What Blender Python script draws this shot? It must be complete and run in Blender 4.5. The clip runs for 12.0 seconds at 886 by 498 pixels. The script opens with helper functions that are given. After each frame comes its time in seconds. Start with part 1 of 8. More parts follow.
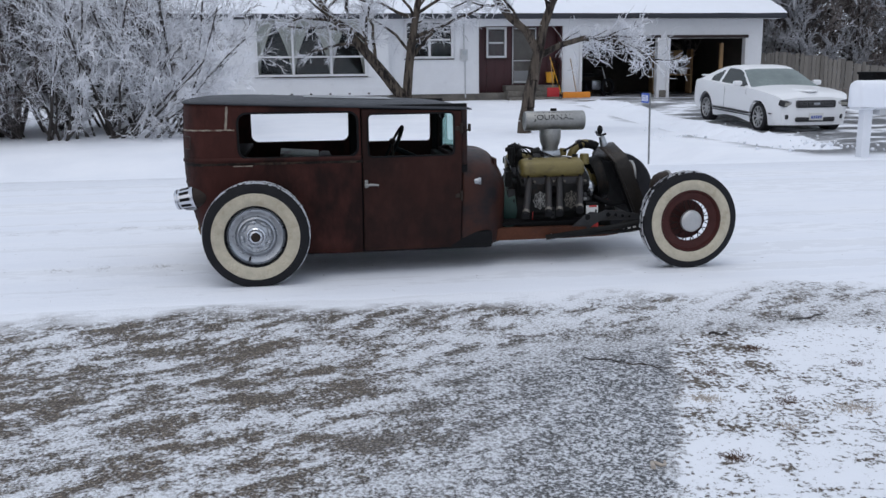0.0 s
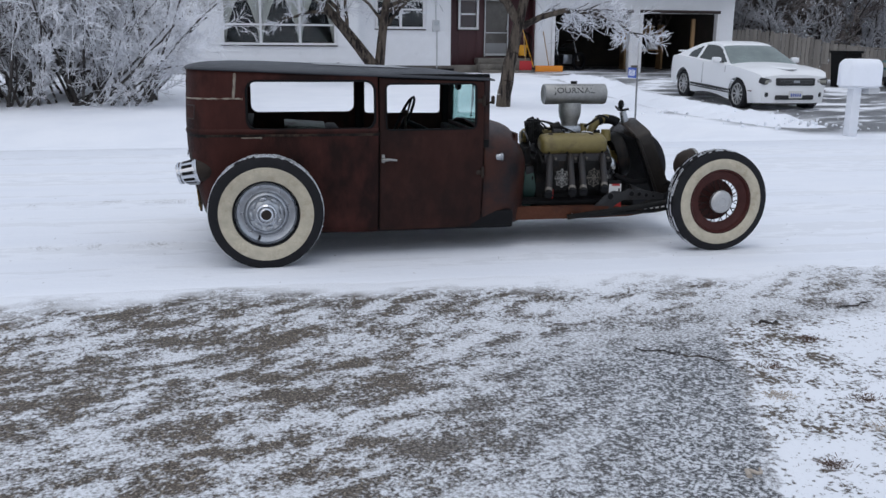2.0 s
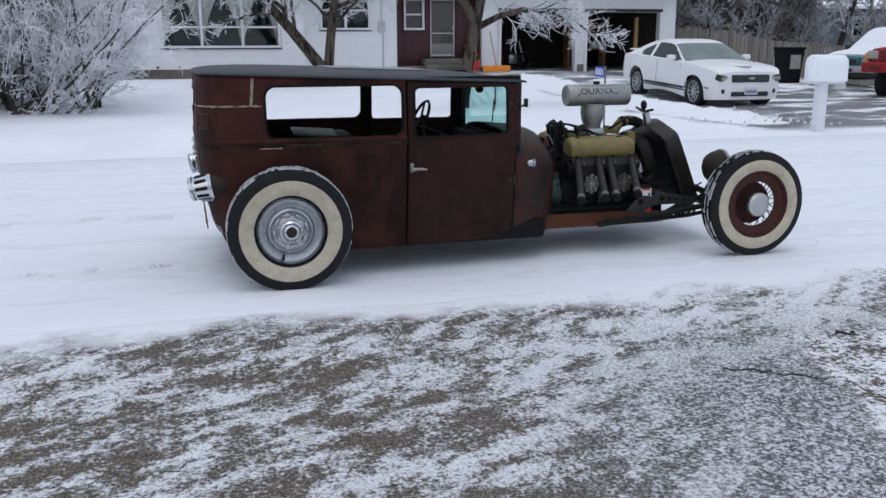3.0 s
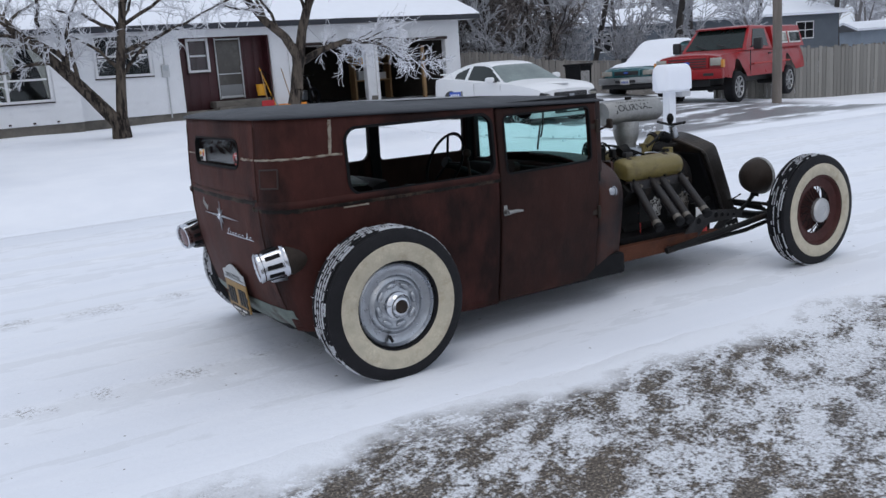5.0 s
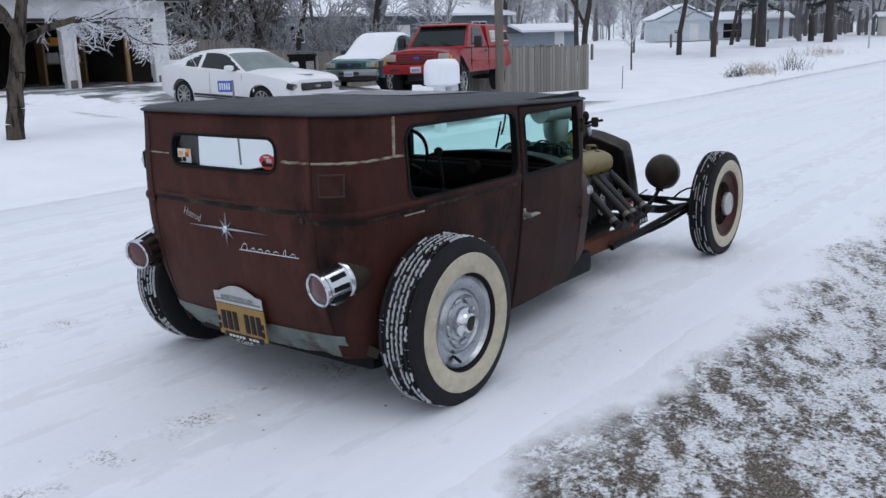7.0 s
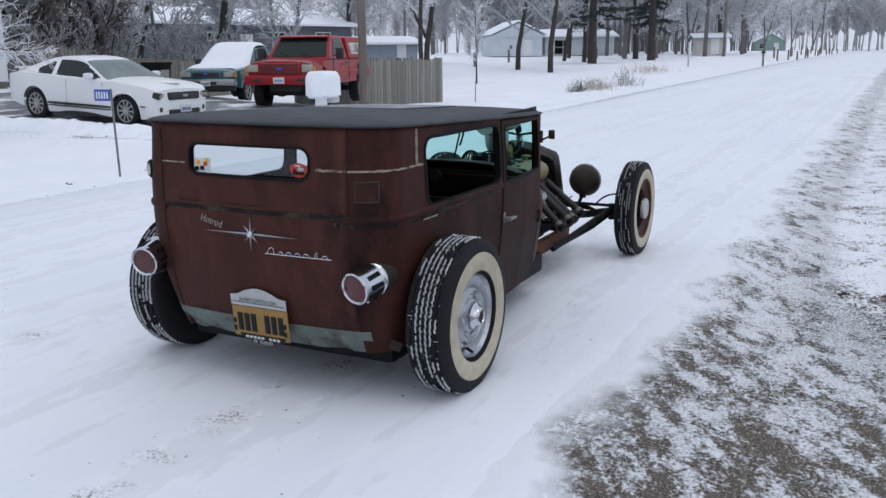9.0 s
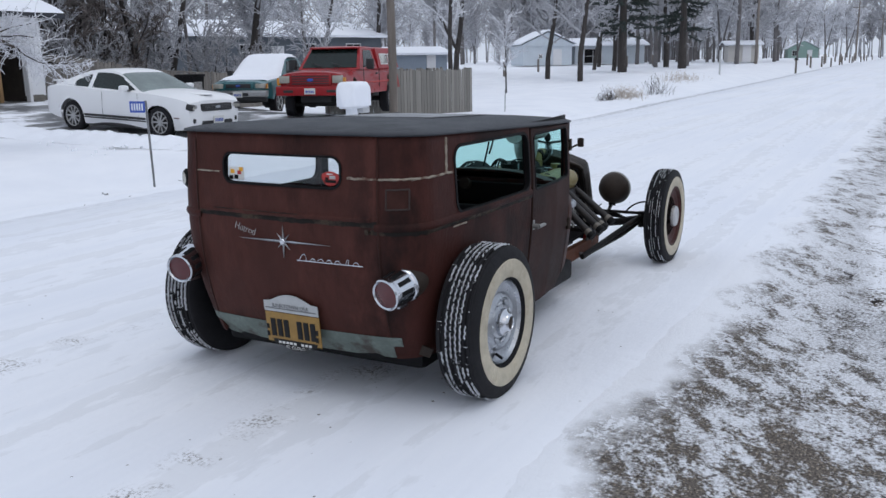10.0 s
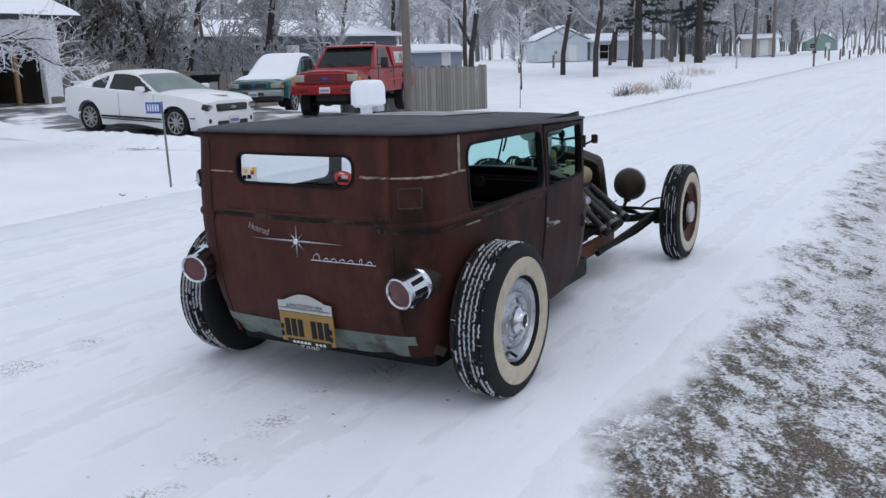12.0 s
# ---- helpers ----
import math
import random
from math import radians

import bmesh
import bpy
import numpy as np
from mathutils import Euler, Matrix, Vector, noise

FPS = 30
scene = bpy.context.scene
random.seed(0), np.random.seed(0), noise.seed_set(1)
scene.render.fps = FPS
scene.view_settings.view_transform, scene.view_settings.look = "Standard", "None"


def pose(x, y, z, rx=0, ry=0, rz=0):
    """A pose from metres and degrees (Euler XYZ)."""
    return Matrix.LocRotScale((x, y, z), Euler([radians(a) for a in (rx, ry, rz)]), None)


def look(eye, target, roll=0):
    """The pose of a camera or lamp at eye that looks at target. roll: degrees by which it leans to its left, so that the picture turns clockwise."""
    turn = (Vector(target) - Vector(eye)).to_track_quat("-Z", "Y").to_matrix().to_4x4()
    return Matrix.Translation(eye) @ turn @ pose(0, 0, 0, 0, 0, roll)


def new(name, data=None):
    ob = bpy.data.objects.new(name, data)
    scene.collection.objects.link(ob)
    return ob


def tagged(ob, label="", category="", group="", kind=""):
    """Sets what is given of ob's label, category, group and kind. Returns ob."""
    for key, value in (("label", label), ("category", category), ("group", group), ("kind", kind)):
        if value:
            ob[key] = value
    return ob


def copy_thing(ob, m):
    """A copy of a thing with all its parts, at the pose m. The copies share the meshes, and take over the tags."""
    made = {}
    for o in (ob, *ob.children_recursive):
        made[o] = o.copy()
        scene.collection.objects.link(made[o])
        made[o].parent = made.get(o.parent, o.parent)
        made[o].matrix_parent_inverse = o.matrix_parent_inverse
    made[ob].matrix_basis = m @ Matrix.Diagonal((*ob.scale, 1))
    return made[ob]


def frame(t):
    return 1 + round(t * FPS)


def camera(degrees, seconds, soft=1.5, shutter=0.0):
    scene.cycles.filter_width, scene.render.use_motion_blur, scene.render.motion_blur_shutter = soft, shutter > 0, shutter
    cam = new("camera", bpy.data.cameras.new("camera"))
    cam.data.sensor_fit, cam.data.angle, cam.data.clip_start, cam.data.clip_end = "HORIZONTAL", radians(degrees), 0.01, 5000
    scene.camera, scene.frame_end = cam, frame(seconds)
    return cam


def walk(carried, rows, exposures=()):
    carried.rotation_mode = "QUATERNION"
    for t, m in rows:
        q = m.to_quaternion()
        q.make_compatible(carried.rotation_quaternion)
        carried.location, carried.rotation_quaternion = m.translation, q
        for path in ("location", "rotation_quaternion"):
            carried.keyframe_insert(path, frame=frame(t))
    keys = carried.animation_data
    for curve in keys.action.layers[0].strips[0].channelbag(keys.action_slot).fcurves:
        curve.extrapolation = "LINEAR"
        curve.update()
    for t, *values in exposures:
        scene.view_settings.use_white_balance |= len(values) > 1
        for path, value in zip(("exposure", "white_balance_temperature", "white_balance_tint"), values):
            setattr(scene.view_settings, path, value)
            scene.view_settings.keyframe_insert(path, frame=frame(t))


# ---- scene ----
cam = camera(53.0, 12.0)
PATH = [
    (0, (0.626, 0.283, 1.445), (0.426, 2.233, 1.048), -0.6),
    (0.5, (0.615, 0.297, 1.436), (0.408, 2.242, 1.021), -0.4),
    (1, (0.571, 0.352, 1.432), (0.398, 2.294, 0.989), 0.1),
    (1.5, (0.39, 0.479, 1.433), (0.35, 2.429, 0.992), -1.1),
    (2, (0.165, 0.608, 1.417), (0.063, 2.553, 0.961), 0.5),
    (2.5, (-0.1, 0.823, 1.42), (-0.213, 2.768, 0.968), -0.9),
    (2.7, (-0.245, 0.889, 1.409), (-0.296, 2.836, 0.952), -0.4),
    (4.3, (-1.633, 1.685, 1.411), (-1.163, 3.583, 0.99), -2.6),
    (4.5, (-1.807, 1.822, 1.413), (-1.248, 3.695, 0.989), -1.7),
    (5, (-2.19, 2.18, 1.401), (-1.611, 4.052, 1.003), -4.1),
    (5.5, (-2.584, 2.527, 1.411), (-1.799, 4.325, 1.025), -2.9),
    (6, (-2.891, 2.823, 1.439), (-1.939, 4.531, 1.021), -3.0),
    (6.5, (-3.165, 3.104, 1.478), (-2.116, 4.756, 1.061), -1.5),
    (7, (-3.501, 3.296, 1.496), (-2.293, 4.823, 1.04), -1.8),
    (7.2, (-3.603, 3.375, 1.492), (-2.339, 4.85, 1.017), -0.6),
    (8.8, (-4.234, 3.624, 1.54), (-2.737, 4.879, 1.112), -1.3),
    (9, (-4.288, 3.572, 1.545), (-2.815, 4.851, 1.106), -0.5),
    (9.5, (-4.321, 3.554, 1.546), (-2.862, 4.853, 1.116), -0.7),
    (10, (-4.322, 3.541, 1.542), (-2.89, 4.873, 1.125), -1.0),
    (10.5, (-4.313, 3.532, 1.546), (-2.895, 4.876, 1.121), -1.5),
    (11, (-4.301, 3.536, 1.545), (-2.894, 4.895, 1.13), -2.0),
    (11.5, (-4.297, 3.536, 1.538), (-2.894, 4.901, 1.127), -1.9),
    (12, (-4.303, 3.538, 1.544), (-2.897, 4.897, 1.122), -1.7),
]
walk(cam, [(t, look(eye, target, roll)) for t, eye, target, roll in PATH])

# ---- world, sky and sun: an overcast winter noon ----
world = bpy.data.worlds.new("overcast_sky")
scene.world = world
world.use_nodes = True
_n, _l = world.node_tree.nodes, world.node_tree.links
_bg = _n["Background"]
_sky = _n.new("ShaderNodeTexSky")
_sky.sky_type = "NISHITA"
_sky.sun_disc = False
_sky.sun_elevation = radians(38)
_sky.sun_rotation = radians(200)
_sky.air_density, _sky.dust_density, _sky.ozone_density = 1.0, 4.0, 1.0
_mul = _n.new("ShaderNodeMix")
_mul.data_type = "RGBA"
_mul.inputs[0].default_value = 0.88
_l.new(_sky.outputs[0], _mul.inputs[6])
_mul.inputs[7].default_value = (7.0, 7.75, 9.15, 1)
_l.new(_mul.outputs[2], _bg.inputs[0])
_bg.inputs[1].default_value = 0.098
scene.view_settings.exposure = 0.0
sun = new("sun", bpy.data.lights.new("sun", "SUN"))
sun.data.energy, sun.data.angle, sun.data.color = 0.55, radians(40), (1.0, 0.98, 0.96)
sun.matrix_world = look((0, 0, 20), (1.2, 3.5, 0))

# The street frame: x along the road, y across it towards the house, origin under the rear axle of the hot rod.
STREET = pose(-1.448, 6.879, 0, 0, 0, 14.2)
rng = random.Random(7)


# ---- mesh helpers ----
def thing(name, u=0, v=0, z=0, rz=0, label="", category="", group="", kind=""):
    ob = new(name)
    ob.empty_display_size = 0.1
    ob.matrix_world = STREET @ pose(u, v, z, 0, 0, rz)
    return tagged(ob, label, category, group, kind)


def finish(me, smooth):
    if smooth:
        me.polygons.foreach_set("use_smooth", [True] * len(me.polygons))
        me.set_sharp_from_angle(angle=radians(smooth))


def part(name, bm, material, parent, label="", smooth=35):
    me = bpy.data.meshes.new(name)
    bmesh.ops.recalc_face_normals(bm, faces=bm.faces)
    bm.to_mesh(me)
    bm.free()
    finish(me, smooth)
    me.materials.append(material)
    ob = new(name, me)
    ob.parent = parent
    if label:
        tagged(ob, label)
    return ob


def part_data(name, verts, faces, material, parent, label="", smooth=0):
    me = bpy.data.meshes.new(name)
    me.from_pydata(verts, [], faces)
    me.update()
    finish(me, smooth)
    me.materials.append(material)
    ob = new(name, me)
    ob.parent = parent
    if label:
        tagged(ob, label)
    return ob


def solid(name, bm, material, u=0, v=0, z=0, rz=0, label="", category="", group="", kind="", smooth=35):
    """A thing that is one mesh."""
    ob = part(name, bm, material, None, "", smooth)
    ob.matrix_world = STREET @ pose(u, v, z, 0, 0, rz)
    return tagged(ob, label, category, group, kind)


def B():
    return bmesh.new()


def box(bm, c, s, bevel=0.0, m=None, seg=2):
    ret = bmesh.ops.create_cube(bm, size=1)
    vs = ret["verts"]
    bmesh.ops.scale(bm, vec=s, verts=vs)
    if bevel:
        es = list({e for v in vs for e in v.link_edges})
        vs = list({v for f in bmesh.ops.bevel(bm, geom=es, offset=bevel, segments=seg, affect="EDGES", profile=0.6)["faces"] for v in f.verts} | {v for v in vs if v.is_valid})
    mat = Matrix.Translation(c)
    if m is not None:
        mat = mat @ m
    bmesh.ops.transform(bm, matrix=mat, verts=vs)
    return bm


def boxed(c, s, bevel=0.0, m=None, seg=2):
    return box(B(), c, s, bevel, m, seg)


def rod(bm, a, b, r0, r1=None, seg=12, caps=True):
    a, b = Vector(a), Vector(b)
    r1 = r0 if r1 is None else r1
    d = b - a
    q = d.to_track_quat("Z", "Y").to_matrix().to_4x4()
    bmesh.ops.create_cone(bm, cap_ends=caps, segments=seg, radius1=r0, radius2=r1, depth=d.length, matrix=Matrix.Translation((a + b) / 2) @ q)
    return bm


def rodded(a, b, r0, r1=None, seg=12):
    return rod(B(), a, b, r0, r1, seg)


def pipe(bm, pts, r, seg=10):
    """A bent tube through the points."""
    pts = [Vector(p) for p in pts]
    rings = []
    up = Vector((0.13, 0.27, 0.95))
    for i, p in enumerate(pts):
        d = (pts[min(i + 1, len(pts) - 1)] - pts[max(i - 1, 0)]).normalized()
        x = d.cross(up)
        x = x.normalized() if x.length > 1e-3 else d.orthogonal().normalized()
        y = d.cross(x)
        rr = r[i] if isinstance(r, (list, tuple)) else r
        rings.append([bm.verts.new(p + (x * math.cos(2 * math.pi * k / seg) + y * math.sin(2 * math.pi * k / seg)) * rr) for k in range(seg)])
    for a, b in zip(rings, rings[1:]):
        for k in range(seg):
            bm.faces.new((a[k], a[(k + 1) % seg], b[(k + 1) % seg], b[k]))
    bm.faces.new(rings[0][::-1])
    bm.faces.new(rings[-1])
    return bm


def bend(a, b, c, n=8):
    """Points of a smooth curve from a to c that is drawn towards b."""
    a, b, c = Vector(a), Vector(b), Vector(c)
    return [a * (1 - t) ** 2 + b * 2 * t * (1 - t) + c * t * t for t in (i / n for i in range(n + 1))]


def lathe(bm, profile, seg=48, m=None, closed=False):
    """Turns (radius, height) pairs round the z axis, then places it by m."""
    m = m or Matrix()
    rings = []
    for r, h in profile:
        if r < 1e-6:
            rings.append([bm.verts.new(m @ Vector((0, 0, h)))])
        else:
            rings.append([bm.verts.new(m @ Vector((r * math.cos(2 * math.pi * k / seg), r * math.sin(2 * math.pi * k / seg), h))) for k in range(seg)])
    pairs = list(zip(rings, rings[1:])) + ([(rings[-1], rings[0])] if closed else [])
    for a, b in pairs:
        for k in range(seg):
            q = [a[k % len(a)], a[(k + 1) % len(a)], b[(k + 1) % len(b)], b[k % len(b)]]
            q = list(dict.fromkeys(q))
            if len(q) > 2:
                bm.faces.new(q)
    return bm


def ball(bm, c, r, s=(1, 1, 1), seg=20, rings=12):
    bmesh.ops.create_uvsphere(bm, u_segments=seg, v_segments=rings, radius=r, matrix=Matrix.Translation(c) @ Matrix.Diagonal((*s, 1)))
    return bm


def slab(bm, pts, depth):
    """A flat outline given by points, thickened by the vector depth."""
    depth = Vector(depth)
    a = [bm.verts.new(Vector(p)) for p in pts]
    b = [bm.verts.new(Vector(p) + depth) for p in pts]
    bm.faces.new(a[::-1])
    bm.faces.new(b)
    n = len(pts)
    for i in range(n):
        bm.faces.new((a[i], a[(i + 1) % n], b[(i + 1) % n], b[i]))
    return bm


def loft(bm, sections, close=False, caps=True):
    rings = [[bm.verts.new(Vector(p)) for p in sec] for sec in sections]
    n = len(rings[0])
    for a, b in zip(rings, rings[1:]):
        for k in range(n if close else n - 1):
            bm.faces.new((a[k], a[(k + 1) % n], b[(k + 1) % n], b[k]))
    if caps and close:
        bm.faces.new(rings[0][::-1])
        bm.faces.new(rings[-1])
    return bm


def rounded(x, y, hole):
    """Distance to a rounded rectangle (x0, x1, y0, y1, radius); negative inside."""
    x0, x1, y0, y1, r = hole
    dx, dy = abs(x - (x0 + x1) / 2) - (x1 - x0) / 2 + r, abs(y - (y0 + y1) / 2) - (y1 - y0) / 2 + r
    return math.hypot(max(dx, 0), max(dy, 0)) + min(max(dx, dy), 0) - r


def holed(s0, s1, z0, z1, step, place, holes):
    """A sheet over s0..s1, z0..z1 bent by place(s, z), with rounded openings."""
    ns, nz = max(2, round((s1 - s0) / step)), max(2, round((z1 - z0) / step))
    pts, keep, idx = {}, {}, {}
    for i in range(ns + 1):
        for j in range(nz + 1):
            s, z = s0 + (s1 - s0) * i / ns, z0 + (z1 - z0) * j / nz
            for h in holes:
                d = rounded(s, z, h)
                if abs(d) < step * 0.75:
                    e = 1e-4
                    gx, gz = (rounded(s + e, z, h) - d) / e, (rounded(s, z + e, h) - d) / e
                    g = math.hypot(gx, gz) or 1
                    s, z = s - gx / g * d, z - gz / g * d
            pts[i, j] = (s, z)
    verts, faces = [], []

    def vid(i, j):
        if (i, j) not in idx:
            idx[i, j] = len(verts)
            verts.append(place(*pts[i, j]))
        return idx[i, j]
    for i in range(ns):
        for j in range(nz):
            cs = sum(pts[a][0] for a in ((i, j), (i + 1, j), (i, j + 1), (i + 1, j + 1))) / 4
            cz = sum(pts[a][1] for a in ((i, j), (i + 1, j), (i, j + 1), (i + 1, j + 1))) / 4
            if all(rounded(cs, cz, h) > 0 for h in holes):
                faces.append((vid(i, j), vid(i + 1, j), vid(i + 1, j + 1), vid(i, j + 1)))
    return verts, faces


def ring_frame(bm, place, hole, width, depth, steps=10):
    """A moulding round a rounded opening: place(s, z, out) gives points; width outwards in the sheet, depth proud of it."""
    x0, x1, y0, y1, r = hole
    out = []
    for cx, cy, a0 in ((x1 - r, y1 - r, 0), (x0 + r, y1 - r, 90), (x0 + r, y0 + r, 180), (x1 - r, y0 + r, 270)):
        for k in range(steps + 1):
            a = radians(a0 + 90 * k / steps)
            out.append((cx, cy, math.cos(a), math.sin(a)))
    dense = []
    for (ax, ay, ac, as_), (bx, by, bc, bs) in zip(out, out[1:] + out[:1]):
        pa, pb = (ax + ac * r, ay + as_ * r), (bx + bc * r, by + bs * r)
        n = max(1, int(math.hypot(pb[0] - pa[0], pb[1] - pa[1]) / 0.05))
        for k in range(n):
            t = k / n
            dense.append((pa[0] + (pb[0] - pa[0]) * t, pa[1] + (pb[1] - pa[1]) * t, ac + (bc - ac) * t, as_ + (bs - as_) * t))
    rows = []
    for w, d in ((-0.002, -0.02), (-0.002, depth), (width, depth), (width, -0.004)):
        rows.append([bm.verts.new(Vector(place(x + c * w, y + s * w, d))) for x, y, c, s in dense])
    n = len(dense)
    for a, b in zip(rows, rows[1:]):
        for k in range(n):
            bm.faces.new((a[k], a[(k + 1) % n], b[(k + 1) % n], b[k]))
    return bm


def lettering(name, text, size, material, parent, m, depth=0.001, label="", align="CENTER", thin=0.0):
    cu = bpy.data.curves.new(name, "FONT")
    cu.body, cu.size, cu.extrude, cu.align_x, cu.offset = text, size, depth, align, -thin
    tmp = bpy.data.objects.new(name, cu)
    scene.collection.objects.link(tmp)
    me = bpy.data.meshes.new_from_object(tmp.evaluated_get(bpy.context.evaluated_depsgraph_get()))
    bpy.data.objects.remove(tmp)
    bpy.data.curves.remove(cu)
    me.materials.clear()
    me.materials.append(material)
    ob = new(name, me)
    ob.parent = parent
    ob.matrix_local = m
    if label:
        tagged(ob, label)
    return ob


# ---- materials ----
def mat(name, color, rough=0.6, metal=0.0, spread=0.0, scale=8.0, bump=0.0, bump_scale=60.0, coat=0.0, second=None, mask=(0.45, 0.6), detail=6, spec=0.5, stretch=(1, 1, 1), random_tint=0.0):
    """A node material: a base colour broken up at two scales, a second colour in worn patches, and fine relief."""
    m = bpy.data.materials.new(name)
    m.use_nodes = True
    nt = m.node_tree
    bs = nt.nodes["Principled BSDF"]
    bs.inputs["Roughness"].default_value = rough
    bs.inputs["Metallic"].default_value = metal
    bs.inputs["Specular IOR Level"].default_value = spec
    bs.inputs["Coat Weight"].default_value = coat
    tc = nt.nodes.new("ShaderNodeTexCoord")
    mp = nt.nodes.new("ShaderNodeMapping")
    mp.inputs["Scale"].default_value = stretch
    nt.links.new(tc.outputs["Object"], mp.inputs[0])

    def noise_tex(sc, det=detail, rg=0.6):
        n = nt.nodes.new("ShaderNodeTexNoise")
        n.inputs["Scale"].default_value, n.inputs["Detail"].default_value, n.inputs["Roughness"].default_value = sc, det, rg
        nt.links.new(mp.outputs[0], n.inputs["Vector"])
        return n

    def ramp(src, a, b):
        r = nt.nodes.new("ShaderNodeMapRange")
        r.inputs[1].default_value, r.inputs[2].default_value = a, b
        nt.links.new(src, r.inputs[0])
        return r.outputs[0]

    def mix(f, a, b):
        x = nt.nodes.new("ShaderNodeMix")
        x.data_type = "RGBA"
        for sock, val in ((x.inputs[0], f), (x.inputs[6], a), (x.inputs[7], b)):
            if isinstance(val, (tuple, list)):
                sock.default_value = (*val, 1)
            elif isinstance(val, float):
                sock.default_value = val
            else:
                nt.links.new(val, sock)
        return x.outputs[2]
    col = color
    if spread:
        lo, hi = tuple(c * (1 - spread) for c in color), tuple(min(1, c * (1 + spread)) for c in color)
        col = mix(ramp(noise_tex(scale).outputs[0], 0.3, 0.7), lo, hi)
        col = mix(ramp(noise_tex(scale * 7.3, 4).outputs[0], 0.3, 0.75), col, tuple(c * (1 - spread * 0.6) for c in color))
    if second:
        col = mix(ramp(noise_tex(scale * 0.63, 8, 0.68).outputs[0], *mask), col, second)
    if random_tint:
        oi = nt.nodes.new("ShaderNodeObjectInfo")
        hsv = nt.nodes.new("ShaderNodeHueSaturation")
        nt.links.new(ramp(oi.outputs["Random"], -0.0, 1.0), hsv.inputs["Value"])
        mr = hsv.inputs["Value"].links[0].from_node
        mr.inputs[3].default_value, mr.inputs[4].default_value = 1 - random_tint, 1 + random_tint
        if isinstance(col, tuple):
            hsv.inputs["Color"].default_value = (*col, 1)
        else:
            nt.links.new(col, hsv.inputs["Color"])
        col = hsv.outputs[0]
    if isinstance(col, tuple):
        bs.inputs["Base Color"].default_value = (*col, 1)
    else:
        nt.links.new(col, bs.inputs["Base Color"])
    if spread or second:
        rr = nt.nodes.new("ShaderNodeMapRange")
        rr.inputs[3].default_value, rr.inputs[4].default_value = max(0.03, rough - 0.14), min(1, rough + 0.14)
        nt.links.new(noise_tex(scale * 1.7).outputs[0], rr.inputs[0])
        nt.links.new(rr.outputs[0], bs.inputs["Roughness"])
    if bump:
        b = nt.nodes.new("ShaderNodeBump")
        b.inputs["Strength"].default_value, b.inputs["Distance"].default_value = min(1, bump), 0.01
        nt.links.new(noise_tex(bump_scale, 5).outputs[0], b.inputs["Height"])
        nt.links.new(b.outputs[0], bs.inputs["Normal"])
    return m


def glass(name, tint, rough=0.02, density=0.5):
    """Thin window glass: clear with a tint, mirror-like by Fresnel."""
    m = bpy.data.materials.new(name)
    m.use_nodes = True
    nt = m.node_tree
    nt.nodes.remove(nt.nodes["Principled BSDF"])
    out = nt.nodes["Material Output"]
    tr, gl, mx, fr, pw, sc = (nt.nodes.new(k) for k in ("ShaderNodeBsdfTransparent", "ShaderNodeBsdfGlossy", "ShaderNodeMixShader", "ShaderNodeLayerWeight", "ShaderNodeMath", "ShaderNodeMath"))
    tr.inputs[0].default_value = (*tint, 1)
    gl.inputs["Roughness"].default_value = rough
    fr.inputs[0].default_value = 0.5
    pw.operation, sc.operation = "POWER", "MULTIPLY_ADD"
    pw.inputs[1].default_value = 4.0
    sc.inputs[1].default_value, sc.inputs[2].default_value = 0.7, 0.08 * density
    nt.links.new(fr.outputs["Facing"], pw.inputs[0])
    nt.links.new(pw.outputs[0], sc.inputs[0])
    nt.links.new(sc.outputs[0], mx.inputs[0])
    nt.links.new(tr.outputs[0], mx.inputs[1])
    nt.links.new(gl.outputs[0], mx.inputs[2])
    nt.links.new(mx.outputs[0], out.inputs[0])
    return m


RUST = mat("rusty_maroon_primer", (0.07, 0.0245, 0.0192), 0.6, 0.0, 0.42, 3.0, 0.3, 90, second=(0.024, 0.0095, 0.008), mask=(0.49, 0.63), spec=0.13, stretch=(1, 1, 0.5))
# darker copy of the tail paint: the side's shade is put into its colour
RUST_SHADED_SIDE = mat("rusty_maroon_shaded_side", (0.058, 0.0195, 0.0158), 0.6, 0.0, 0.42, 2.6, 0.3, 90, second=(0.017, 0.008, 0.007), mask=(0.48, 0.62), spec=0.11, stretch=(1, 1, 0.5))
RUST_DOOR = mat("rusty_brown_door_steel", (0.042, 0.0175, 0.0142), 0.6, 0.0, 0.42, 3.0, 0.3, 90, second=(0.016, 0.0092, 0.0082), mask=(0.46, 0.64), spec=0.1, stretch=(1, 1, 0.6))
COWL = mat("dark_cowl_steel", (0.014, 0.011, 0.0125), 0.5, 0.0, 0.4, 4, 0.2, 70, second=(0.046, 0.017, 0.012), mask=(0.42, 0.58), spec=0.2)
SEAM_DARK = mat("dark_seam", (0.03, 0.017, 0.014), 0.7, 0, 0.3, 20)
WELD = mat("bare_weld_filler", (0.36, 0.32, 0.255), 0.6, 0.1, 0.4, 26, 0.9, 110, second=(0.12, 0.06, 0.04), mask=(0.48, 0.6))
BELTRUST = mat("scraped_belt_moulding", (0.062, 0.043, 0.03), 0.68, 0.0, 0.5, 14, 0.5, 80, second=(0.009, 0.007, 0.006), mask=(0.40, 0.52), spec=0.2)
VINYL = mat("dark_grey_roof_vinyl", (0.024, 0.0275, 0.035), 0.55, 0, 0.28, 5, 0.35, 220, spec=0.35)
RUBBER = mat("tyre_rubber", (0.014, 0.014, 0.0165), 0.75, 0, 0.3, 14, 0.3, 90, spec=0.22)
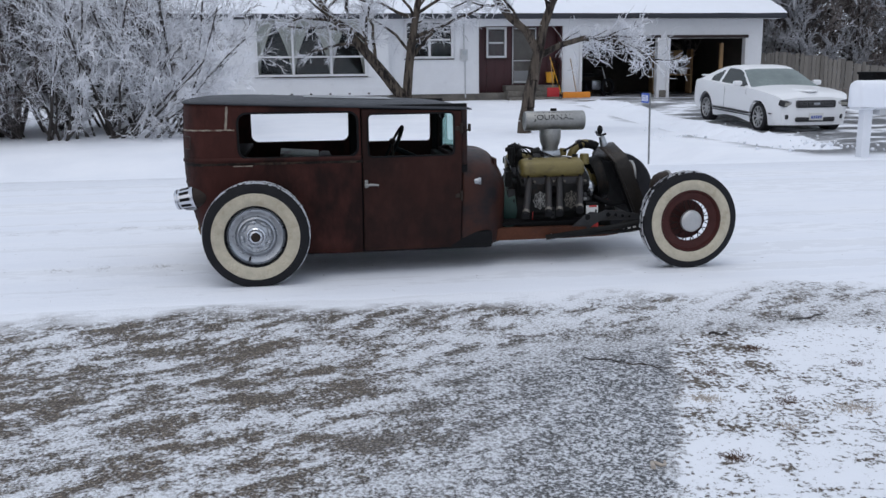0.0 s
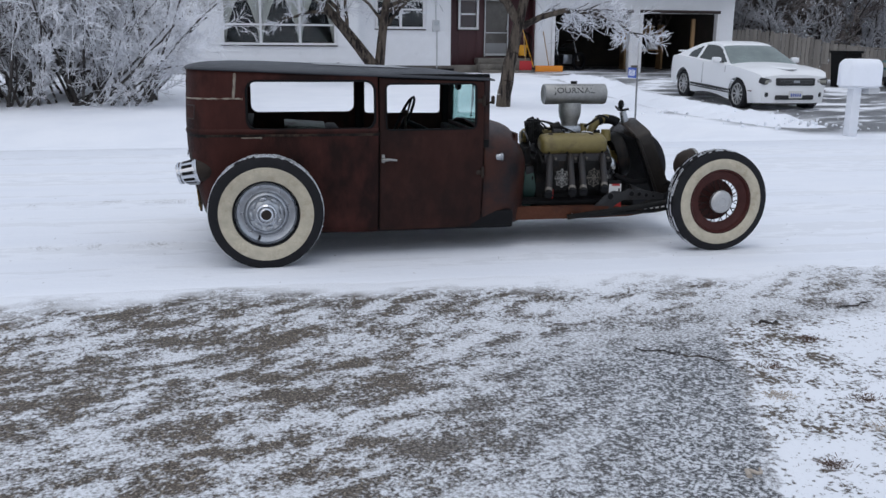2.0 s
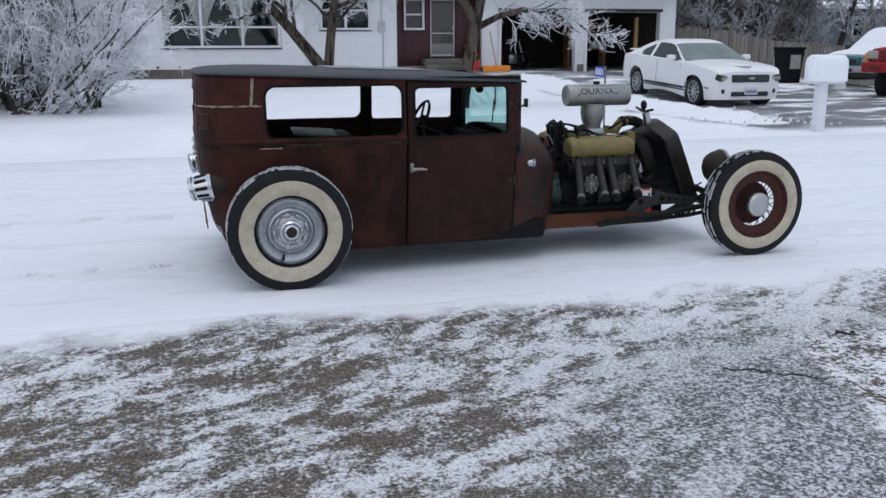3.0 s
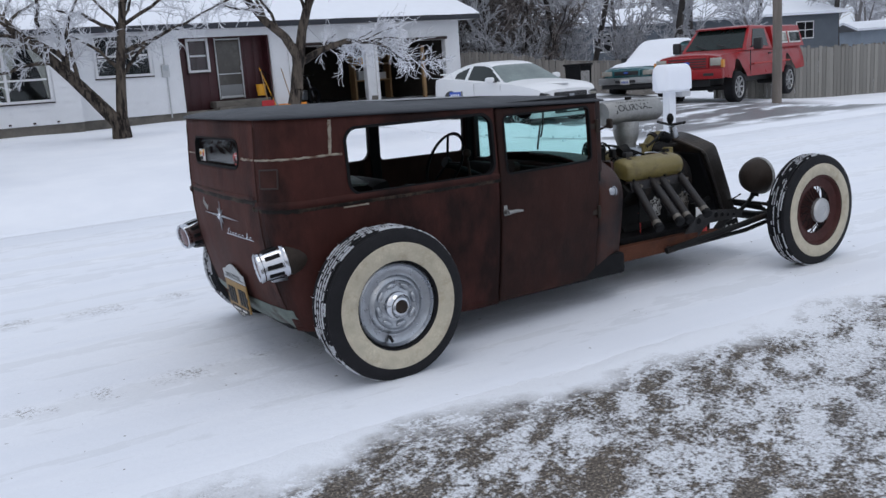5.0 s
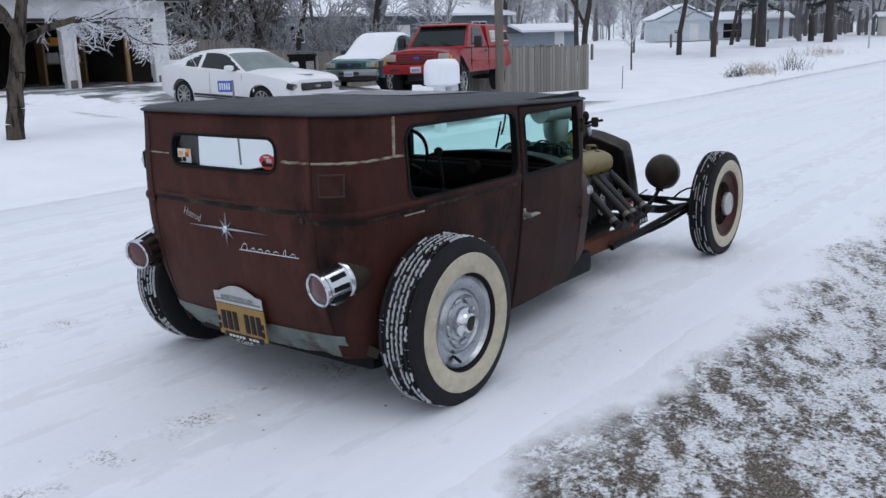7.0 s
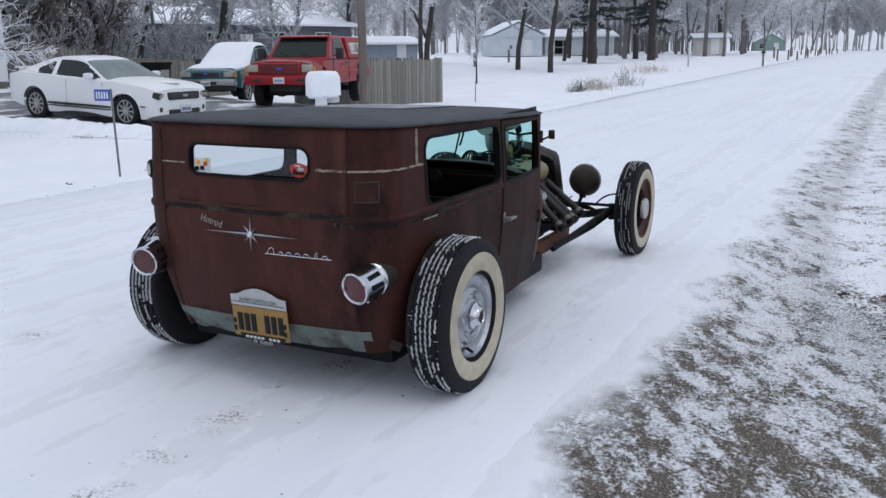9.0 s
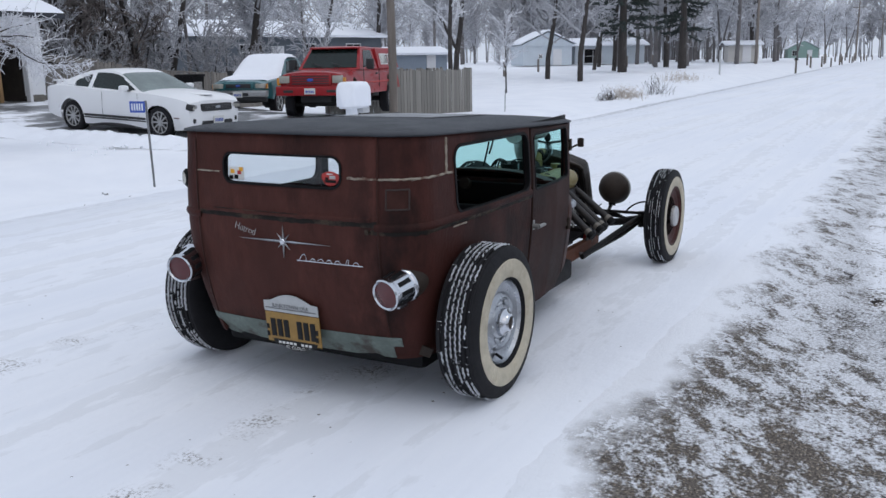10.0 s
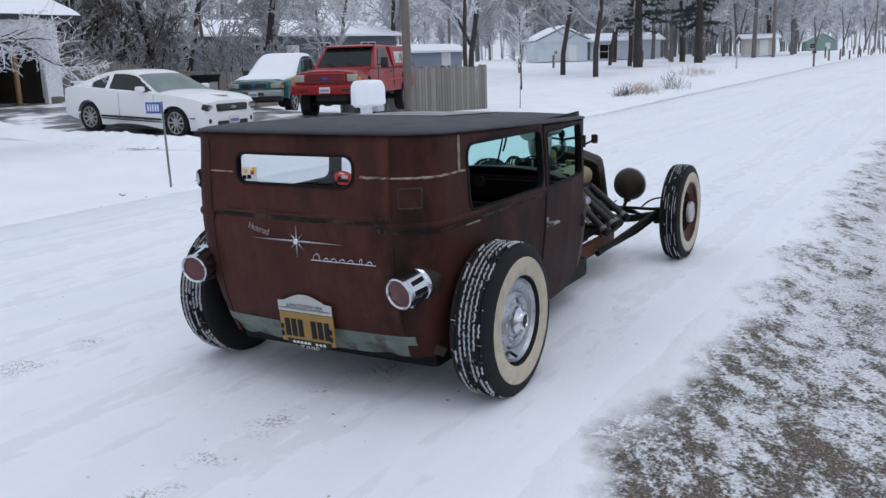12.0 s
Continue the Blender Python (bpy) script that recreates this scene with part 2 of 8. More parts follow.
# darker copy of the wheel red: the spokes' backlit look is in the colour
WHEELDARK = mat("backlit_maroon_spoke_paint", (0.02, 0.009, 0.008), 0.6, 0.0, 0.3, 20, spec=0.2)
GRIMYLABEL = mat("grimy_paper_label", (0.34, 0.34, 0.33), 0.7, 0.0, 0.35, 24, second=(0.16, 0.15, 0.14), mask=(0.5, 0.7))
SNOWY_TREAD = mat("snow_packed_tread", (0.74, 0.765, 0.81), 0.8, 0, 0.1, 30, 0.8, 90)
WHITEWALL = mat("cream_whitewall", (0.50, 0.45, 0.345), 0.62, 0, 0.22, 16, 0.3, 70, second=(0.30, 0.24, 0.16), mask=(0.52, 0.78), detail=8)
CHROME = mat("chrome", (0.62, 0.64, 0.68), 0.13, 1.0, 0.12, 20)
DULLCHROME = mat("dull_chrome", (0.42, 0.44, 0.47), 0.3, 1.0, 0.25, 16, 0.1, 60)
WHEELRED = mat("dark_red_wheel_paint", (0.058, 0.0175, 0.015), 0.5, 0.0, 0.3, 14, 0.2, 60, spec=0.2)
IRON = mat("black_iron", (0.0105, 0.0105, 0.0105), 0.55, 0.05, 0.4, 14, 0.4, 60, second=(0.026, 0.018, 0.014), mask=(0.55, 0.7), spec=0.16)
GOLD = mat("gold_engine_paint", (0.19, 0.15, 0.05), 0.4, 0.1, 0.2, 12, 0.2, 60, second=(0.09, 0.07, 0.03), mask=(0.55, 0.72))
GALV = mat("galvanised_steel", (0.34, 0.34, 0.33), 0.5, 0.75, 0.25, 9, 0.2, 60, second=(0.16, 0.15, 0.14), mask=(0.52, 0.7))
PATINA = mat("verdigris_grey_steel", (0.15, 0.185, 0.165), 0.6, 0.3, 0.4, 9, 0.3, 70, second=(0.06, 0.05, 0.042), mask=(0.5, 0.62))
COPPER = mat("orange_brown_rust_frame", (0.098, 0.037, 0.021), 0.68, 0.0, 0.35, 9, 0.4, 80, second=(0.055, 0.025, 0.018), mask=(0.48, 0.65), spec=0.15)
BROWNSTEEL = mat("brown_rusted_steel", (0.034, 0.025, 0.02), 0.6, 0.05, 0.35, 12, 0.3, 80, spec=0.2)
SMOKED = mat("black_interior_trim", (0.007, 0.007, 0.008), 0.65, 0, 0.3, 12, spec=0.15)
REDLENS = mat("dark_red_lens", (0.085, 0.01, 0.012), 0.2, 0, 0.2, 30, coat=0.3)
CREAMPIPE = mat("heat_bleached_pipe", (0.15, 0.135, 0.115), 0.55, 0.2, 0.3, 18)
LABELRED = mat("red_label_paint", (0.42, 0.03, 0.025), 0.45)
LABELWHITE = mat("white_label_paint", (0.66, 0.66, 0.64), 0.5, 0, 0.1, 30)
YELLOWPLATE = mat("old_yellow_plate_paint", (0.31, 0.18, 0.045), 0.5, 0.1, 0.25, 18, 0.1, 60)
BLACKPAINT = mat("black_paint", (0.012, 0.012, 0.013), 0.5, spec=0.2)
STEELGREY = mat("grey_plate_steel", (0.45, 0.46, 0.46), 0.45, 0.3, 0.12, 20)
TEALGLASS = glass("tinted_windshield_glass", (0.72, 0.93, 0.9), 0.02, 0.35)
CLEARGLASS = glass("window_glass", (0.86, 0.89, 0.9), 0.02, 0.42)
SNOW = mat("snow", (0.83, 0.855, 0.91), 0.75, 0, 0.03, 3, 0.35, 25, spec=0.25)


# ---- ground and road ----
def smooth(a, b, x):
    t = min(1, max(0, (x - a) / (b - a)))
    return t * t * (3 - 2 * t)


def lerp_table(t, x):
    for (a, p), (b, q) in zip(t, t[1:]):
        if x <= b:
            f = max(0.0, (x - a) / (b - a))
            return p + (q - p) * f
    return t[-1][1]


def height(u, v):
    h = -0.06 * smooth(-1.35, -2.4, v)
    h -= 0.38 * math.exp(-((v - 8.4) / 1.4) ** 2) * (1 - smooth(6.4, 7.6, u) * (1 - smooth(16, 18, u)))
    h += (0.34 + 0.08 * smooth(2, 8, u)) * smooth(10.5, 22.2, v) * (1 - smooth(17, 24, u))
    h -= 0.34 * smooth(16, 24, u) * smooth(6, 12, v) * (1 - smooth(60, 110, u))
    h += 0.65 * smooth(46, 70, u) * smooth(8, 14, v) * (1 - smooth(180, 260, u))
    h -= 0.022 * smooth(-1.4, -1.1, v) * (1 - smooth(5.0, 5.6, v))
    if v > 5:
        h += 0.035 * noise.noise(Vector((u * 0.35, v * 0.35, 3))) * smooth(5, 7, v)
    elif v < -1.3:
        h += 0.012 * noise.noise(Vector((u * 1.3, v * 1.3, 9))) + 0.006 * noise.noise(Vector((u * 7, v * 7, 1)))
    return h


def shader(name):
    """A bare material with short ways to add nodes."""
    m = bpy.data.materials.new(name)
    m.use_nodes = True
    nt = m.node_tree

    class K:
        bs = nt.nodes["Principled BSDF"]
        links = nt.links
        made = m

        @staticmethod
        def put(sock, val):
            if isinstance(val, bpy.types.NodeSocket):
                nt.links.new(val, sock)
            elif isinstance(val, tuple) and len(val) == 3 and sock.type == "RGBA":
                sock.default_value = (*val, 1)
            elif sock.type == "RGBA":
                sock.default_value = (val, val, val, 1)
            else:
                sock.default_value = val

        @classmethod
        def math(cls, op, a, b=0.0):
            n = nt.nodes.new("ShaderNodeMath")
            n.operation = op
            cls.put(n.inputs[0], a)
            cls.put(n.inputs[1], b)
            return n.outputs[0]

        @classmethod
        def noise(cls, vec, scale, detail=5, rough=0.6, stretch=None, turn=0.0, warp=0.0):
            if stretch or turn:
                mp = nt.nodes.new("ShaderNodeMapping")
                mp.vector_type = "TEXTURE"
                mp.inputs["Scale"].default_value = tuple(1 / q for q in stretch or (1, 1, 1))
                mp.inputs["Rotation"].default_value = (0, 0, radians(turn))
                nt.links.new(vec, mp.inputs[0])
                vec = mp.outputs[0]
            n = nt.nodes.new("ShaderNodeTexNoise")
            n.inputs["Scale"].default_value, n.inputs["Detail"].default_value, n.inputs["Roughness"].default_value, n.inputs["Distortion"].default_value = scale, detail, rough, warp
            nt.links.new(vec, n.inputs["Vector"])
            return n.outputs[0]

        @classmethod
        def ramp(cls, x, a, b, lo=0.0, hi=1.0):
            n = nt.nodes.new("ShaderNodeMapRange")
            cls.put(n.inputs[0], x)
            for i, q in enumerate((a, b, lo, hi)):
                cls.put(n.inputs[i + 1], q)
            return n.outputs[0]

        @classmethod
        def mix(cls, f, a, b):
            n = nt.nodes.new("ShaderNodeMix")
            n.data_type = "RGBA"
            for i, q in ((0, f), (6, a), (7, b)):
                cls.put(n.inputs[i], q)
            return n.outputs[2]

        @classmethod
        def bump(cls, h, strength, dist):
            n = nt.nodes.new("ShaderNodeBump")
            n.inputs["Strength"].default_value, n.inputs["Distance"].default_value = strength, dist
            cls.put(n.inputs["Height"], h)
            nt.links.new(n.outputs[0], cls.bs.inputs["Normal"])

        @classmethod
        def where(cls):
            tc = nt.nodes.new("ShaderNodeTexCoord")
            sp = nt.nodes.new("ShaderNodeSeparateXYZ")
            nt.links.new(tc.outputs["Object"], sp.inputs[0])
            return tc.outputs["Object"], sp.outputs[0], sp.outputs[1]
    return K


def ground_material():
    k = shader("patchy_snow_over_gravel_and_grass")
    vec, u, v = k.where()
    # far side of the road: untouched snow with an asphalt drive blown half clear
    drive_w = k.noise(vec, 0.5, 3)
    far = k.ramp(v, 4.0, 4.6)
    in_drive = k.math("MULTIPLY", k.ramp(k.math("ADD", u, k.math("MULTIPLY", drive_w, 1.5)), 8.9, 9.4), k.ramp(k.math("ADD", u, k.math("MULTIPLY", drive_w, 2.0)), 20.5, 18.5))
    in_drive = k.math("MULTIPLY", in_drive, k.ramp(v, 6.3, 6.9))
    bare = k.noise(vec, 1.1, 6, 0.62, (0.45, 1.0, 1), 8)
    bare = k.math("MULTIPLY", k.ramp(k.math("SUBTRACT", bare, k.ramp(v, 8.0, 11.0, -0.04, 0.0)), 0.43, 0.52), in_drive)
    # near side: a gravel yard with wind-drawn strokes of snow
    streak = k.noise(vec, 6.3, 5, 0.6, (0.62, 1.25, 1), 26, 0.35)
    lumps = k.noise(vec, 5.5, 5, 0.62)
    blot = k.noise(vec, 0.9, 4, 0.6)
    grit = k.noise(vec, 24, 4, 0.7)
    speck = k.noise(vec, 62, 3, 0.72)
    fine = k.noise(vec, 120, 2, 0.7)
    rag = k.math("MULTIPLY", k.math("SUBTRACT", grit, 0.5), 0.26)
    side = k.math("ADD", k.math("SUBTRACT", u, k.math("MULTIPLY", v, 0.405)), k.math("ADD", rag, k.math("MULTIPLY", k.math("SUBTRACT", lumps, 0.5), 0.22)))
    right = k.ramp(side, 3.27, 3.34)                       # the lawn, with more snow
    right = k.math("MULTIPLY", right, k.ramp(k.math("ADD", k.math("SUBTRACT", v, k.ramp(u, 2.8, 5.0, 0.0, 0.2)), k.math("MULTIPLY", k.math("SUBTRACT", lumps, 0.5), 0.6)), -2.20, -2.36))
    gravel = k.math("MULTIPLY", k.ramp(k.math("ADD", side, k.math("MULTIPLY", blot, 0.9)), 2.15, 3.4), k.ramp(v, -1.9, -2.7))
    verge = k.ramp(k.math("ADD", v, k.math("ADD", k.math("MULTIPLY", k.math("SUBTRACT", blot, 0.5), 1.3), k.math("MULTIPLY", k.math("SUBTRACT", lumps, 0.5), 0.35))), -1.86, -1.42)
    q_left = k.math("ADD", k.math("MULTIPLY", streak, 0.45), k.math("ADD", k.math("MULTIPLY", grit, 0.30), k.math("MULTIPLY", speck, 0.27)))
    q_grav = k.math("ADD", k.math("MULTIPLY", streak, 0.10), k.math("ADD", k.math("MULTIPLY", grit, 0.27), k.math("MULTIPLY", speck, 0.63)))
    q_lawn = k.math("ADD", k.math("MULTIPLY", lumps, 0.34), k.math("ADD", k.math("MULTIPLY", k.noise(vec, 34, 4, 0.72), 0.56), k.math("MULTIPLY", k.noise(vec, 1.7, 3), 0.22)))
    drift = k.math("MULTIPLY", k.math("SUBTRACT", k.noise(vec, 1.9, 3, 0.55, (0.7, 1.2, 1), 30), 0.5), 0.21)
    q_left = k.math("ADD", q_left, drift)
    q_grav = k.math("ADD", q_grav, k.math("MULTIPLY", drift, 0.15))
    snow = k.mix(gravel, k.ramp(k.math("ADD", q_left, k.math("MULTIPLY", k.ramp(u, 0.5, 1.9, 0.0, 0.054), k.ramp(v, -2.9, -2.1, 0.5, 1.0))), 0.484, 0.562), k.ramp(q_grav, 0.468, 0.556, 0.0, 0.88))
    snow = k.mix(right, snow, k.ramp(k.math("ADD", q_lawn, k.ramp(side, 3.3, 4.0, -0.014, 0.024)), 0.508, 0.556))
    snow = k.math("MAXIMUM", snow, k.math("MULTIPLY", verge, k.ramp(k.math("ADD", grit, verge), 0.75, 1.15)))
    dusted = k.ramp(k.math("ADD", k.math("MULTIPLY", speck, 0.6), k.math("MULTIPLY", fine, 0.4)), 0.38, 0.56, 0.58, 1.0)
    snow = k.math("MULTIPLY", snow, k.mix(k.math("MAXIMUM", right, verge), dusted, 1.0))
    crumb = k.ramp(k.math("ADD", k.math("MULTIPLY", fine, 0.5), k.math("MULTIPLY", speck, 0.5)), 0.36, 0.62)
    soil = k.mix(k.ramp(k.math("ADD", k.math("MULTIPLY", blot, 0.6), k.math("MULTIPLY", streak, 0.4)), 0.42, 0.56), (0.14, 0.118, 0.1), (0.165, 0.128, 0.1))
    soil = k.mix(crumb, (0.034, 0.03, 0.027), k.mix(0.35, soil, (0.25, 0.22, 0.19)))
    pebble = k.noise(vec, 95, 1, 0.4)
    soil = k.mix(k.ramp(pebble, 0.62, 0.66), soil, (0.31, 0.265, 0.21))
    soil = k.mix(k.ramp(pebble, 0.36, 0.33), soil, (0.035, 0.026, 0.02))
    soil = k.mix(gravel, soil, k.mix(crumb, (0.03, 0.031, 0.034), (0.23, 0.235, 0.245)))
    soil = k.mix(right, soil, k.mix(crumb, (0.03, 0.024, 0.02), (0.19, 0.155, 0.12)))
    near_col = k.mix(snow, soil, (0.82, 0.842, 0.89))
    soft = k.noise(vec, 0.7, 4)
    far_snow = k.mix(k.ramp(soft, 0.35, 0.65), (0.79, 0.815, 0.87), (0.855, 0.875, 0.92))
    wet = k.mix(k.ramp(grit, 0.4, 0.6), (0.11, 0.115, 0.125), (0.2, 0.205, 0.215))
    far_col = k.mix(bare, far_snow, wet)
    k.put(k.bs.inputs["Base Color"], k.mix(far, near_col, far_col))
    k.put(k.bs.inputs["Roughness"], k.ramp(k.math("MULTIPLY", bare, far), 0, 1, 0.82, 0.32))
    k.bs.inputs["Specular IOR Level"].default_value = 0.3
    k.bump(k.math("ADD", k.math("MULTIPLY", snow, 0.6), k.math("ADD", k.math("MULTIPLY", grit, 0.5), k.math("MULTIPLY", k.math("MULTIPLY", speck, 0.5), k.ramp(v, 1.0, -1.0)))), 0.6, 0.02)
    return k.made


def spaced(*runs):
    out = []
    for a, b, n in runs:
        out += [a + (b - a) * i / n for i in range(n)]
    return out + [runs[-1][1]]


us = spaced((-600, -60, 6), (-60, -10, 12), (-10, -5, 10), (-5, 8, 160), (8, 30, 44), (30, 70, 20), (70, 900, 14))
vs = spaced((-500, -60, 5), (-60, -8, 12), (-8, -5, 12), (-5, -1.2, 95), (-1.2, 5, 10), (5, 26, 50), (26, 60, 12), (60, 900, 10))
verts = [(u, v, height(u, v) if v > -60 else -0.06) for u in us for v in vs]
nv = len(vs)
faces = [(i * nv + j, (i + 1) * nv + j, (i + 1) * nv + j + 1, i * nv + j + 1) for i in range(len(us) - 1) for j in range(nv - 1)]
GROUND = ground_material()
ground = part_data("ground", verts, faces, GROUND, None, "", 80)
ground.matrix_world = STREET
tagged(ground, "winter yard and lawn, gravel and brown grass half under thin snow", "ground", "", "structure")


def road_material():
    k = shader("packed_road_snow")
    vec, u, v = k.where()
    tracks = k.noise(vec, 1.0, 5, 0.6, (0.06, 2.2, 1))
    cloud = k.noise(vec, 0.6, 5, 0.6, (0.4, 1, 1))
    fine = k.noise(vec, 30, 5, 0.65)
    clods = k.noise(vec, 7, 5, 0.6, (0.5, 1.2, 1))
    col = k.mix(k.ramp(tracks, 0.38, 0.66), (0.785, 0.81, 0.865), (0.865, 0.882, 0.922))
    col = k.mix(k.ramp(cloud, 0.4, 0.7, 0.0, 0.45), col, (0.72, 0.755, 0.835))
    col = k.mix(k.ramp(k.math("MULTIPLY", clods, k.ramp(tracks, 0.3, 0.6)), 0.36, 0.42, 0.0, 0.22), col, (0.5, 0.52, 0.55))
    wander = k.math("MULTIPLY", k.math("SUBTRACT", k.noise(vec, 0.8, 3), 0.5), 0.5)
    step_ = k.noise(vec, 3.1, 3, 0.6, (1.0, 0.4, 1))
    specks = k.noise(vec, 60, 3, 0.7)
    trail_ = 0.0
    for line_ in (1.68, -0.06):
        d = k.math("ABSOLUTE", k.math("SUBTRACT", k.math("ADD", v, wander), line_))
        trail_ = k.math("MAXIMUM", trail_, k.ramp(d, 0.16, 0.02))
    trail_ = k.math("MULTIPLY", k.math("MULTIPLY", trail_, k.ramp(step_, 0.48, 0.57)), k.ramp(u, 0.6, 0.0))
    col = k.mix(k.math("MULTIPLY", trail_, k.ramp(specks, 0.5, 0.62)), col, (0.2, 0.19, 0.185))
    stray = k.math("MULTIPLY", k.ramp(k.noise(vec, 24, 1, 0.5), 0.77, 0.79), k.ramp(cloud, 0.45, 0.55))
    col = k.mix(stray, col, (0.16, 0.15, 0.145))
    edge_ = k.math("MAXIMUM", k.ramp(u, 18.0, 120.0, 5.1, 8.0), k.ramp(u, 18.0, 28.0, 5.1, 5.45))
    kerb = k.math("ABSOLUTE", k.math("SUBTRACT", v, k.math("ADD", k.math("MULTIPLY", wander, 0.3), edge_)))
    col = k.mix(k.math("MULTIPLY", k.math("MULTIPLY", k.ramp(kerb, 0.2, 0.05), k.ramp(clods, 0.40, 0.56, 0.0, 0.6)), k.ramp(u, 15.0, 24.0)), col, (0.22, 0.22, 0.23))
    k.put(k.bs.inputs["Base Color"], col)
    k.put(k.bs.inputs["Roughness"], k.ramp(cloud, 0.3, 0.7, 0.55, 0.85))
    k.bs.inputs["Specular IOR Level"].default_value = 0.3
    k.bump(k.math("ADD", k.math("MULTIPLY", tracks, 1.1), k.math("ADD", k.math("MULTIPLY", clods, 0.55), k.math("MULTIPLY", fine, 0.22))), 0.5, 0.025)
    return k.made


NEAR_EDGE = [(-300, -1.35), (-1.5, -1.33), (0, -1.29), (1, -1.37), (2.5, -1.46), (4, -1.56), (12, -1.52), (45, -1.46), (700, -1.42)]


def road_edge(u):
    return lerp_table(NEAR_EDGE, u) - 0.004 * max(0, u - 4) + 0.09 * noise.noise(Vector((u * 1.1, 4, 0))) + 0.05 * noise.noise(Vector((u * 5, 7, 0))) + 0.025 * noise.noise(Vector((u * 17, 2, 0)))


FAR_EDGE = [(-300, 5.8), (4, 5.7), (10, 5.6), (18, 5.3), (28, 5.75), (45, 6.1), (75, 7.2), (120, 8.2), (700, 12.0)]


def build_road():
    us = spaced((-300, -30, 9), (-30, -6, 24), (-6, 12, 600), (12, 30, 120), (30, 120, 60), (120, 700, 20))
    verts, faces = [], []
    for u in us:
        e = road_edge(u)
        f = lerp_table(FAR_EDGE, u) + 0.12 * noise.noise(Vector((u * 0.5, 1, 5))) + 0.05 * noise.noise(Vector((u * 3, 1, 5)))
        for v, z in ((e - 0.05, -0.03), (e + 0.03, -0.008), (e + 0.16, 0.0), (e + 0.36, 0.001), (-0.6, -0.008), (0.3, -0.006), (1.3, -0.006), (2.4, -0.006), (3.4, 0.0), (4.4, 0.008), (f - 0.05, 0.016), (f, -0.03)):
            w = 0.005 * noise.noise(Vector((u * 0.5, v * 3, 0)))
            verts.append((u, v, z + (w if -1 < v < 4.5 else 0)))
    n = 12
    faces = [(i * n + j, (i + 1) * n + j, (i + 1) * n + j + 1, i * n + j + 1) for i in range(len(us) - 1) for j in range(n - 1)]
    ob = part_data("road", verts, faces, road_material(), None, "", 60)
    ob.matrix_world = STREET
    return tagged(ob, "snow-packed residential road with faint wheel tracks", "road", "", "structure")


build_road()


def snow_bank(name, line, wid, hgt, seed, label):
    """A low, lumpy ridge of pushed snow along a line of points."""
    verts, faces = [], []
    pts = []
    for (a, b), (c, d) in zip(line, line[1:]):
        n = max(2, int(math.hypot(c - a, d - b) / 0.12))
        pts += [(a + (c - a) * i / n, b + (d - b) * i / n, math.atan2(d - b, c - a)) for i in range(n)]
    m = 9
    for i, (u, v, a) in enumerate(pts):
        fade = min(1, i / 12, (len(pts) - 1 - i) / 12)
        for j in range(m):
            s = (j / (m - 1) * 2 - 1) * wid
            x, y = u - math.sin(a) * s, v + math.cos(a) * s
            lump = 0.55 + 0.9 * abs(noise.noise(Vector((x * 1.7, y * 1.7, seed)))) + 0.5 * noise.noise(Vector((x * 5, y * 5, seed))) + 0.35 * noise.noise(Vector((x * 13, y * 13, seed)))
            z = height(x, y) - 0.02 + fade * hgt * lump * max(0, 1 - (s / wid) ** 2)
            verts.append((x, y, z))
    faces = [(i * m + j, (i + 1) * m + j, (i + 1) * m + j + 1, i * m + j + 1) for i in range(len(pts) - 1) for j in range(m - 1)]
    ob = part_data(name, verts, faces, SNOW, None, "", 60)
    ob.matrix_world = STREET
    return tagged(ob, label, "snow bank", "", "stuff")


snow_bank("snow_bank", [(9.2, 20.5), (9.0, 16), (9.1, 11), (9.3, 7.2)], 0.75, 0.2, 1, "ploughed snow ridge along the lawn side of the driveway")
snow_bank("snow_bank", [(15.5, 6.6), (18, 5.75), (22, 5.8), (34, 6.2), (60, 7.0)], 0.35, 0.07, 2, "low ridge of ploughed snow along the road edge")
snow_bank("snow_bank", [(-30, 6.1), (-12, 6.1), (3, 6.0), (8, 6.0)], 0.3, 0.05, 3, "low ridge of ploughed snow along the road edge")


# ---- the white house with its garage ----
WHITE = mat("white_painted_siding", (0.76, 0.77, 0.79), 0.55, 0, 0.05, 2.5, 0.12, 60, second=(0.62, 0.63, 0.65), mask=(0.6, 0.8))
TRIM = mat("white_trim_paint", (0.72, 0.72, 0.73), 0.5, 0, 0.06, 4)
REDWALL = mat("dark_red_house_paint", (0.05, 0.009, 0.012), 0.5, 0, 0.15, 3, 0.1, 60)
CONCRETE = mat("weathered_foundation_concrete", (0.17, 0.155, 0.135), 0.85, 0, 0.3, 2.5, 0.5, 40, second=(0.09, 0.085, 0.075), mask=(0.5, 0.65))
FASCIA = mat("dark_fascia_metal", (0.02, 0.023, 0.032), 0.5, 0, 0.2, 6)
# dark board colour stands in for the weak light inside the garage
DARKROOM = mat("garage_boards_painted_dim", (0.05, 0.04, 0.034), 0.8, 0, 0.4, 2)
CURTAIN = mat("sheer_cream_curtain", (0.62, 0.58, 0.52), 0.85, 0, 0.12, 6)
YELLOW = mat("yellow_plastic", (0.75, 0.36, 0.02), 0.45, 0, 0.1, 10)
ORANGE = mat("orange_plastic", (0.8, 0.27, 0.02), 0.45, 0, 0.1, 10)
REDPLASTIC = mat("red_plastic", (0.42, 0.015, 0.02), 0.45, 0, 0.1, 10)
WOOD = mat("raw_wood", (0.34, 0.21, 0.1), 0.7, 0, 0.25, 6, 0.2, 60, stretch=(1, 1, 0.2))
GREYBOX = mat("grey_meter_box", (0.5, 0.51, 0.52), 0.5, 0, 0.1, 10)

V0 = 23.06                                         # the street front of the house
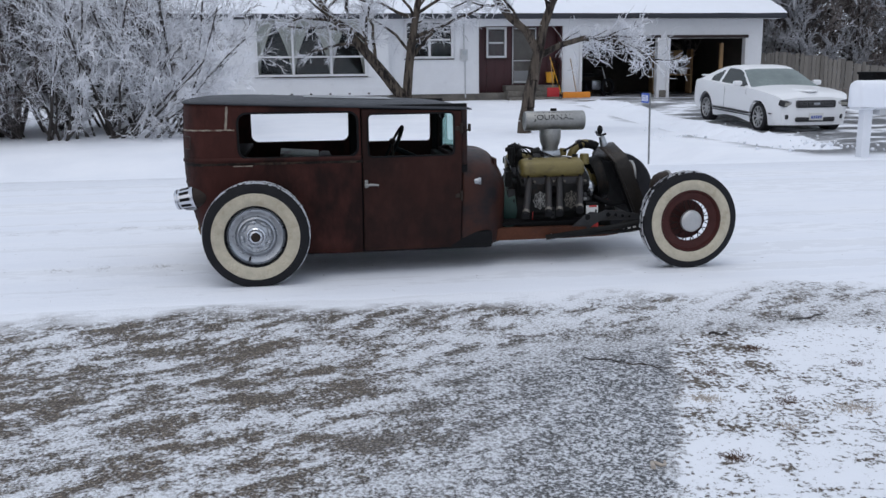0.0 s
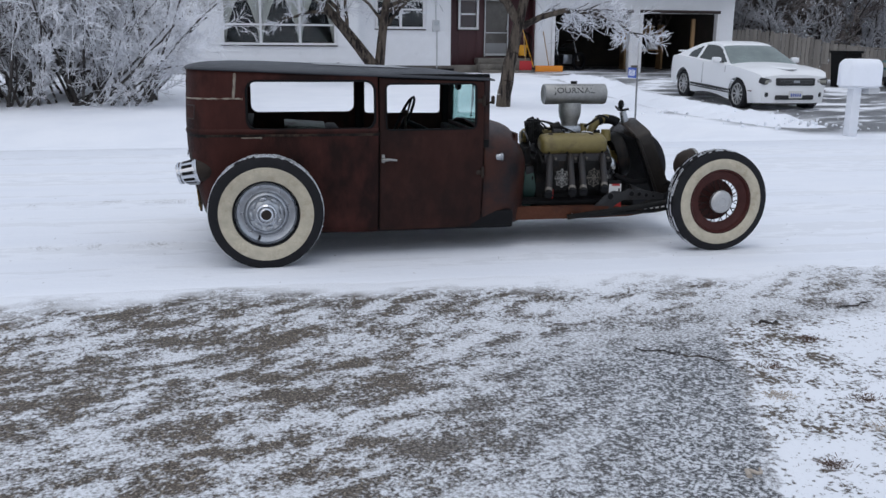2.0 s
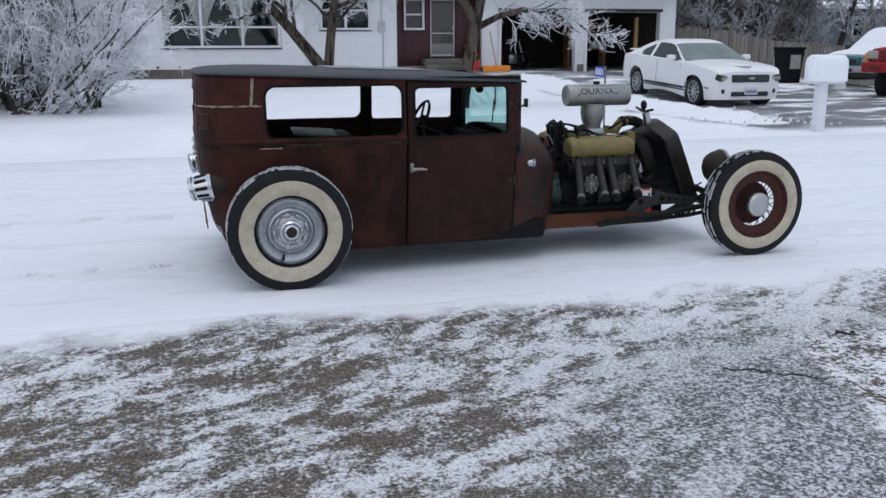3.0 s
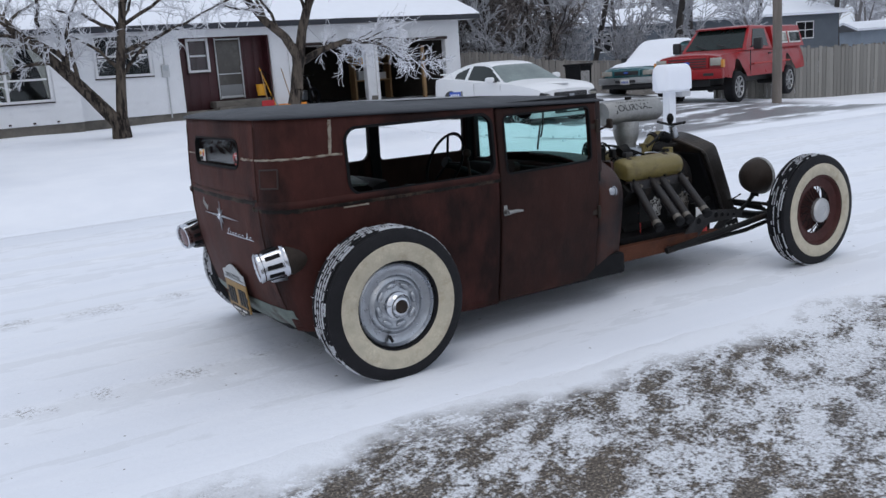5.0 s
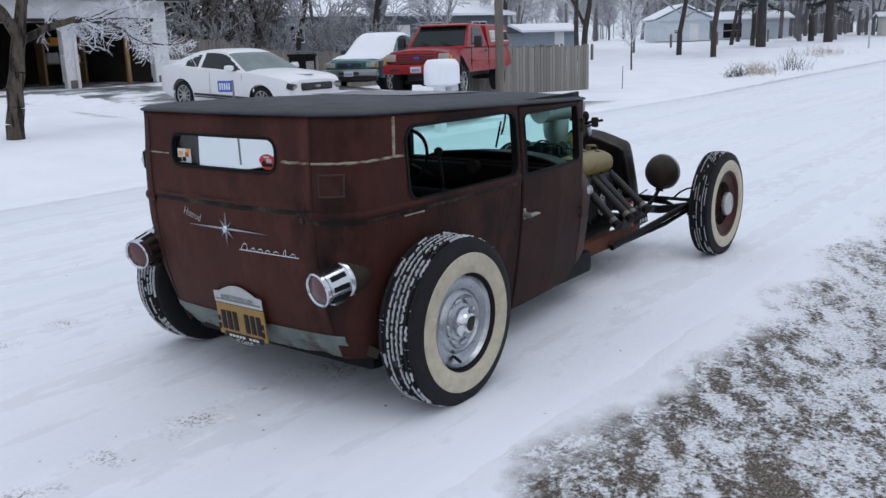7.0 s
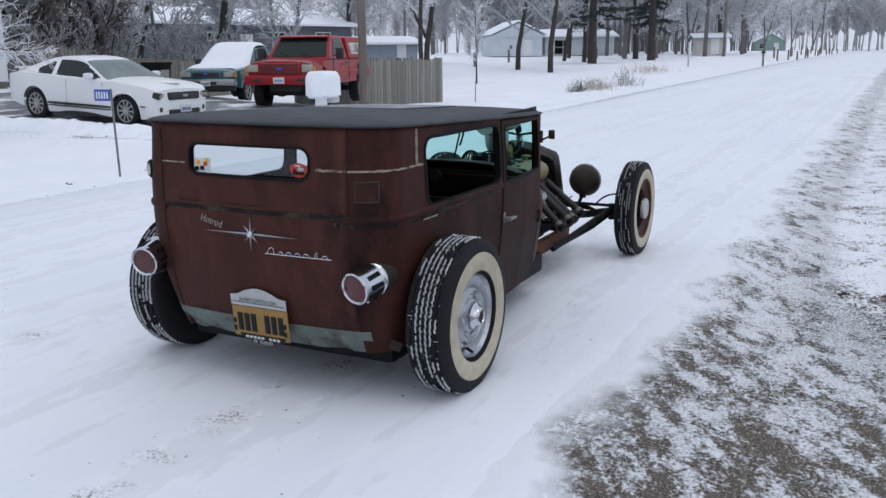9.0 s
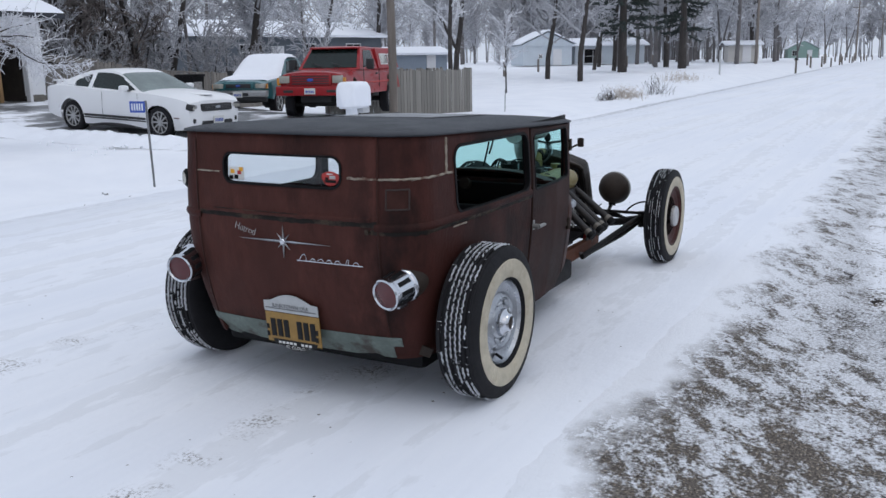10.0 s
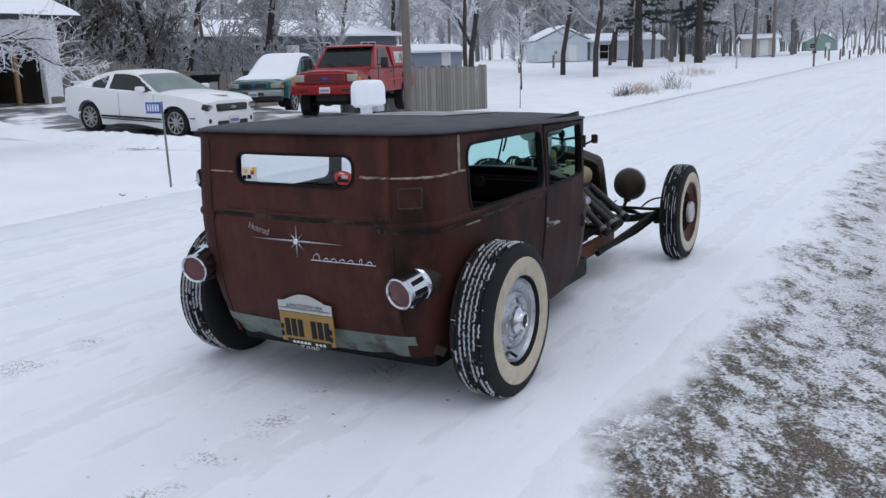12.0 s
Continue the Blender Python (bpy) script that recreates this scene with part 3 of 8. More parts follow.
house = thing("house", 0, 0, 0, 0, "single-storey white house with red entry and two-bay garage", "house")


def wall_strip(u0, u1, v, z0, z1, holes, name="wall", depth=0.14, material=WHITE):
    """The solid wall behind the siding, split round its openings."""
    cuts = sorted({u0, u1, *[h[0] for h in holes], *[h[1] for h in holes]})
    for a, b in zip(cuts, cuts[1:]):
        spans = sorted((h[2], h[3]) for h in holes if h[0] < (a + b) / 2 < h[1])
        z = z0
        for s0, s1 in spans + [(z1, z1)]:
            if s0 > z + 1e-3:
                part(name, boxed(((a + b) / 2, v + depth / 2, (z + s0) / 2), (b - a, depth, s0 - z)), material, house)
            z = max(z, s1)


def siding(u0, u1, v, z0, z1, holes, course=0.2):
    """Lapped boards, each course broken at the openings."""
    z = z0
    while z < z1 - 0.03:
        top = min(z + course, z1)
        blocked = sorted((h[0] - 0.05, h[1] + 0.05) for h in holes if h[2] - 0.05 < (z + top) / 2 < h[3] + 0.05)
        a = u0
        for b0, b1 in blocked + [(u1, u1)]:
            if b0 - a > 0.04:
                bm = B()
                e = rng.uniform(0, 0.004)
                slab(bm, [(a, v - 0.012 - 0.022 - e, z - 0.012), (a, v - 0.012, z - 0.012), (a, v - 0.006, top), (a, v - 0.014 - e, top)], (min(b0, u1) - a, 0, 0))
                part("siding_board", bm, WHITE, house, smooth=0)
            a = max(a, b1)
        z += course


def window(u0, u1, v, z0, z1, mullions=(), rail=None, curtain=False, label="white framed house window"):
    """A window with frame, sash bars, panes, sill and drapes."""
    # black sheet behind the panes stands in for the unlit room
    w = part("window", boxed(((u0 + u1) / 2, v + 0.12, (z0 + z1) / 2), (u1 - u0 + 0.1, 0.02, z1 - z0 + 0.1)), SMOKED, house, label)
    f = B()
    t = 0.07
    for c, s in ((((u0 + u1) / 2, v - 0.02, z1 - t / 2), (u1 - u0, 0.09, t)), (((u0 + u1) / 2, v - 0.02, z0 + t / 2), (u1 - u0, 0.09, t)), ((u0 + t / 2, v - 0.02, (z0 + z1) / 2), (t, 0.088, z1 - z0 - 2 * t)), ((u1 - t / 2, v - 0.02, (z0 + z1) / 2), (t, 0.088, z1 - z0 - 2 * t))):
        box(f, c, s, 0.006)
    part("frame", f, TRIM, w)
    part("drip_edge", boxed(((u0 + u1) / 2, v - 0.035, z0 - 0.02), (u1 - u0 + 0.06, 0.08, 0.035), 0.005), SEAM_DARK, w)
    xs = [u0 + t, *mullions, u1 - t]
    for m in mullions:
        part("mullion", boxed((m, v - 0.02, (z0 + z1) / 2), (0.075, 0.07, z1 - z0 - 2 * t), 0.005), TRIM, w)
    zs = [z0 + t, z1 - t]
    if rail:
        zs.insert(1, rail)
        for a, b in zip(xs, xs[1:]):
            part("meeting_rail", boxed(((a + b) / 2, v - 0.012, rail), (b - a - 0.06, 0.05, 0.055), 0.005), TRIM, w)
    for a, b in zip(xs, xs[1:]):
        for c, d in zip(zs, zs[1:]):
            part("pane", boxed(((a + b) / 2, v + 0.02, (c + d) / 2), (b - a, 0.006, d - c)), CLEARGLASS, w, smooth=0)
        if curtain:
            for side in (0, 1):
                bm = B()
                secs = []
                for i in range(15):
                    tz = i / 14
                    z = z1 - t - (z1 - z0 - 2 * t) * tz * 0.98
                    reach = (b - a) * (0.48 * (1 - tz) ** 1.6 + 0.05)
                    row = []
                    for q in range(17):
                        f_ = q / 16
                        x = a + f_ * reach if side == 0 else b - f_ * reach
                        row.append((x, v + 0.07 + 0.012 * math.sin(q * 1.9), z))
                    secs.append(row)
                part("curtain", loft(bm, secs), CURTAIN, w, "sheer tied-back curtain", 60)
    return w


W1 = (-1.25, 2.28, 1.25, 3.08)
W2 = (3.58, 5.2, 1.79, 3.02)
ENTRY = (6.07, 8.97, 0.5, 2.85)
G1, G2 = (9.63, 12.3, 0.38, 2.4), (12.76, 15.5, 0.38, 2.4)
VL = V0 - 0.45                                     # the left wing stands forward
wall_strip(-8.0, 3.0, VL, 0.62, 3.1, [W1])
wall_strip(3.0, 16.15, V0, 0.62, 3.1, [W2, (6.07, 8.97, 0.5, 2.9), (9.63, 12.3, 0.3, 2.4), (12.76, 15.5, 0.3, 2.4)])
part("wall", boxed((3.0 - 0.07, (VL + V0) / 2 + 0.1, 1.86), (0.14, V0 - VL - 0.1, 2.48)), WHITE, house)
part("wall", boxed((16.15 - 0.08, V0 + 4.6, 1.86), (0.16, 9.0, 2.6)), WHITE, house)
part("wall", boxed((4, V0 + 9.2, 1.86), (24.0, 0.16, 2.6)), WHITE, house)
siding(-8.0, 3.0, VL, 0.64, 3.08, [W1])
siding(3.0, 16.15, V0, 0.64, 3.08, [W2, ENTRY, (9.63, 12.3, 0.3, 2.45), (12.76, 15.5, 0.3, 2.45)], 0.2)
for a, b, v in ((-8.0, 3.0, VL), (3.0, 9.55, V0)):
    part("foundation", boxed(((a + b) / 2, v + 0.12, 0.32), (b - a, 0.2, 0.64), 0.01), CONCRETE, house)
for u in (9.58, 12.53, 15.83):
    part("pier_base", boxed((u, V0 + 0.02, 0.42), (0.42 if u != 9.58 else 0.1, 0.2, 0.46), 0.01), CONCRETE, house)
for u in [x * 0.62 - 7.6 for x in range(17)]:
    part("snow_clip", boxed((u, VL - 0.05, 0.69), (0.07, 0.04, 0.05), 0.008), SEAM_DARK, house)
window(*W1[:2], VL, *W1[2:], mullions=(-0.07, 1.14), rail=1.87, curtain=True, label="wide three-light window with tied-back sheer curtains")
window(*W2[:2], V0, *W2[2:], mullions=(4.4,), rail=2.4, label="white two-light window over plain siding")

# the red entry, set back, with window, storm door and steps
part("entry_wall", boxed((7.52, V0 + 0.62, 1.7), (2.9, 0.1, 2.5)), REDWALL, house, "dark red boarded entry wall")
for u in (6.1, 8.94):
    part("entry_side", boxed((u, V0 + 0.35, 1.7), (0.06, 0.5, 2.5)), REDWALL, house)
part("entry_ceiling", boxed((7.52, V0 + 0.35, 2.93), (2.9, 0.6, 0.05)), TRIM, house)
for k in range(9):
    part("entry_board", boxed((6.28 + k * 0.31, V0 + 0.565, 1.7), (0.295, 0.012, 2.36), 0.004), REDWALL, house)
window(6.42, 7.12, V0 + 0.52, 1.8, 2.82, rail=2.3, label="narrow sash window in the red entry wall")
d = part("storm_door", boxed((7.75, V0 + 0.54, 1.86), (0.86, 0.03, 1.9), 0.004), mat("dim_door_glass", (0.09, 0.082, 0.072), 0.2, 0, 0.5, 1.5), house, "dark storm door with dim glass")
for c, s in (((7.35, 1.86), (0.07, 1.9)), ((8.15, 1.86), (0.07, 1.9)), ((7.75, 2.77), (0.73, 0.08)), ((7.75, 0.98), (0.73, 0.14)), ((7.75, 1.7), (0.73, 0.06))):
    part("door_rail", boxed((c[0], V0 + 0.515, c[1]), (s[0] * (0.5 if s[0] < 0.3 else 1), 0.035, s[1] * (0.5 if s[1] < 0.3 else 1)), 0.004), GREYBOX, d)
part("kick_panel", boxed((7.75, V0 + 0.52, 1.16), (0.72, 0.02, 0.4), 0.004), mat("dim_grey_door_panel", (0.2, 0.205, 0.21), 0.55, 0, 0.1, 3), d, "pale grey lower door panel")
part("door_handle", rodded((8.1, V0 + 0.49, 1.8), (8.1, V0 + 0.49, 1.95), 0.012), DULLCHROME, d)
for k in range(3):
    part("step", boxed((7.9, V0 + 0.25 - 0.28 * k, 0.78 - 0.19 * k), (1.8, 0.62, 0.19), 0.012), CONCRETE, house)
rail = B()
for k in range(3):
    rod(rail, (8.75, V0 + 0.5 - 0.4 * k, 0.5), (8.75, V0 + 0.5 - 0.4 * k, 1.75 - 0.1 * k), 0.014)
rod(rail, (8.75, V0 + 0.5, 1.75), (8.75, V0 - 0.3, 1.55), 0.018)
part("hand_rail", rail, IRON, house)
meter = part("meter_box", boxed((5.56, V0 - 0.07, 1.9), (0.22, 0.12, 0.36), 0.012), GREYBOX, house, "grey electric meter with conduit")
part("dial", rod(B(), (5.56, V0 - 0.12, 1.97), (5.56, V0 - 0.19, 1.97), 0.075, 0.07, 20), CLEARGLASS, meter)
part("conduit", rodded((5.6, V0 - 0.05, 1.72), (5.6, V0 - 0.05, 0.5), 0.022), GREYBOX, meter)
part("conduit", rodded((5.56, V0 - 0.05, 2.08), (5.56, V0 - 0.05, 2.9), 0.02), GREYBOX, meter)

# garage bays: posts, lintel, open doors and a dim room behind
for g in (G1, G2):
    for u in (g[0] - 0.05, g[1] + 0.05):
        part("jamb", boxed((u, V0 - 0.01, 1.39), (0.1, 0.2, 2.02), 0.006), TRIM, house)
    part("lintel", boxed(((g[0] + g[1]) / 2, V0 - 0.01, 2.46), (g[1] - g[0] + 0.2, 0.2, 0.1), 0.006), SEAM_DARK, house)
    part("overhead_door", boxed(((g[0] + g[1]) / 2, V0 + 1.5, 2.5), (g[1] - g[0], 2.4, 0.05), 0.01), TRIM, house, "raised white sectional garage door")
part("garage_floor", boxed((12.5, V0 + 3.3, 0.34), (6.9, 6.9, 0.1)), CONCRETE, house)
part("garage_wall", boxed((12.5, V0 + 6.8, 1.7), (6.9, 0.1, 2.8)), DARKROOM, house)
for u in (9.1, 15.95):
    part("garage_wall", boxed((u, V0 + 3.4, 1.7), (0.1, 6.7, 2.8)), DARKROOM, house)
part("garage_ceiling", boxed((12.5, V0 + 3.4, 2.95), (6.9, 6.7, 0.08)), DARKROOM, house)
part("garage_post", boxed((14.95, V0 + 0.6, 1.3), (0.12, 0.12, 1.9), 0.01), WOOD, house, "bare wooden post")

# roof: snow-laden slope, fascia and soffit
roof = B()
EAVE, RIDGE = V0 - 0.62, V0 + 4.6
slab(roof, [(-9.0, EAVE, 3.1), (-9.0, EAVE, 3.2), (-9.0, RIDGE, 5.05), (-9.0, 2 * RIDGE - EAVE, 3.2), (-9.0, 2 * RIDGE - EAVE, 3.1), (-9.0, RIDGE, 4.92)], (25.65, 0, 0))
part("roof", roof, FASCIA, house)
snow_r = B()
secs = []
for i in range(60):
    u = -9.04 + 25.73 * i / 59
    row = []
    for j in range(14):
        t = j / 13
        z = 3.2 + (5.05 - 3.2) * t + 0.1 + 0.03 * noise.noise(Vector((u * 0.8, t * 4, 2)))
        if j == 0:
            z = 3.21 + 0.02 * noise.noise(Vector((u, 0, 0)))
        row.append((u, EAVE - 0.03 + (RIDGE - EAVE) * t, z))
    secs.append(row)
loft(snow_r, secs)
part("roof_snow", snow_r, SNOW, house, "smooth layer of snow on the roof", 60)
part("fascia", boxed((3.83, EAVE - 0.02, 3.11), (25.7, 0.05, 0.15), 0.005), FASCIA, house)
part("soffit", boxed((3.83, (EAVE + V0) / 2, 3.06), (25.6, 0.6, 0.03)), TRIM, house)
gable = B()
slab(gable, [(16.1, EAVE, 3.06), (16.1, RIDGE, 4.95), (16.1, 2 * RIDGE - EAVE, 3.06)], (0.05, 0, 0))
part("gable", gable, WHITE, house)

# tools and clutter round the entry and garage
shovel = thing("snow_shovel", 8.5, V0 - 0.55, 0.47, 0, "red plastic snow shovel leaning by the entry steps", "shovel")
part("blade", boxed((0, 0, 0.16), (0.42, 0.05, 0.34), 0.02), REDPLASTIC, shovel)
part("shaft", rodded((0, 0.02, 0.3), (0.0, 0.35, 1.25), 0.016), WOOD, shovel)
pusher = thing("snow_pusher", 9.3, V0 - 0.6, 0.45, 0, "wide orange snow pusher with a yellow handle", "shovel")
part("blade", boxed((0, 0, 0.1), (0.95, 0.06, 0.2), 0.02), ORANGE, pusher)
part("shaft", rodded((0.0, 0.02, 0.16), (-0.15, 0.3, 1.3), 0.016), WOOD, pusher)
broom = thing("push_broom", 8.75, V0 - 0.35, 0.45, 0, "yellow handled broom leaning on the entry corner", "broom")
part("shaft", rodded((0.1, 0, 0.1), (-0.25, 0.25, 1.35), 0.016), YELLOW, broom)
part("brush", boxed((0.1, 0, 0.08), (0.35, 0.07, 0.1), 0.01), SEAM_DARK, broom)
solid("yellow_bucket", rod(B(), (0, 0, 0), (0, 0, 0.36), 0.13, 0.16, 18), YELLOW, 8.6, V0 + 0.2, 0.95, 0, "yellow bucket on the entry step", "bucket")
bike = thing("parked_motorcycle", 10.8, V0 + 2.2, 0.39, 25, "dim motorcycle parked inside the garage", "motorcycle")
for x in (-0.68, 0.68):
    part("wheel", lathe(B(), [(0.3, -0.06), (0.34, 0), (0.3, 0.06), (0.24, 0.05), (0.24, -0.05)], 28, pose(x, 0, 0.34, 90, 0, 0), True), RUBBER, bike)
part("engine", boxed((0, 0, 0.42), (0.45, 0.3, 0.35), 0.06), DULLCHROME, bike)
part("tank", ball(B(), (0.12, 0, 0.85), 0.2, (1.5, 0.75, 0.7)), IRON, bike)
part("seat", boxed((-0.4, 0, 0.78), (0.6, 0.26, 0.12), 0.05), SMOKED, bike)
part("fork", rodded((0.68, 0, 0.34), (0.4, 0, 1.05), 0.03), CHROME, bike)
part("handlebar", rodded((0.38, -0.38, 1.1), (0.38, 0.38, 1.1), 0.016), CHROME, bike)
bench = thing("garage_shelf", 14.3, V0 + 3.5, 0.39, 0, "wooden shelf with boxes inside the garage", "shelf")
for z in (0.75, 1.35):
    part("board", boxed((0, 0, z), (1.6, 0.5, 0.05)), WOOD, bench)
for x in (-0.75, 0.75):
    part("leg", boxed((x, 0, 0.85), (0.08, 0.45, 1.7)), WOOD, bench)
for k, (x, z, s, m) in enumerate(((-0.4, 0.775, 0.4, GREYBOX), (0.2, 1.375, 0.35, WOOD), (0.45, 0.775, 0.3, LABELWHITE), (-0.3, 1.375, 0.3, YELLOW))):
    solid("storage_box", boxed((0, 0, 0), (s, 0.35, s * 0.85), 0.01), m, 14.3 + x, V0 + 3.5, 0.39 + z + s * 0.425, 0, "storage box on the garage shelf", "box", "boxes on the garage shelf")


# ---- things along the street ----
POLEWOOD = mat("weathered_pole_wood", (0.19, 0.165, 0.145), 0.85, 0, 0.3, 5, 0.5, 50, stretch=(1, 1, 0.12), second=(0.27, 0.23, 0.2), mask=(0.5, 0.7))
FENCEWOOD = mat("grey_weathered_fence_board", (0.235, 0.225, 0.205), 0.85, 0, 0.25, 4, 0.4, 50, stretch=(1, 1, 0.1), second=(0.12, 0.115, 0.105), mask=(0.5, 0.7), random_tint=0.22)
DARKFENCE = mat("brown_weathered_fence_board", (0.18, 0.165, 0.148), 0.85, 0, 0.25, 4, 0.4, 50, stretch=(1, 1, 0.1), random_tint=0.2)
SIGNBLUE = mat("blue_sign_enamel", (0.03, 0.085, 0.42), 0.4, 0, 0.08, 10)
SIGNWHITE = mat("white_sign_print", (0.75, 0.77, 0.8), 0.5)
POSTGREY = mat("galvanised_sign_post", (0.2, 0.205, 0.21), 0.5, 0.6, 0.2, 12)
MAILWHITE = mat("white_mailbox_plastic", (0.74, 0.76, 0.8), 0.5, 0, 0.05, 6)

# mailbox on a post, capped with snow
mail = thing("mailbox", 9.08, 6.15, height(9.08, 6.15), 0, "white mailbox on a square post capped with snow", "mailbox")
part("post", boxed((0, 0, 0.36), (0.15, 0.15, 0.78), 0.014), MAILWHITE, mail)
arm = part("box", boxed((0.05, -0.02, 0.86), (0.54, 0.28, 0.22), 0.03), MAILWHITE, mail)
part("door", boxed((0.06, -0.1635, 0.86), (0.42, 0.012, 0.15), 0.01), MAILWHITE, arm)
part("handle", boxed((0.06, -0.175, 0.9), (0.05, 0.015, 0.02), 0.004), SEAM_DARK, arm)
part("paper_slot", boxed((0.24, -0.03, 0.715), (0.2, 0.24, 0.1), 0.02), GREYBOX, mail, "grey newspaper slot under the box")
bm = B()
secs = []
for i in range(15):
    t = i / 14
    x = 0.05 - 0.31 + 0.62 * t
    e = (1 - abs(2 * t - 1) ** 12) ** 0.5
    secs.append([(x, -0.02 + 0.19 * e * math.copysign(abs(math.cos(a)) ** 0.45, math.cos(a)), 0.80 + (0.40 * e * max(0.0, math.sin(a)) ** 0.3 if 0.001 < a < math.pi - 0.001 else -0.01) + 0.01 * noise.noise(Vector((x * 9, a * 2, 0)))) for a in [math.pi * k / 14 for k in range(15)]])
loft(bm, secs)
part("snow_cap", bm, SNOW, mail, "rounded cap of snow", 60)

# address sign: number shown as plain bars
sign = thing("street_number_sign", 6.2, 7.94, -0.4, -86, "small blue sign plate on a thin metal post", "sign")
part("post", boxed((0.03, 0.0, 0.70), (0.028, 0.022, 1.42), 0.003, pose(0, 0, 0, 0, -1.6, 0)), POSTGREY, sign)
plate = part("plate", boxed((-0.15, -0.014, 1.315), (0.3, 0.004, 0.17), 0.001), SIGNBLUE, sign)
for k in range(5):
    part("number_bar", boxed((-0.25 + 0.05 * k, -0.018, 1.315), (0.026, 0.003, 0.105), 0.0005), SIGNWHITE, plate)

# utility pole
upole = thing("utility_pole", 17.2, 10.33, height(17.2, 10.33) - 0.05, 0, "tall weathered wooden utility pole", "utility pole")
bm = B()
pipe(bm, [(0.02 * math.sin(k), 0, 0.9 * k) for k in range(11)], [0.118 - 0.003 * k for k in range(11)], 14)
part("shaft", bm, POLEWOOD, upole)
part("guard", rodded((0.125, -0.02, 0.3), (0.125, -0.02, 2.8), 0.018), GREYBOX, upole)


def fence(a, b, tall, step, material, label):
    """Upright boards on rails, each board a part."""
    (u0, v0), (u1, v1) = a, b
    ang = math.degrees(math.atan2(v1 - v0, u1 - u0))
    ln = math.hypot(u1 - u0, v1 - v0)
    root = thing("board_fence", u0, v0, 0, ang, label, "fence")
    n = int(ln / step)
    shapes = []
    for q in range(5):
        bm = B()
        w, h = step * (0.93 - 0.02 * q), tall * (1 + 0.012 * (q - 2))
        slab(bm, [(-w / 2, 0, 0), (w / 2, 0, 0), (w / 2, 0, h - 0.03), (w / 2 - 0.03, 0, h), (-w / 2 + 0.03, 0, h), (-w / 2, 0, h - 0.03)], (0, 0.02, 0))
        me = bpy.data.meshes.new("board")
        bmesh.ops.recalc_face_normals(bm, faces=bm.faces)
        bm.to_mesh(me)
        bm.free()
        me.materials.append(material)
        shapes.append(me)
    for k in range(n):
        s = (k + 0.5) * step
        ob = new("board", shapes[rng.randrange(5)])
        ob.parent = root
        g = height(u0 + (u1 - u0) * s / ln, v0 + (v1 - v0) * s / ln)
        ob.matrix_local = pose(s, rng.uniform(-0.006, 0.006), g - 0.02 + rng.uniform(-0.02, 0.02), 0, rng.uniform(-0.6, 0.6), 0)
    for z in (0.3, tall - 0.35):
        g0, g1 = height(u0, v0), height(u1, v1)
        part("rail", rodded((0, 0.05, g0 + z), (ln, 0.05, g1 + z), 0.035, None, 6), material, root)
    m = max(2, int(ln / 2.4) + 1)
    for k in range(m):
        s = ln * k / (m - 1)
        g = height(u0 + (u1 - u0) * s / ln, v0 + (v1 - v0) * s / ln)
        part("post", boxed((s, 0.1, g + tall / 2), (0.1, 0.1, tall + 0.06), 0.01), material, root)
    return root


fence((19.0, 13.75), (26.1, 12.4), 1.56, 0.15, FENCEWOOD, "grey weathered board fence ending near the lawn")
fence((16.4, 24.4), (30.0, 23.4), 1.55, 0.16, DARKFENCE, "dark weathered board fence behind the parked vehicles")
fence((30.1, 23.4), (34.0, 18.0), 1.5, 0.16, DARKFENCE, "dark weathered board fence beside the lawn")

stake = solid("marker_stake", rod(B(), (0, 0, -0.1), (0.03, 0, 0.85), 0.018, 0.014, 8), POSTGREY, 25.8, 10.95, height(25.8, 10.95) - 0.06, 0, "thin dark marker stake in the snow", "stake")
bin_ = thing("trash_bin", 16.4, 16.9, height(16.4, 16.9), 10, "dark wheeled trash bin with a pale label", "trash bin")
bm = B()
loft(bm, [[(x * s, y * s, z) for x, y in ((-0.28, -0.3), (0.28, -0.3), (0.28, 0.3), (-0.28, 0.3))] for z, s in ((0, 0.82), (0.95, 1.0))], True)
part("body", bm, SMOKED, bin_)
part("lid", boxed((0, 0, 0.985), (0.62, 0.68, 0.07), 0.02), SMOKED, bin_)
part("label_panel", boxed((-0.05, -0.305, 0.6), (0.4, 0.012, 0.4), 0.004), GRIMYLABEL, bin_)
for k, (u, v, s) in enumerate(((16.9, 19.2, 0.4), (17.8, 19.8, 0.5), (18.9, 20.0, 0.45), (17.3, 21.0, 0.35))):
    solid("log_round", rod(B(), (0, 0, 0), (0, 0, s), 0.2, 0.2, 14), POLEWOOD, u, v, height(u, v) - 0.02, 0, "cut log round lying in the snow by the fence", "log", "logs by the fence")

# ---- neighbours ----
BLUEGREY = mat("dark_blue_grey_siding", (0.1, 0.118, 0.14), 0.6, 0, 0.12, 1.5, 0.2, 30)
PALEBLUE = mat("pale_blue_siding", (0.58, 0.635, 0.68), 0.55, 0, 0.1, 1, 0.15, 30)
SHEDBLUE = mat("blue_grey_shed_siding", (0.27, 0.32, 0.38), 0.6, 0, 0.12, 1, 0.15, 30)
MINT = mat("mint_green_siding", (0.24, 0.35, 0.31), 0.6, 0, 0.1, 1, 0.1, 30)
BEIGE = mat("beige_siding", (0.52, 0.5, 0.47), 0.6, 0, 0.1, 1, 0.1, 30)


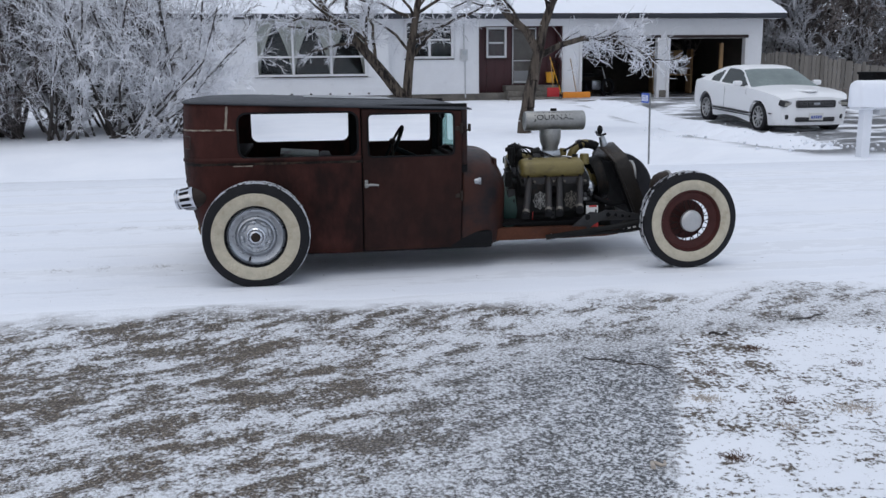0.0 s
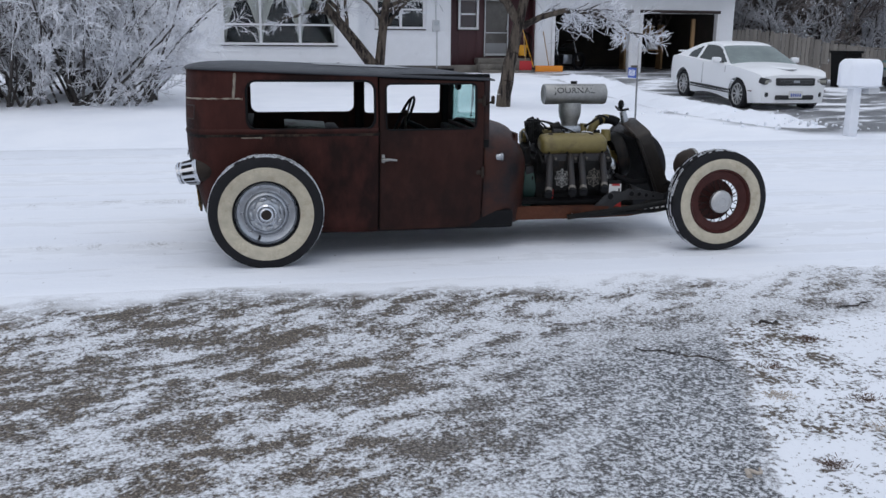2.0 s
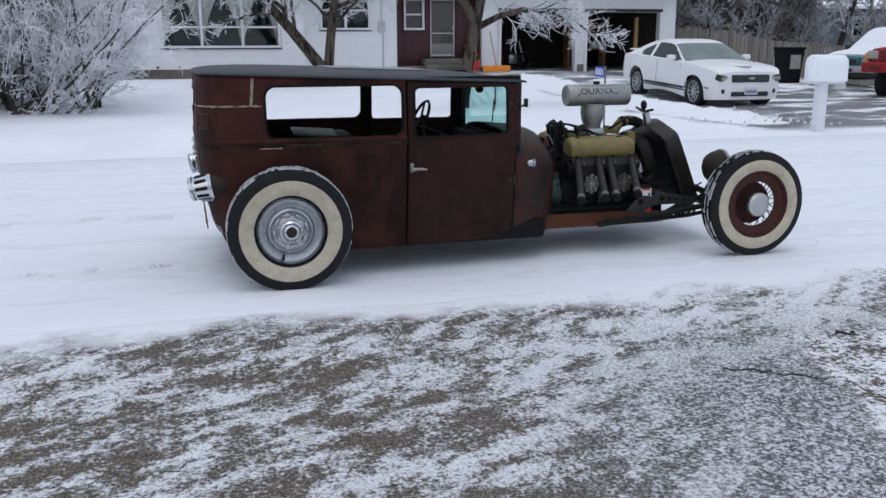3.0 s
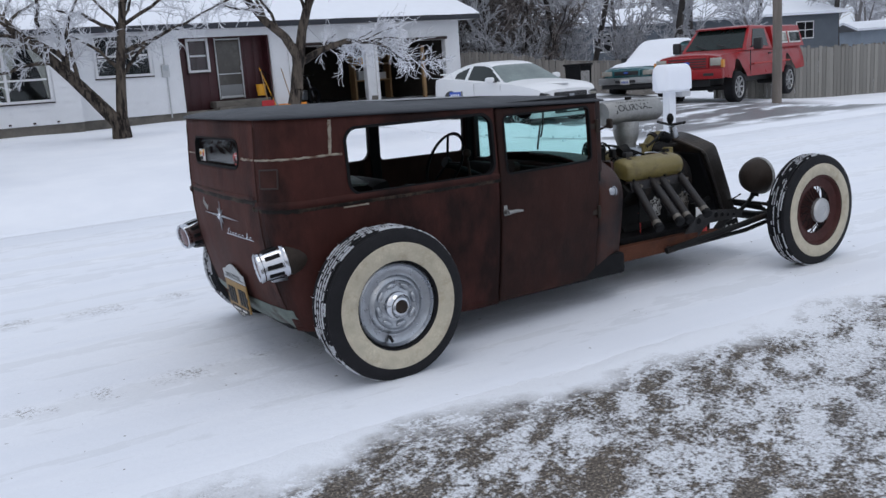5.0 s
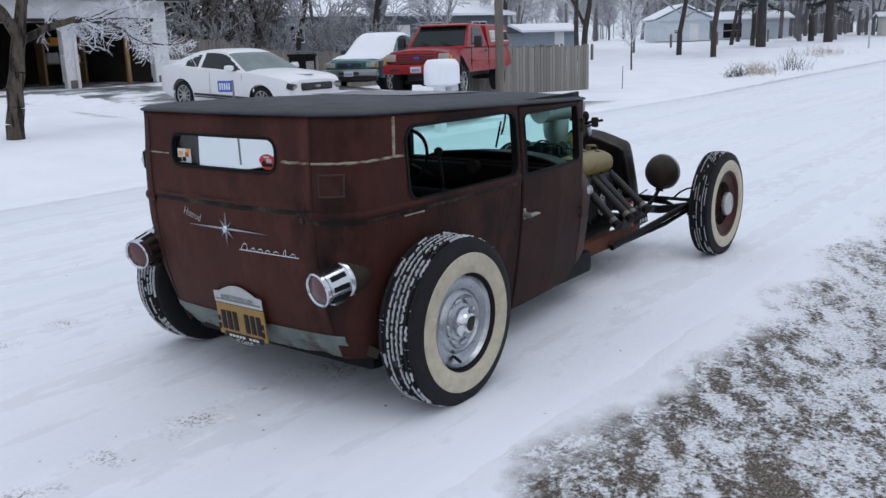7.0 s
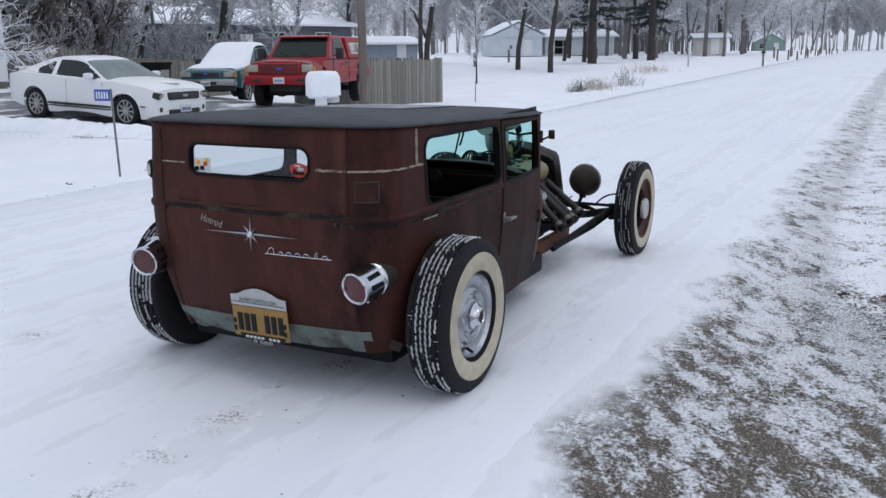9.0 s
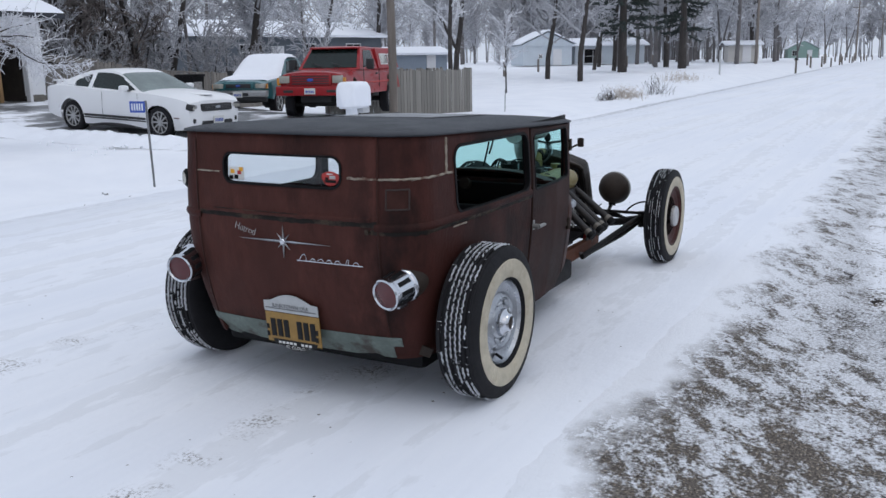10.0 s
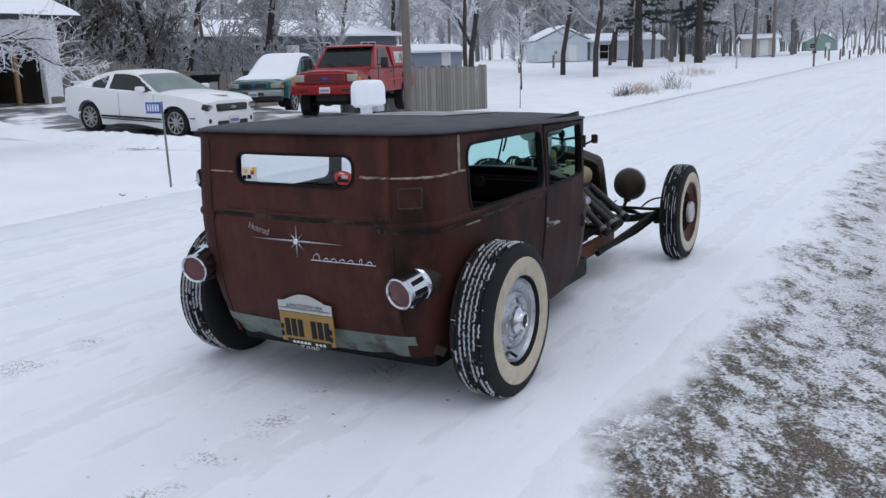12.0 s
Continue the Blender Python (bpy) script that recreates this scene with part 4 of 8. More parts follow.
def building(name, u, v, rz, wid, dep, wall_h, rise, wall, openings, label, snowy=True, along=True):
    """A gabled building: walls, openings, roof and its snow. Openings lie on the front (y = 0) wall."""
    g = height(u, v) if abs(u) < 200 else 0
    h = thing(name, u, v, g, rz, label, "building")
    part("wall", boxed((0, dep / 2, wall_h / 2), (wid, dep, wall_h)), wall, h)
    n = max(3, int(wall_h / 0.35))
    for k in range(n):
        part("siding_board", boxed((0, -0.012, wall_h * (k + 0.5) / n), (wid + 0.02, 0.02, wall_h / n - 0.03)), wall, h)
    bm, sn = B(), B()
    o = 0.5
    if along:
        prof = [(-wid / 2 - o, -o, wall_h - 0.1), (-wid / 2 - o, dep / 2, wall_h + rise), (-wid / 2 - o, dep + o, wall_h - 0.1)]
        slab(bm, prof, (wid + 2 * o, 0, 0))
        slab(sn, [(x - 0.02, y, z + 0.02) for x, y, z in prof] + [(prof[2][0] - 0.02, dep + o, wall_h + 0.12), (prof[1][0] - 0.02, dep / 2, wall_h + rise + 0.2), (prof[0][0] - 0.02, -o - 0.02, wall_h + 0.1)], (wid + 2 * o + 0.04, 0, 0))
    else:
        prof = [(-wid / 2 - o, -o, wall_h - 0.1), (0, -o, wall_h + rise), (wid / 2 + o, -o, wall_h - 0.1)]
        slab(bm, [(x, y + 0.3, z - 0.05) for x, y, z in prof], (0, dep + 2 * o - 0.3, 0))
        slab(sn, [(prof[0][0], -o - 0.05, wall_h + 0.02), (0, -o - 0.05, wall_h + rise + 0.12), (prof[2][0], -o - 0.05, wall_h + 0.02), (prof[2][0], -o - 0.05, wall_h + 0.16), (0, -o - 0.05, wall_h + rise + 0.3), (prof[0][0], -o - 0.05, wall_h + 0.16)], (0, dep + 2 * o + 0.1, 0))
    part("roof", bm, wall if not along else FASCIA, h)
    if snowy:
        part("roof_snow", sn, SNOW, h, "snow on the roof")
    for kind, x, z, w, hh in openings:
        f = part(kind, boxed((x, -0.03, z), (w + 0.16, 0.05, hh + 0.16), 0.01), TRIM, h)
        # opaque black panes imitate the darkness of rooms and open doorways
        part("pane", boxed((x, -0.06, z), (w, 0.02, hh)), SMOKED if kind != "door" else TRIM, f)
        if kind == "window":
            part("sash_bar", boxed((x, -0.075, z), (w, 0.02, 0.05)), TRIM, f)
            part("sash_bar", boxed((x, -0.075, z), (0.05, 0.021, hh)), TRIM, f)
    return h


building("neighbour_house", 48.5, 40.0, -14, 22, 9, 3.75, 1.1, BLUEGREY, [("window", -8.5, 2.6, 1.3, 1.1), ("window", -2.2, 2.6, 0.9, 1.0), ("door", 0.6, 1.9, 1.0, 2.1), ("window", 3.6, 2.6, 1.1, 1.1), ("window", 8.0, 2.6, 1.4, 1.1)], "long dark blue-grey house with snow on its low roof")
building("garden_shed", 68.0, 38.5, -30, 5.2, 4, 1.75, 0.5, SHEDBLUE, [("door", 0.9, 0.85, 0.8, 1.6)], "blue-grey shed under a snow-covered roof")
building("pale_blue_barn", 100.2, 39.3, -56, 6.0, 9, 2.5, 1.5, PALEBLUE, [("door", 1.2, 0.95, 0.9, 1.8), ("window", -0.9, 1.1, 0.35, 0.4)], "pale blue metal barn with a low gable", True, False)
building("pale_shed", 108.0, 34.0, -56, 9, 6, 2.3, 0.8, PALEBLUE, [("window", -2.2, 1.0, 2.2, 1.7)], "pale outbuilding with a dark open door")
building("beige_cabin", 106.0, 17.3, -70, 3.4, 3, 2.0, 0.3, BEIGE, [("door", 0.4, 0.95, 0.8, 1.7)], "small beige cabin near the road")
building("mint_green_house", 240.0, 27.0, -76, 7, 7, 2.6, 2.0, MINT, [("window", -2, 1.6, 1.2, 1.2), ("door", 1.5, 1.2, 1.0, 2.1)], "small mint green house among trees", True, False)

for k, (u, v) in enumerate(((47.5, 26.0), (55, 27.5), (62, 27.6), (70, 28), (78, 27), (86, 25), (92, 24), (99, 23))):
    solid("wooden_post", boxed((0, 0, 0.55), (0.16, 0.16, 1.15), 0.02), POLEWOOD, u, v, height(u, v) - 0.02, 0, "short dark wooden post in the snow", "post", "posts along the far lawn")
for k in range(22):
    u = 105 + k * 4.5
    solid("wooden_post", boxed((0, 0, 0.6), (0.18, 0.18, 1.3), 0.02), POLEWOOD, u, 9.8 + 0.9 * math.sin(k * 1.7), height(u, 9.8 + 0.9 * math.sin(k * 1.7)) - 0.05, 0, "short dark wooden post beside the far road", "post", "posts beside the road")
m2 = thing("rural_mailbox", 73.5, 7.3, -0.02, 0, "dark mailbox on a wooden post at the road edge", "mailbox")
part("post", boxed((0, 0, 0.5), (0.14, 0.14, 1.05), 0.01), POLEWOOD, m2)
bm = B()
slab(bm, [(-0.3, 0.13 * math.cos(a), 1.05 + 0.16 * math.sin(a)) for a in [math.pi * q / 8 for q in range(9)]], (0.6, 0, 0))
part("box", bm, SMOKED, m2)
part("cross_arm", boxed((0, 0, 1.03), (0.7, 0.3, 0.04)), POLEWOOD, m2)
solid("route_marker", boxed((0, 0, 0.9), (0.12, 0.12, 1.9), 0.02), GREYBOX, 66, 11.7, height(66, 11.7) - 0.05, 0, "pale marker post on the far lawn", "post")
pole2 = thing("far_utility_pole", 98.0, 14.5, 0.5, 0, "distant dark utility pole with cross arm", "utility pole", "utility poles")
part("shaft", rodded((0, 0, 0), (0, 0, 11), 0.17, 0.11, 10), POLEWOOD, pole2)
part("cross_arm", boxed((0, 0, 9.9), (0.12, 2.4, 0.14), 0.01), POLEWOOD, pole2)
copy_thing(pole2, STREET @ pose(185, 11.0, -0.1))
copy_thing(pole2, STREET @ pose(260, 10.5, -0.1))


# ---- the hot rod: a chopped sedan on big whitewalls, x forward, y to its left ----
rod_car = thing("hot_rod_car", 0, 0, 0, 0, "chopped rusty maroon sedan hot rod with exposed V8 on snow", "car")


WIDE = [(-0.6, 0.685), (-0.18, 0.685), (0.3, 0.695), (0.75, 0.695), (1.15, 0.675), (1.5, 0.63)]
CORNER = 0.19


def tuck(z):
    return (1 - 0.025 * smooth(0.85, 1.25, z)) * (1 - 0.115 * max(0, (0.8 - z) / 0.65) ** 1.8)


def back(z):
    return -0.482 + 0.012 * smooth(0.9, 1.25, z) + 0.115 * max(0, (0.82 - z) / 0.6) ** 1.9


def shell(s, z, out=0.0):
    """The right half of the tub: s runs from the tail's middle (0) round the corner and forward along the side."""
    k, ub = tuck(z), back(z)
    w = 0.685 * k
    flat = w - CORNER
    bow = -0.022
    arc = CORNER * math.pi / 2
    if s < flat:
        f = s / flat
        x, y, nx, ny = ub + bow * (1 - f * f), -s, -1.0, 0.0
    elif s < flat + arc:
        a = (s - flat) / CORNER
        x, y = ub + CORNER - CORNER * math.cos(a), -flat - CORNER * math.sin(a)
        nx, ny = -math.cos(a), -math.sin(a)
    else:
        x = ub + CORNER + (s - flat - arc)
        y = -lerp_table(WIDE, x) * k
        nx, ny = 0.0, -1.0
    return (x + nx * out, y + ny * out, z)


def side_s(x, z):
    """The s at which the side has this x."""
    return 0.685 * tuck(z) - CORNER + CORNER * math.pi / 2 + x - back(z) - CORNER


def side_pt(x, z, out=0.0):
    """A point of the right side by its x and height."""
    k = tuck(z)
    ub = back(z)
    if x < ub + CORNER:
        a = math.acos(max(-1, min(1, (ub + CORNER - x) / CORNER)))
        return (x - math.cos(a) * out, -(0.685 * k - CORNER) - CORNER * math.sin(a) - math.sin(a) * out, z)
    return (x, -lerp_table(WIDE, x) * k - out, z)


def roofline(x):
    return 1.236 - 0.036 * (x + 0.48)


def mirror(verts, faces):
    return [(x, -y, z) for x, y, z in verts], [f[::-1] for f in faces]


def thick(ob, t, off=-1):
    m = ob.modifiers.new("thickness", "SOLIDIFY")
    m.thickness, m.offset = t, off
    return ob


REARWIN = (-0.325, 0.325, 1.008, 1.138, 0.045)
SIDEWIN = (-0.095, 0.71, 0.862, 1.158, 0.06)
DOORWIN = (0.79, 1.398, 0.85, 1.14, 0.03)
SILL = lambda x: 0.23 - 0.07 * smooth(-0.45, 0.6, x)

# tail panel with the back window
STEP = 0.0125
v_, f_ = holed(-0.505, 0.505, 0.30, 1.2, STEP, lambda y, z: (lambda p: (p[0], math.copysign(-p[1], y), p[2]))(shell(abs(y), z)), [REARWIN])
v_ = [(x, y, z if z < 1.19 else roofline(x)) for x, y, z in v_]
tail = thick(part_data("tail_panel", v_, f_, RUST, rod_car, "rusty maroon rear panel with a slot window", 40), 0.02, 1)

# quarter panels: corner and side as far as the door, with the rear side window
for sgn in (1, -1):
    def quarter(s, z, sgn=sgn):
        x, y, zz = shell(s, z)
        return (x, y, zz)
    zb, zt = 0.21, 1.2
    n0, n1 = 0.505, side_s(0.735, 0.8)
    # openings are given by x on the side, with s taken at belt height everywhere
    off = side_s(0, 0.8)
    hole = (SIDEWIN[0] + off, SIDEWIN[1] + off, *SIDEWIN[2:])

    def place_q(s, z):
        # keep the panel's front edge straight: the arc is entered by the same s, the side by the same x
        x = s - off
        if x > -0.17:
            p = side_pt(x, z)
        else:
            f = (s - n0) / (off - 0.17 - n0)
            s_end = side_s(-0.17, z)
            p = shell(n0 + (s_end - n0) * f, z)
        zz = p[2]
        if zz > 1.19:
            zz = roofline(p[0])
        lo = SILL(p[0])
        if zz < zb + 0.006:
            zz = lo
        return (p[0], p[1], zz)
    v_, f_ = holed(n0, n1, zb, zt, STEP, place_q, [hole])
    if sgn < 0:
        v_, f_ = mirror(v_, f_)
    thick(part_data("quarter_panel", v_, f_, RUST_SHADED_SIDE, rod_car, "rusty maroon quarter panel with open window and weld seams", 40), 0.022, -1 if sgn > 0 else -1)
    # door
    v_, f_ = holed(0.745, 1.455, 0.165, 1.165, STEP, lambda x, z: (lambda p: (p[0], p[1] - 0.004, p[2] if p[2] < 1.16 else roofline(p[0]) - 0.012))(side_pt(x, z)), [DOORWIN])
    if sgn < 0:
        v_, f_ = mirror(v_, f_)
    door = thick(part_data("door", v_, f_, RUST_DOOR, rod_car, "dark brown rusted door with open window", 40), 0.024, -1)
    bm = B()
    ring_frame(bm, lambda s, z, o: (lambda p: (p[0], sgn * p[1], p[2]))(side_pt(s, z, o + 0.004)), DOORWIN, 0.008, 0.003)
    part("window_rubber", bm, SMOKED, door)
    hb = B()
    hx, hz = 0.765, 0.655
    hy = side_pt(hx, hz)[1] - 0.004
    rod(hb, (hx, sgn * hy, hz), (hx, sgn * (hy - 0.035), hz), 0.014)
    pipe(hb, [(hx - 0.005, sgn * (hy - 0.035), hz), (hx + 0.04, sgn * (hy - 0.042), hz + 0.004), (hx + 0.085, sgn * (hy - 0.036), hz - 0.002)], [0.011, 0.009, 0.006])
    box(hb, (hx, sgn * (hy - 0.003), hz + 0.006), (0.022, 0.006, 0.055), 0.003)
    part("handle", hb, GALV, door, "chrome door handle")
    for hz in (1.03, 0.55):
        x = 1.452
        hg = B()
        y = side_pt(x, hz)[1]
        rod(hg, (x, sgn * (y - 0.012), hz - 0.035), (x, sgn * (y - 0.012), hz + 0.035), 0.011)
        box(hg, (x - 0.02, sgn * (y - 0.006), hz), (0.05, 0.008, 0.03), 0.003)
        part("hinge", hg, BROWNSTEEL, door)
    # jambs that close the gaps round the door from inside
    for x0, x1, z0, z1 in ((0.714, 0.782, 0.2, 1.2), (1.41, 1.5, 0.2, 1.18), (0.70, 1.5, 1.145, 1.205)):
        jb = B()
        loft(jb, [[(lambda p: (p[0], sgn * p[1], p[2]))(side_pt(x0 + (x1 - x0) * i / 8, z0 + (z1 - z0) * j / 8, -0.03)) for j in range(9)] for i in range(9)])
        thick(part("door_jamb", jb, SMOKED, rod_car), 0.01, 0)
    # window rubber round the quarter window
    bm = B()
    ring_frame(bm, lambda s, z, o: (lambda p: (p[0], sgn * p[1], p[2]))(side_pt(s, z, o)), SIDEWIN, 0.012, 0.004)
    part("window_rubber", bm, SMOKED, rod_car)
    # belt moulding along the side and round the corner
    bm = B()
    secs = []
    for i in range(70):
        s = 0.49 + (side_s(0.735, 0.83) - 0.49) * i / 69
        w = 0.012
        x0 = shell(s, 0.82)[0]
        zc = 0.845 - 0.035 * smooth(-0.4, 0.7, x0) * 0
        row = [shell(s, zc + dz, o) for dz, o in ((-0.019, 0.0), (-0.012, 0.008), (0.0, 0.011), (0.011, 0.008), (0.018, 0.0))]
        secs.append([(p[0], sgn * p[1], p[2]) for p in row])
    loft(bm, secs)
    part("belt_moulding", bm, RUST_SHADED_SIDE, rod_car, "scraped belt moulding", 60)
    # cowl, drawn in towards the firewall
    secs = []
    for i in range(15):
        t = i / 14
        x = 1.462 + 0.35 * t
        turn = max(0, (t - 0.62) / 0.38)
        row = []
        for j in range(25):
            q = j / 24
            z0, z1 = 0.165, 0.80 - 0.03 * t - 0.05 * turn ** 2
            if q < 0.62:
                z = z0 + (z1 - 0.16 - z0) * q / 0.62
                y = lerp_table(WIDE, 1.5) * tuck(z) * (1 - 0.09 * t * t)
            else:
                a = (q - 0.62) / 0.38 * math.pi / 2
                z = z1 - 0.16 + (0.16 + 0.05) * math.sin(a)
                y = lerp_table(WIDE, 1.5) * tuck(z) * (1 - 0.09 * t * t) * math.cos(a) ** 0.7 if q < 1 else 0.0
            low = 0.3 * smooth(0.62, 0.2, z)
            y *= 1 - (0.16 + 0.14 * low) * t * t - 0.12 * turn ** 2
            xx = x - 0.06 * turn ** 2 * smooth(0.55, 0.85, z)
            row.append((xx, -sgn * y, z))
        secs.append(row)
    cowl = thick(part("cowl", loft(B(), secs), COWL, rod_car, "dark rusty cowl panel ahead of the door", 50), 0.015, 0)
    lamp = B()
    rod(lamp, (1.572, -sgn * 0.555, 0.645), (1.572, -sgn * 0.592, 0.648), 0.012)
    lathe(lamp, [(0, -0.026), (0.018, -0.025), (0.024, -0.016), (0.0245, 0.012), (0.029, 0.014), (0.029, 0.023), (0.02, 0.03), (0, 0.033)], 24, pose(1.572, -sgn * 0.604, 0.648, 0, 90, 0))
    part("cowl_lamp", lamp, DULLCHROME, cowl, "small chrome cowl lamp")

# seams, welds and repairs
def trail(name, pts, wid, high, material, seed=0, label=""):
    """A raised, uneven bead through points with outward normals."""
    bm = B()
    secs = []
    for i, (p, n, along) in enumerate(pts):
        w = wid * (0.75 + 0.7 * abs(noise.noise(Vector((i * 0.31, seed, 0)))))
        h = high * (0.6 + 0.9 * abs(noise.noise(Vector((i * 0.57, seed, 4)))))
        p, n = Vector(p), Vector(n).normalized()
        c = n.cross(Vector(along)).normalized()
        secs.append([p - c * w - n * 0.004, p - c * w * 0.6 + n * h * 0.8, p + n * h, p + c * w * 0.6 + n * h * 0.8, p + c * w - n * 0.004])
    loft(bm, secs)
    return part(name, bm, material, rod_car, label, 60)


def shell_normal(s, z):
    a, b = Vector(shell(s - 0.004, z)), Vector(shell(s + 0.004, z))
    d = (b - a)
    return Vector((-d.y, d.x, 0)).normalized() * (1 if Vector((-d.y, d.x, 0)).dot(Vector(a) - Vector((0.3, 0, z))) > 0 else -1)


s_weld = side_s(-0.18, 1.05)
trail("weld_bead", [(shell(0.36 + (s_weld + 0.06 - 0.36) * i / 60, 1.052 + 0.004 * noise.noise(Vector((i * 0.4, 0, 0)))), shell_normal(0.36 + (s_weld + 0.06 - 0.36) * i / 60, 1.05), (0, 1, 0.0) if i < 14 else (1, -0.4, 0)) for i in range(61)], 0.0078, 0.005, WELD, 1, "pale weld bead round the tail corner")
trail("weld_bead", [(shell(s_weld, 1.05 + 0.16 * i / 20), shell_normal(s_weld, 1.1), (0, 0, 1)) for i in range(21)], 0.012, 0.006, WELD, 2, "pale vertical weld bead")
trail("weld_bead", [((lambda p: (p[0], -p[1], p[2]))(shell(0.355 + 0.15 * i / 24, 1.052)), (-1, 0, 0), (0, 1, 0)) for i in range(25)], 0.0052, 0.004, WELD, 3, "short pale weld bead")
trail("belt_scrape", [((shell(abs(y), 0.875)[0], y, 0.875), (-1, 0, 0), (0, 1, 0)) for y in [0.47 - 0.94 * i / 50 for i in range(51)]], 0.017, 0.007, RUST, 5, "raised belt ridge across the tail")
trail("bare_patch", [((shell(abs(y), 0.882)[0] - 0.004, y, 0.882), (-1, 0, 0), (0, 1, 0)) for y in [0.40 - 0.5 * i / 40 for i in range(41)]], 0.003, 0.003, BELTRUST, 14, "thin scraped line on the belt ridge")
trail("belt_scrape", [((shell(abs(y), 0.856)[0], y, 0.856), (-1, 0, 0), (0, 1, 0)) for y in [0.5 - 1.0 * i / 60 for i in range(61)]], 0.019, 0.0035, BELTRUST, 9, "dark rusty band under the belt ridge")
for z_, seed_ in ((0.824, 6),):
    trail("belt_scrape", [((lambda s_: shell(s_, z_, 0.0005))(0.44 + 1.45 * i / 90), shell_normal(0.44 + 1.45 * i / 90, z_), (0, 1, 0) if i < 2 else (1, -0.3, 0)) for i in range(91)], 0.019, 0.003, BELTRUST, seed_, "dark rusty band under the belt moulding")
trail("bare_patch", [(side_pt(-0.14 + 0.13 * i / 12, 0.806, 0.0), (0, -1, 0), (1, 0, 0)) for i in range(13)], 0.006, 0.002, WELD, 8, "bare metal patch on the moulding")
for sgn in (1, -1):
    trail("corner_seam", [((lambda p: (p[0], sgn * p[1], p[2]))(shell(0.507, 0.3 + 0.9 * i / 40, 0.001)), (-1, -sgn * 0.3, 0), (0, 0, 1)) for i in range(41)], 0.008, 0.004, RUST_DOOR, 11, "dark riveted corner seam")
frame_b = B()
for z0, z1, s0, s1 in ((0.925, 0.926, 0.545, 0.645), (1.009, 1.01, 0.545, 0.645), (0.925, 1.01, 0.545, 0.546), (0.925, 1.01, 0.644, 0.645)):
    a, b = shell(s0, z0, 0.003), shell(s1, z1, 0.003)
    c = shell((s0 + s1) / 2, (z0 + z1) / 2, 0.003)
    pipe(frame_b, [shell(s0 + (s1 - s0) * i / 5, z0 + (z1 - z0) * i / 5, 0.001) for i in range(6)], 0.004, 6)
fill_ = B()
loft(fill_, [[shell(0.549 + 0.092 * i / 6, 0.929 + 0.077 * j, 0.0022) for j in (0, 1)] for i in range(7)])
part("filler_door", fill_, RUST_DOOR, rod_car, "brown square filler door on the tail corner")
part("filler_door_outline", frame_b, SEAM_DARK, rod_car, "dark square outline of a filler door")

# back window: rubber, glass and stickers
bm = B()
ring_frame(bm, lambda s, z, o: (lambda p: (p[0] - o, s, p[2]))(shell(abs(s), z)), REARWIN, 0.008, 0.004)
part("window_rubber", bm, SMOKED, rod_car)
part("back_glass", boxed((-0.468, 0, 1.073), (0.005, 0.66, 0.14), 0.0), CLEARGLASS, rod_car, smooth=0)
st = part("sticker", boxed((-0.475, 0.265, 1.045), (0.003, 0.09, 0.06), 0.001), LABELWHITE, rod_car, "small round dial sticker")
for i, (dy, dz, m) in enumerate(((0.02, 0.01, YELLOW), (-0.02, 0.005, LABELRED), (0.0, -0.015, IRON), (0.03, -0.018, IRON), (-0.03, 0.02, YELLOW))):
    part("sticker_print", boxed((-0.4775, 0.265 + dy, 1.045 + dz), (0.002, 0.022, 0.018), 0.0), m, st)
st = part("sticker", slab(B(), [(-0.4735, -0.265 + 0.045 * math.cos(a) * (1 + 0.12 * math.sin(3 * a)), 1.045 + 0.032 * math.sin(a)) for a in [2 * math.pi * k / 20 for k in range(20)]], (-0.003, 0, 0)), LABELRED, rod_car, "red oval sticker with pale and dark shapes")
for dy, dz, w_, h_, m_ in ((0.0, -0.012, 0.06, 0.012, IRON), (-0.012, 0.006, 0.03, 0.014, STEELGREY), (0.018, 0.0, 0.016, 0.01, IRON), (0.002, 0.02, 0.03, 0.005, LABELWHITE)):
    part("sticker_print", boxed((-0.4775, -0.265 + dy, 1.045 + dz), (0.002, w_, h_), 0.0), m_, st)

# roof
secs = []
OUT = []
for i in range(41):
    t = i / 40
    s = 0.0 + (side_s(1.5, 1.2)) * t
    OUT.append(shell(s, 1.2, 0.012))
right = [(p[0], p[1]) for p in OUT] + [(1.53, -0.615), (1.535, -0.3)]
outline = right + [(1.54, 0)] + [(x, -y) for x, y in reversed(right)]
bm = B()
rings = []
for inset, dz in ((0.0, -0.004), (-0.002, 0.002), (0.003, 0.007), (0.03, 0.015), (0.1, 0.027), (0.25, 0.039), (0.42, 0.047)):
    row = []
    for x, y in outline:
        cx = 0.5
        hx, hy = (x - cx), y
        ln = math.hypot(hx, hy) or 1
        row.append((cx + hx * max(0, (1 - inset / 1.0)), y * max(0.0, 1 - inset / 0.66), 0))
    rings.append([(x, y, roofline(x) + dz) for x, y, _ in row])
vr = [bm.verts.new(p) for r_ in rings for p in r_]
n = len(outline)
for a in range(len(rings) - 1):
    for k in range(n):
        bm.faces.new((vr[a * n + k], vr[a * n + (k + 1) % n], vr[(a + 1) * n + (k + 1) % n], vr[(a + 1) * n + k]))
bm.faces.new(vr[-n:])
bm.faces.new(vr[:n][::-1])
part("roof", bm, VINYL, rod_car, "low flat dark grey vinyl roof", 40)
bm = B()
slab(bm, [(0.35, -0.30, roofline(0.35) + 0.0475), (1.0, -0.30, roofline(1.0) + 0.0475), (1.0, 0.30, roofline(1.0) + 0.0475), (0.35, 0.30, roofline(0.35) + 0.0475)], (0, 0, 0.003))
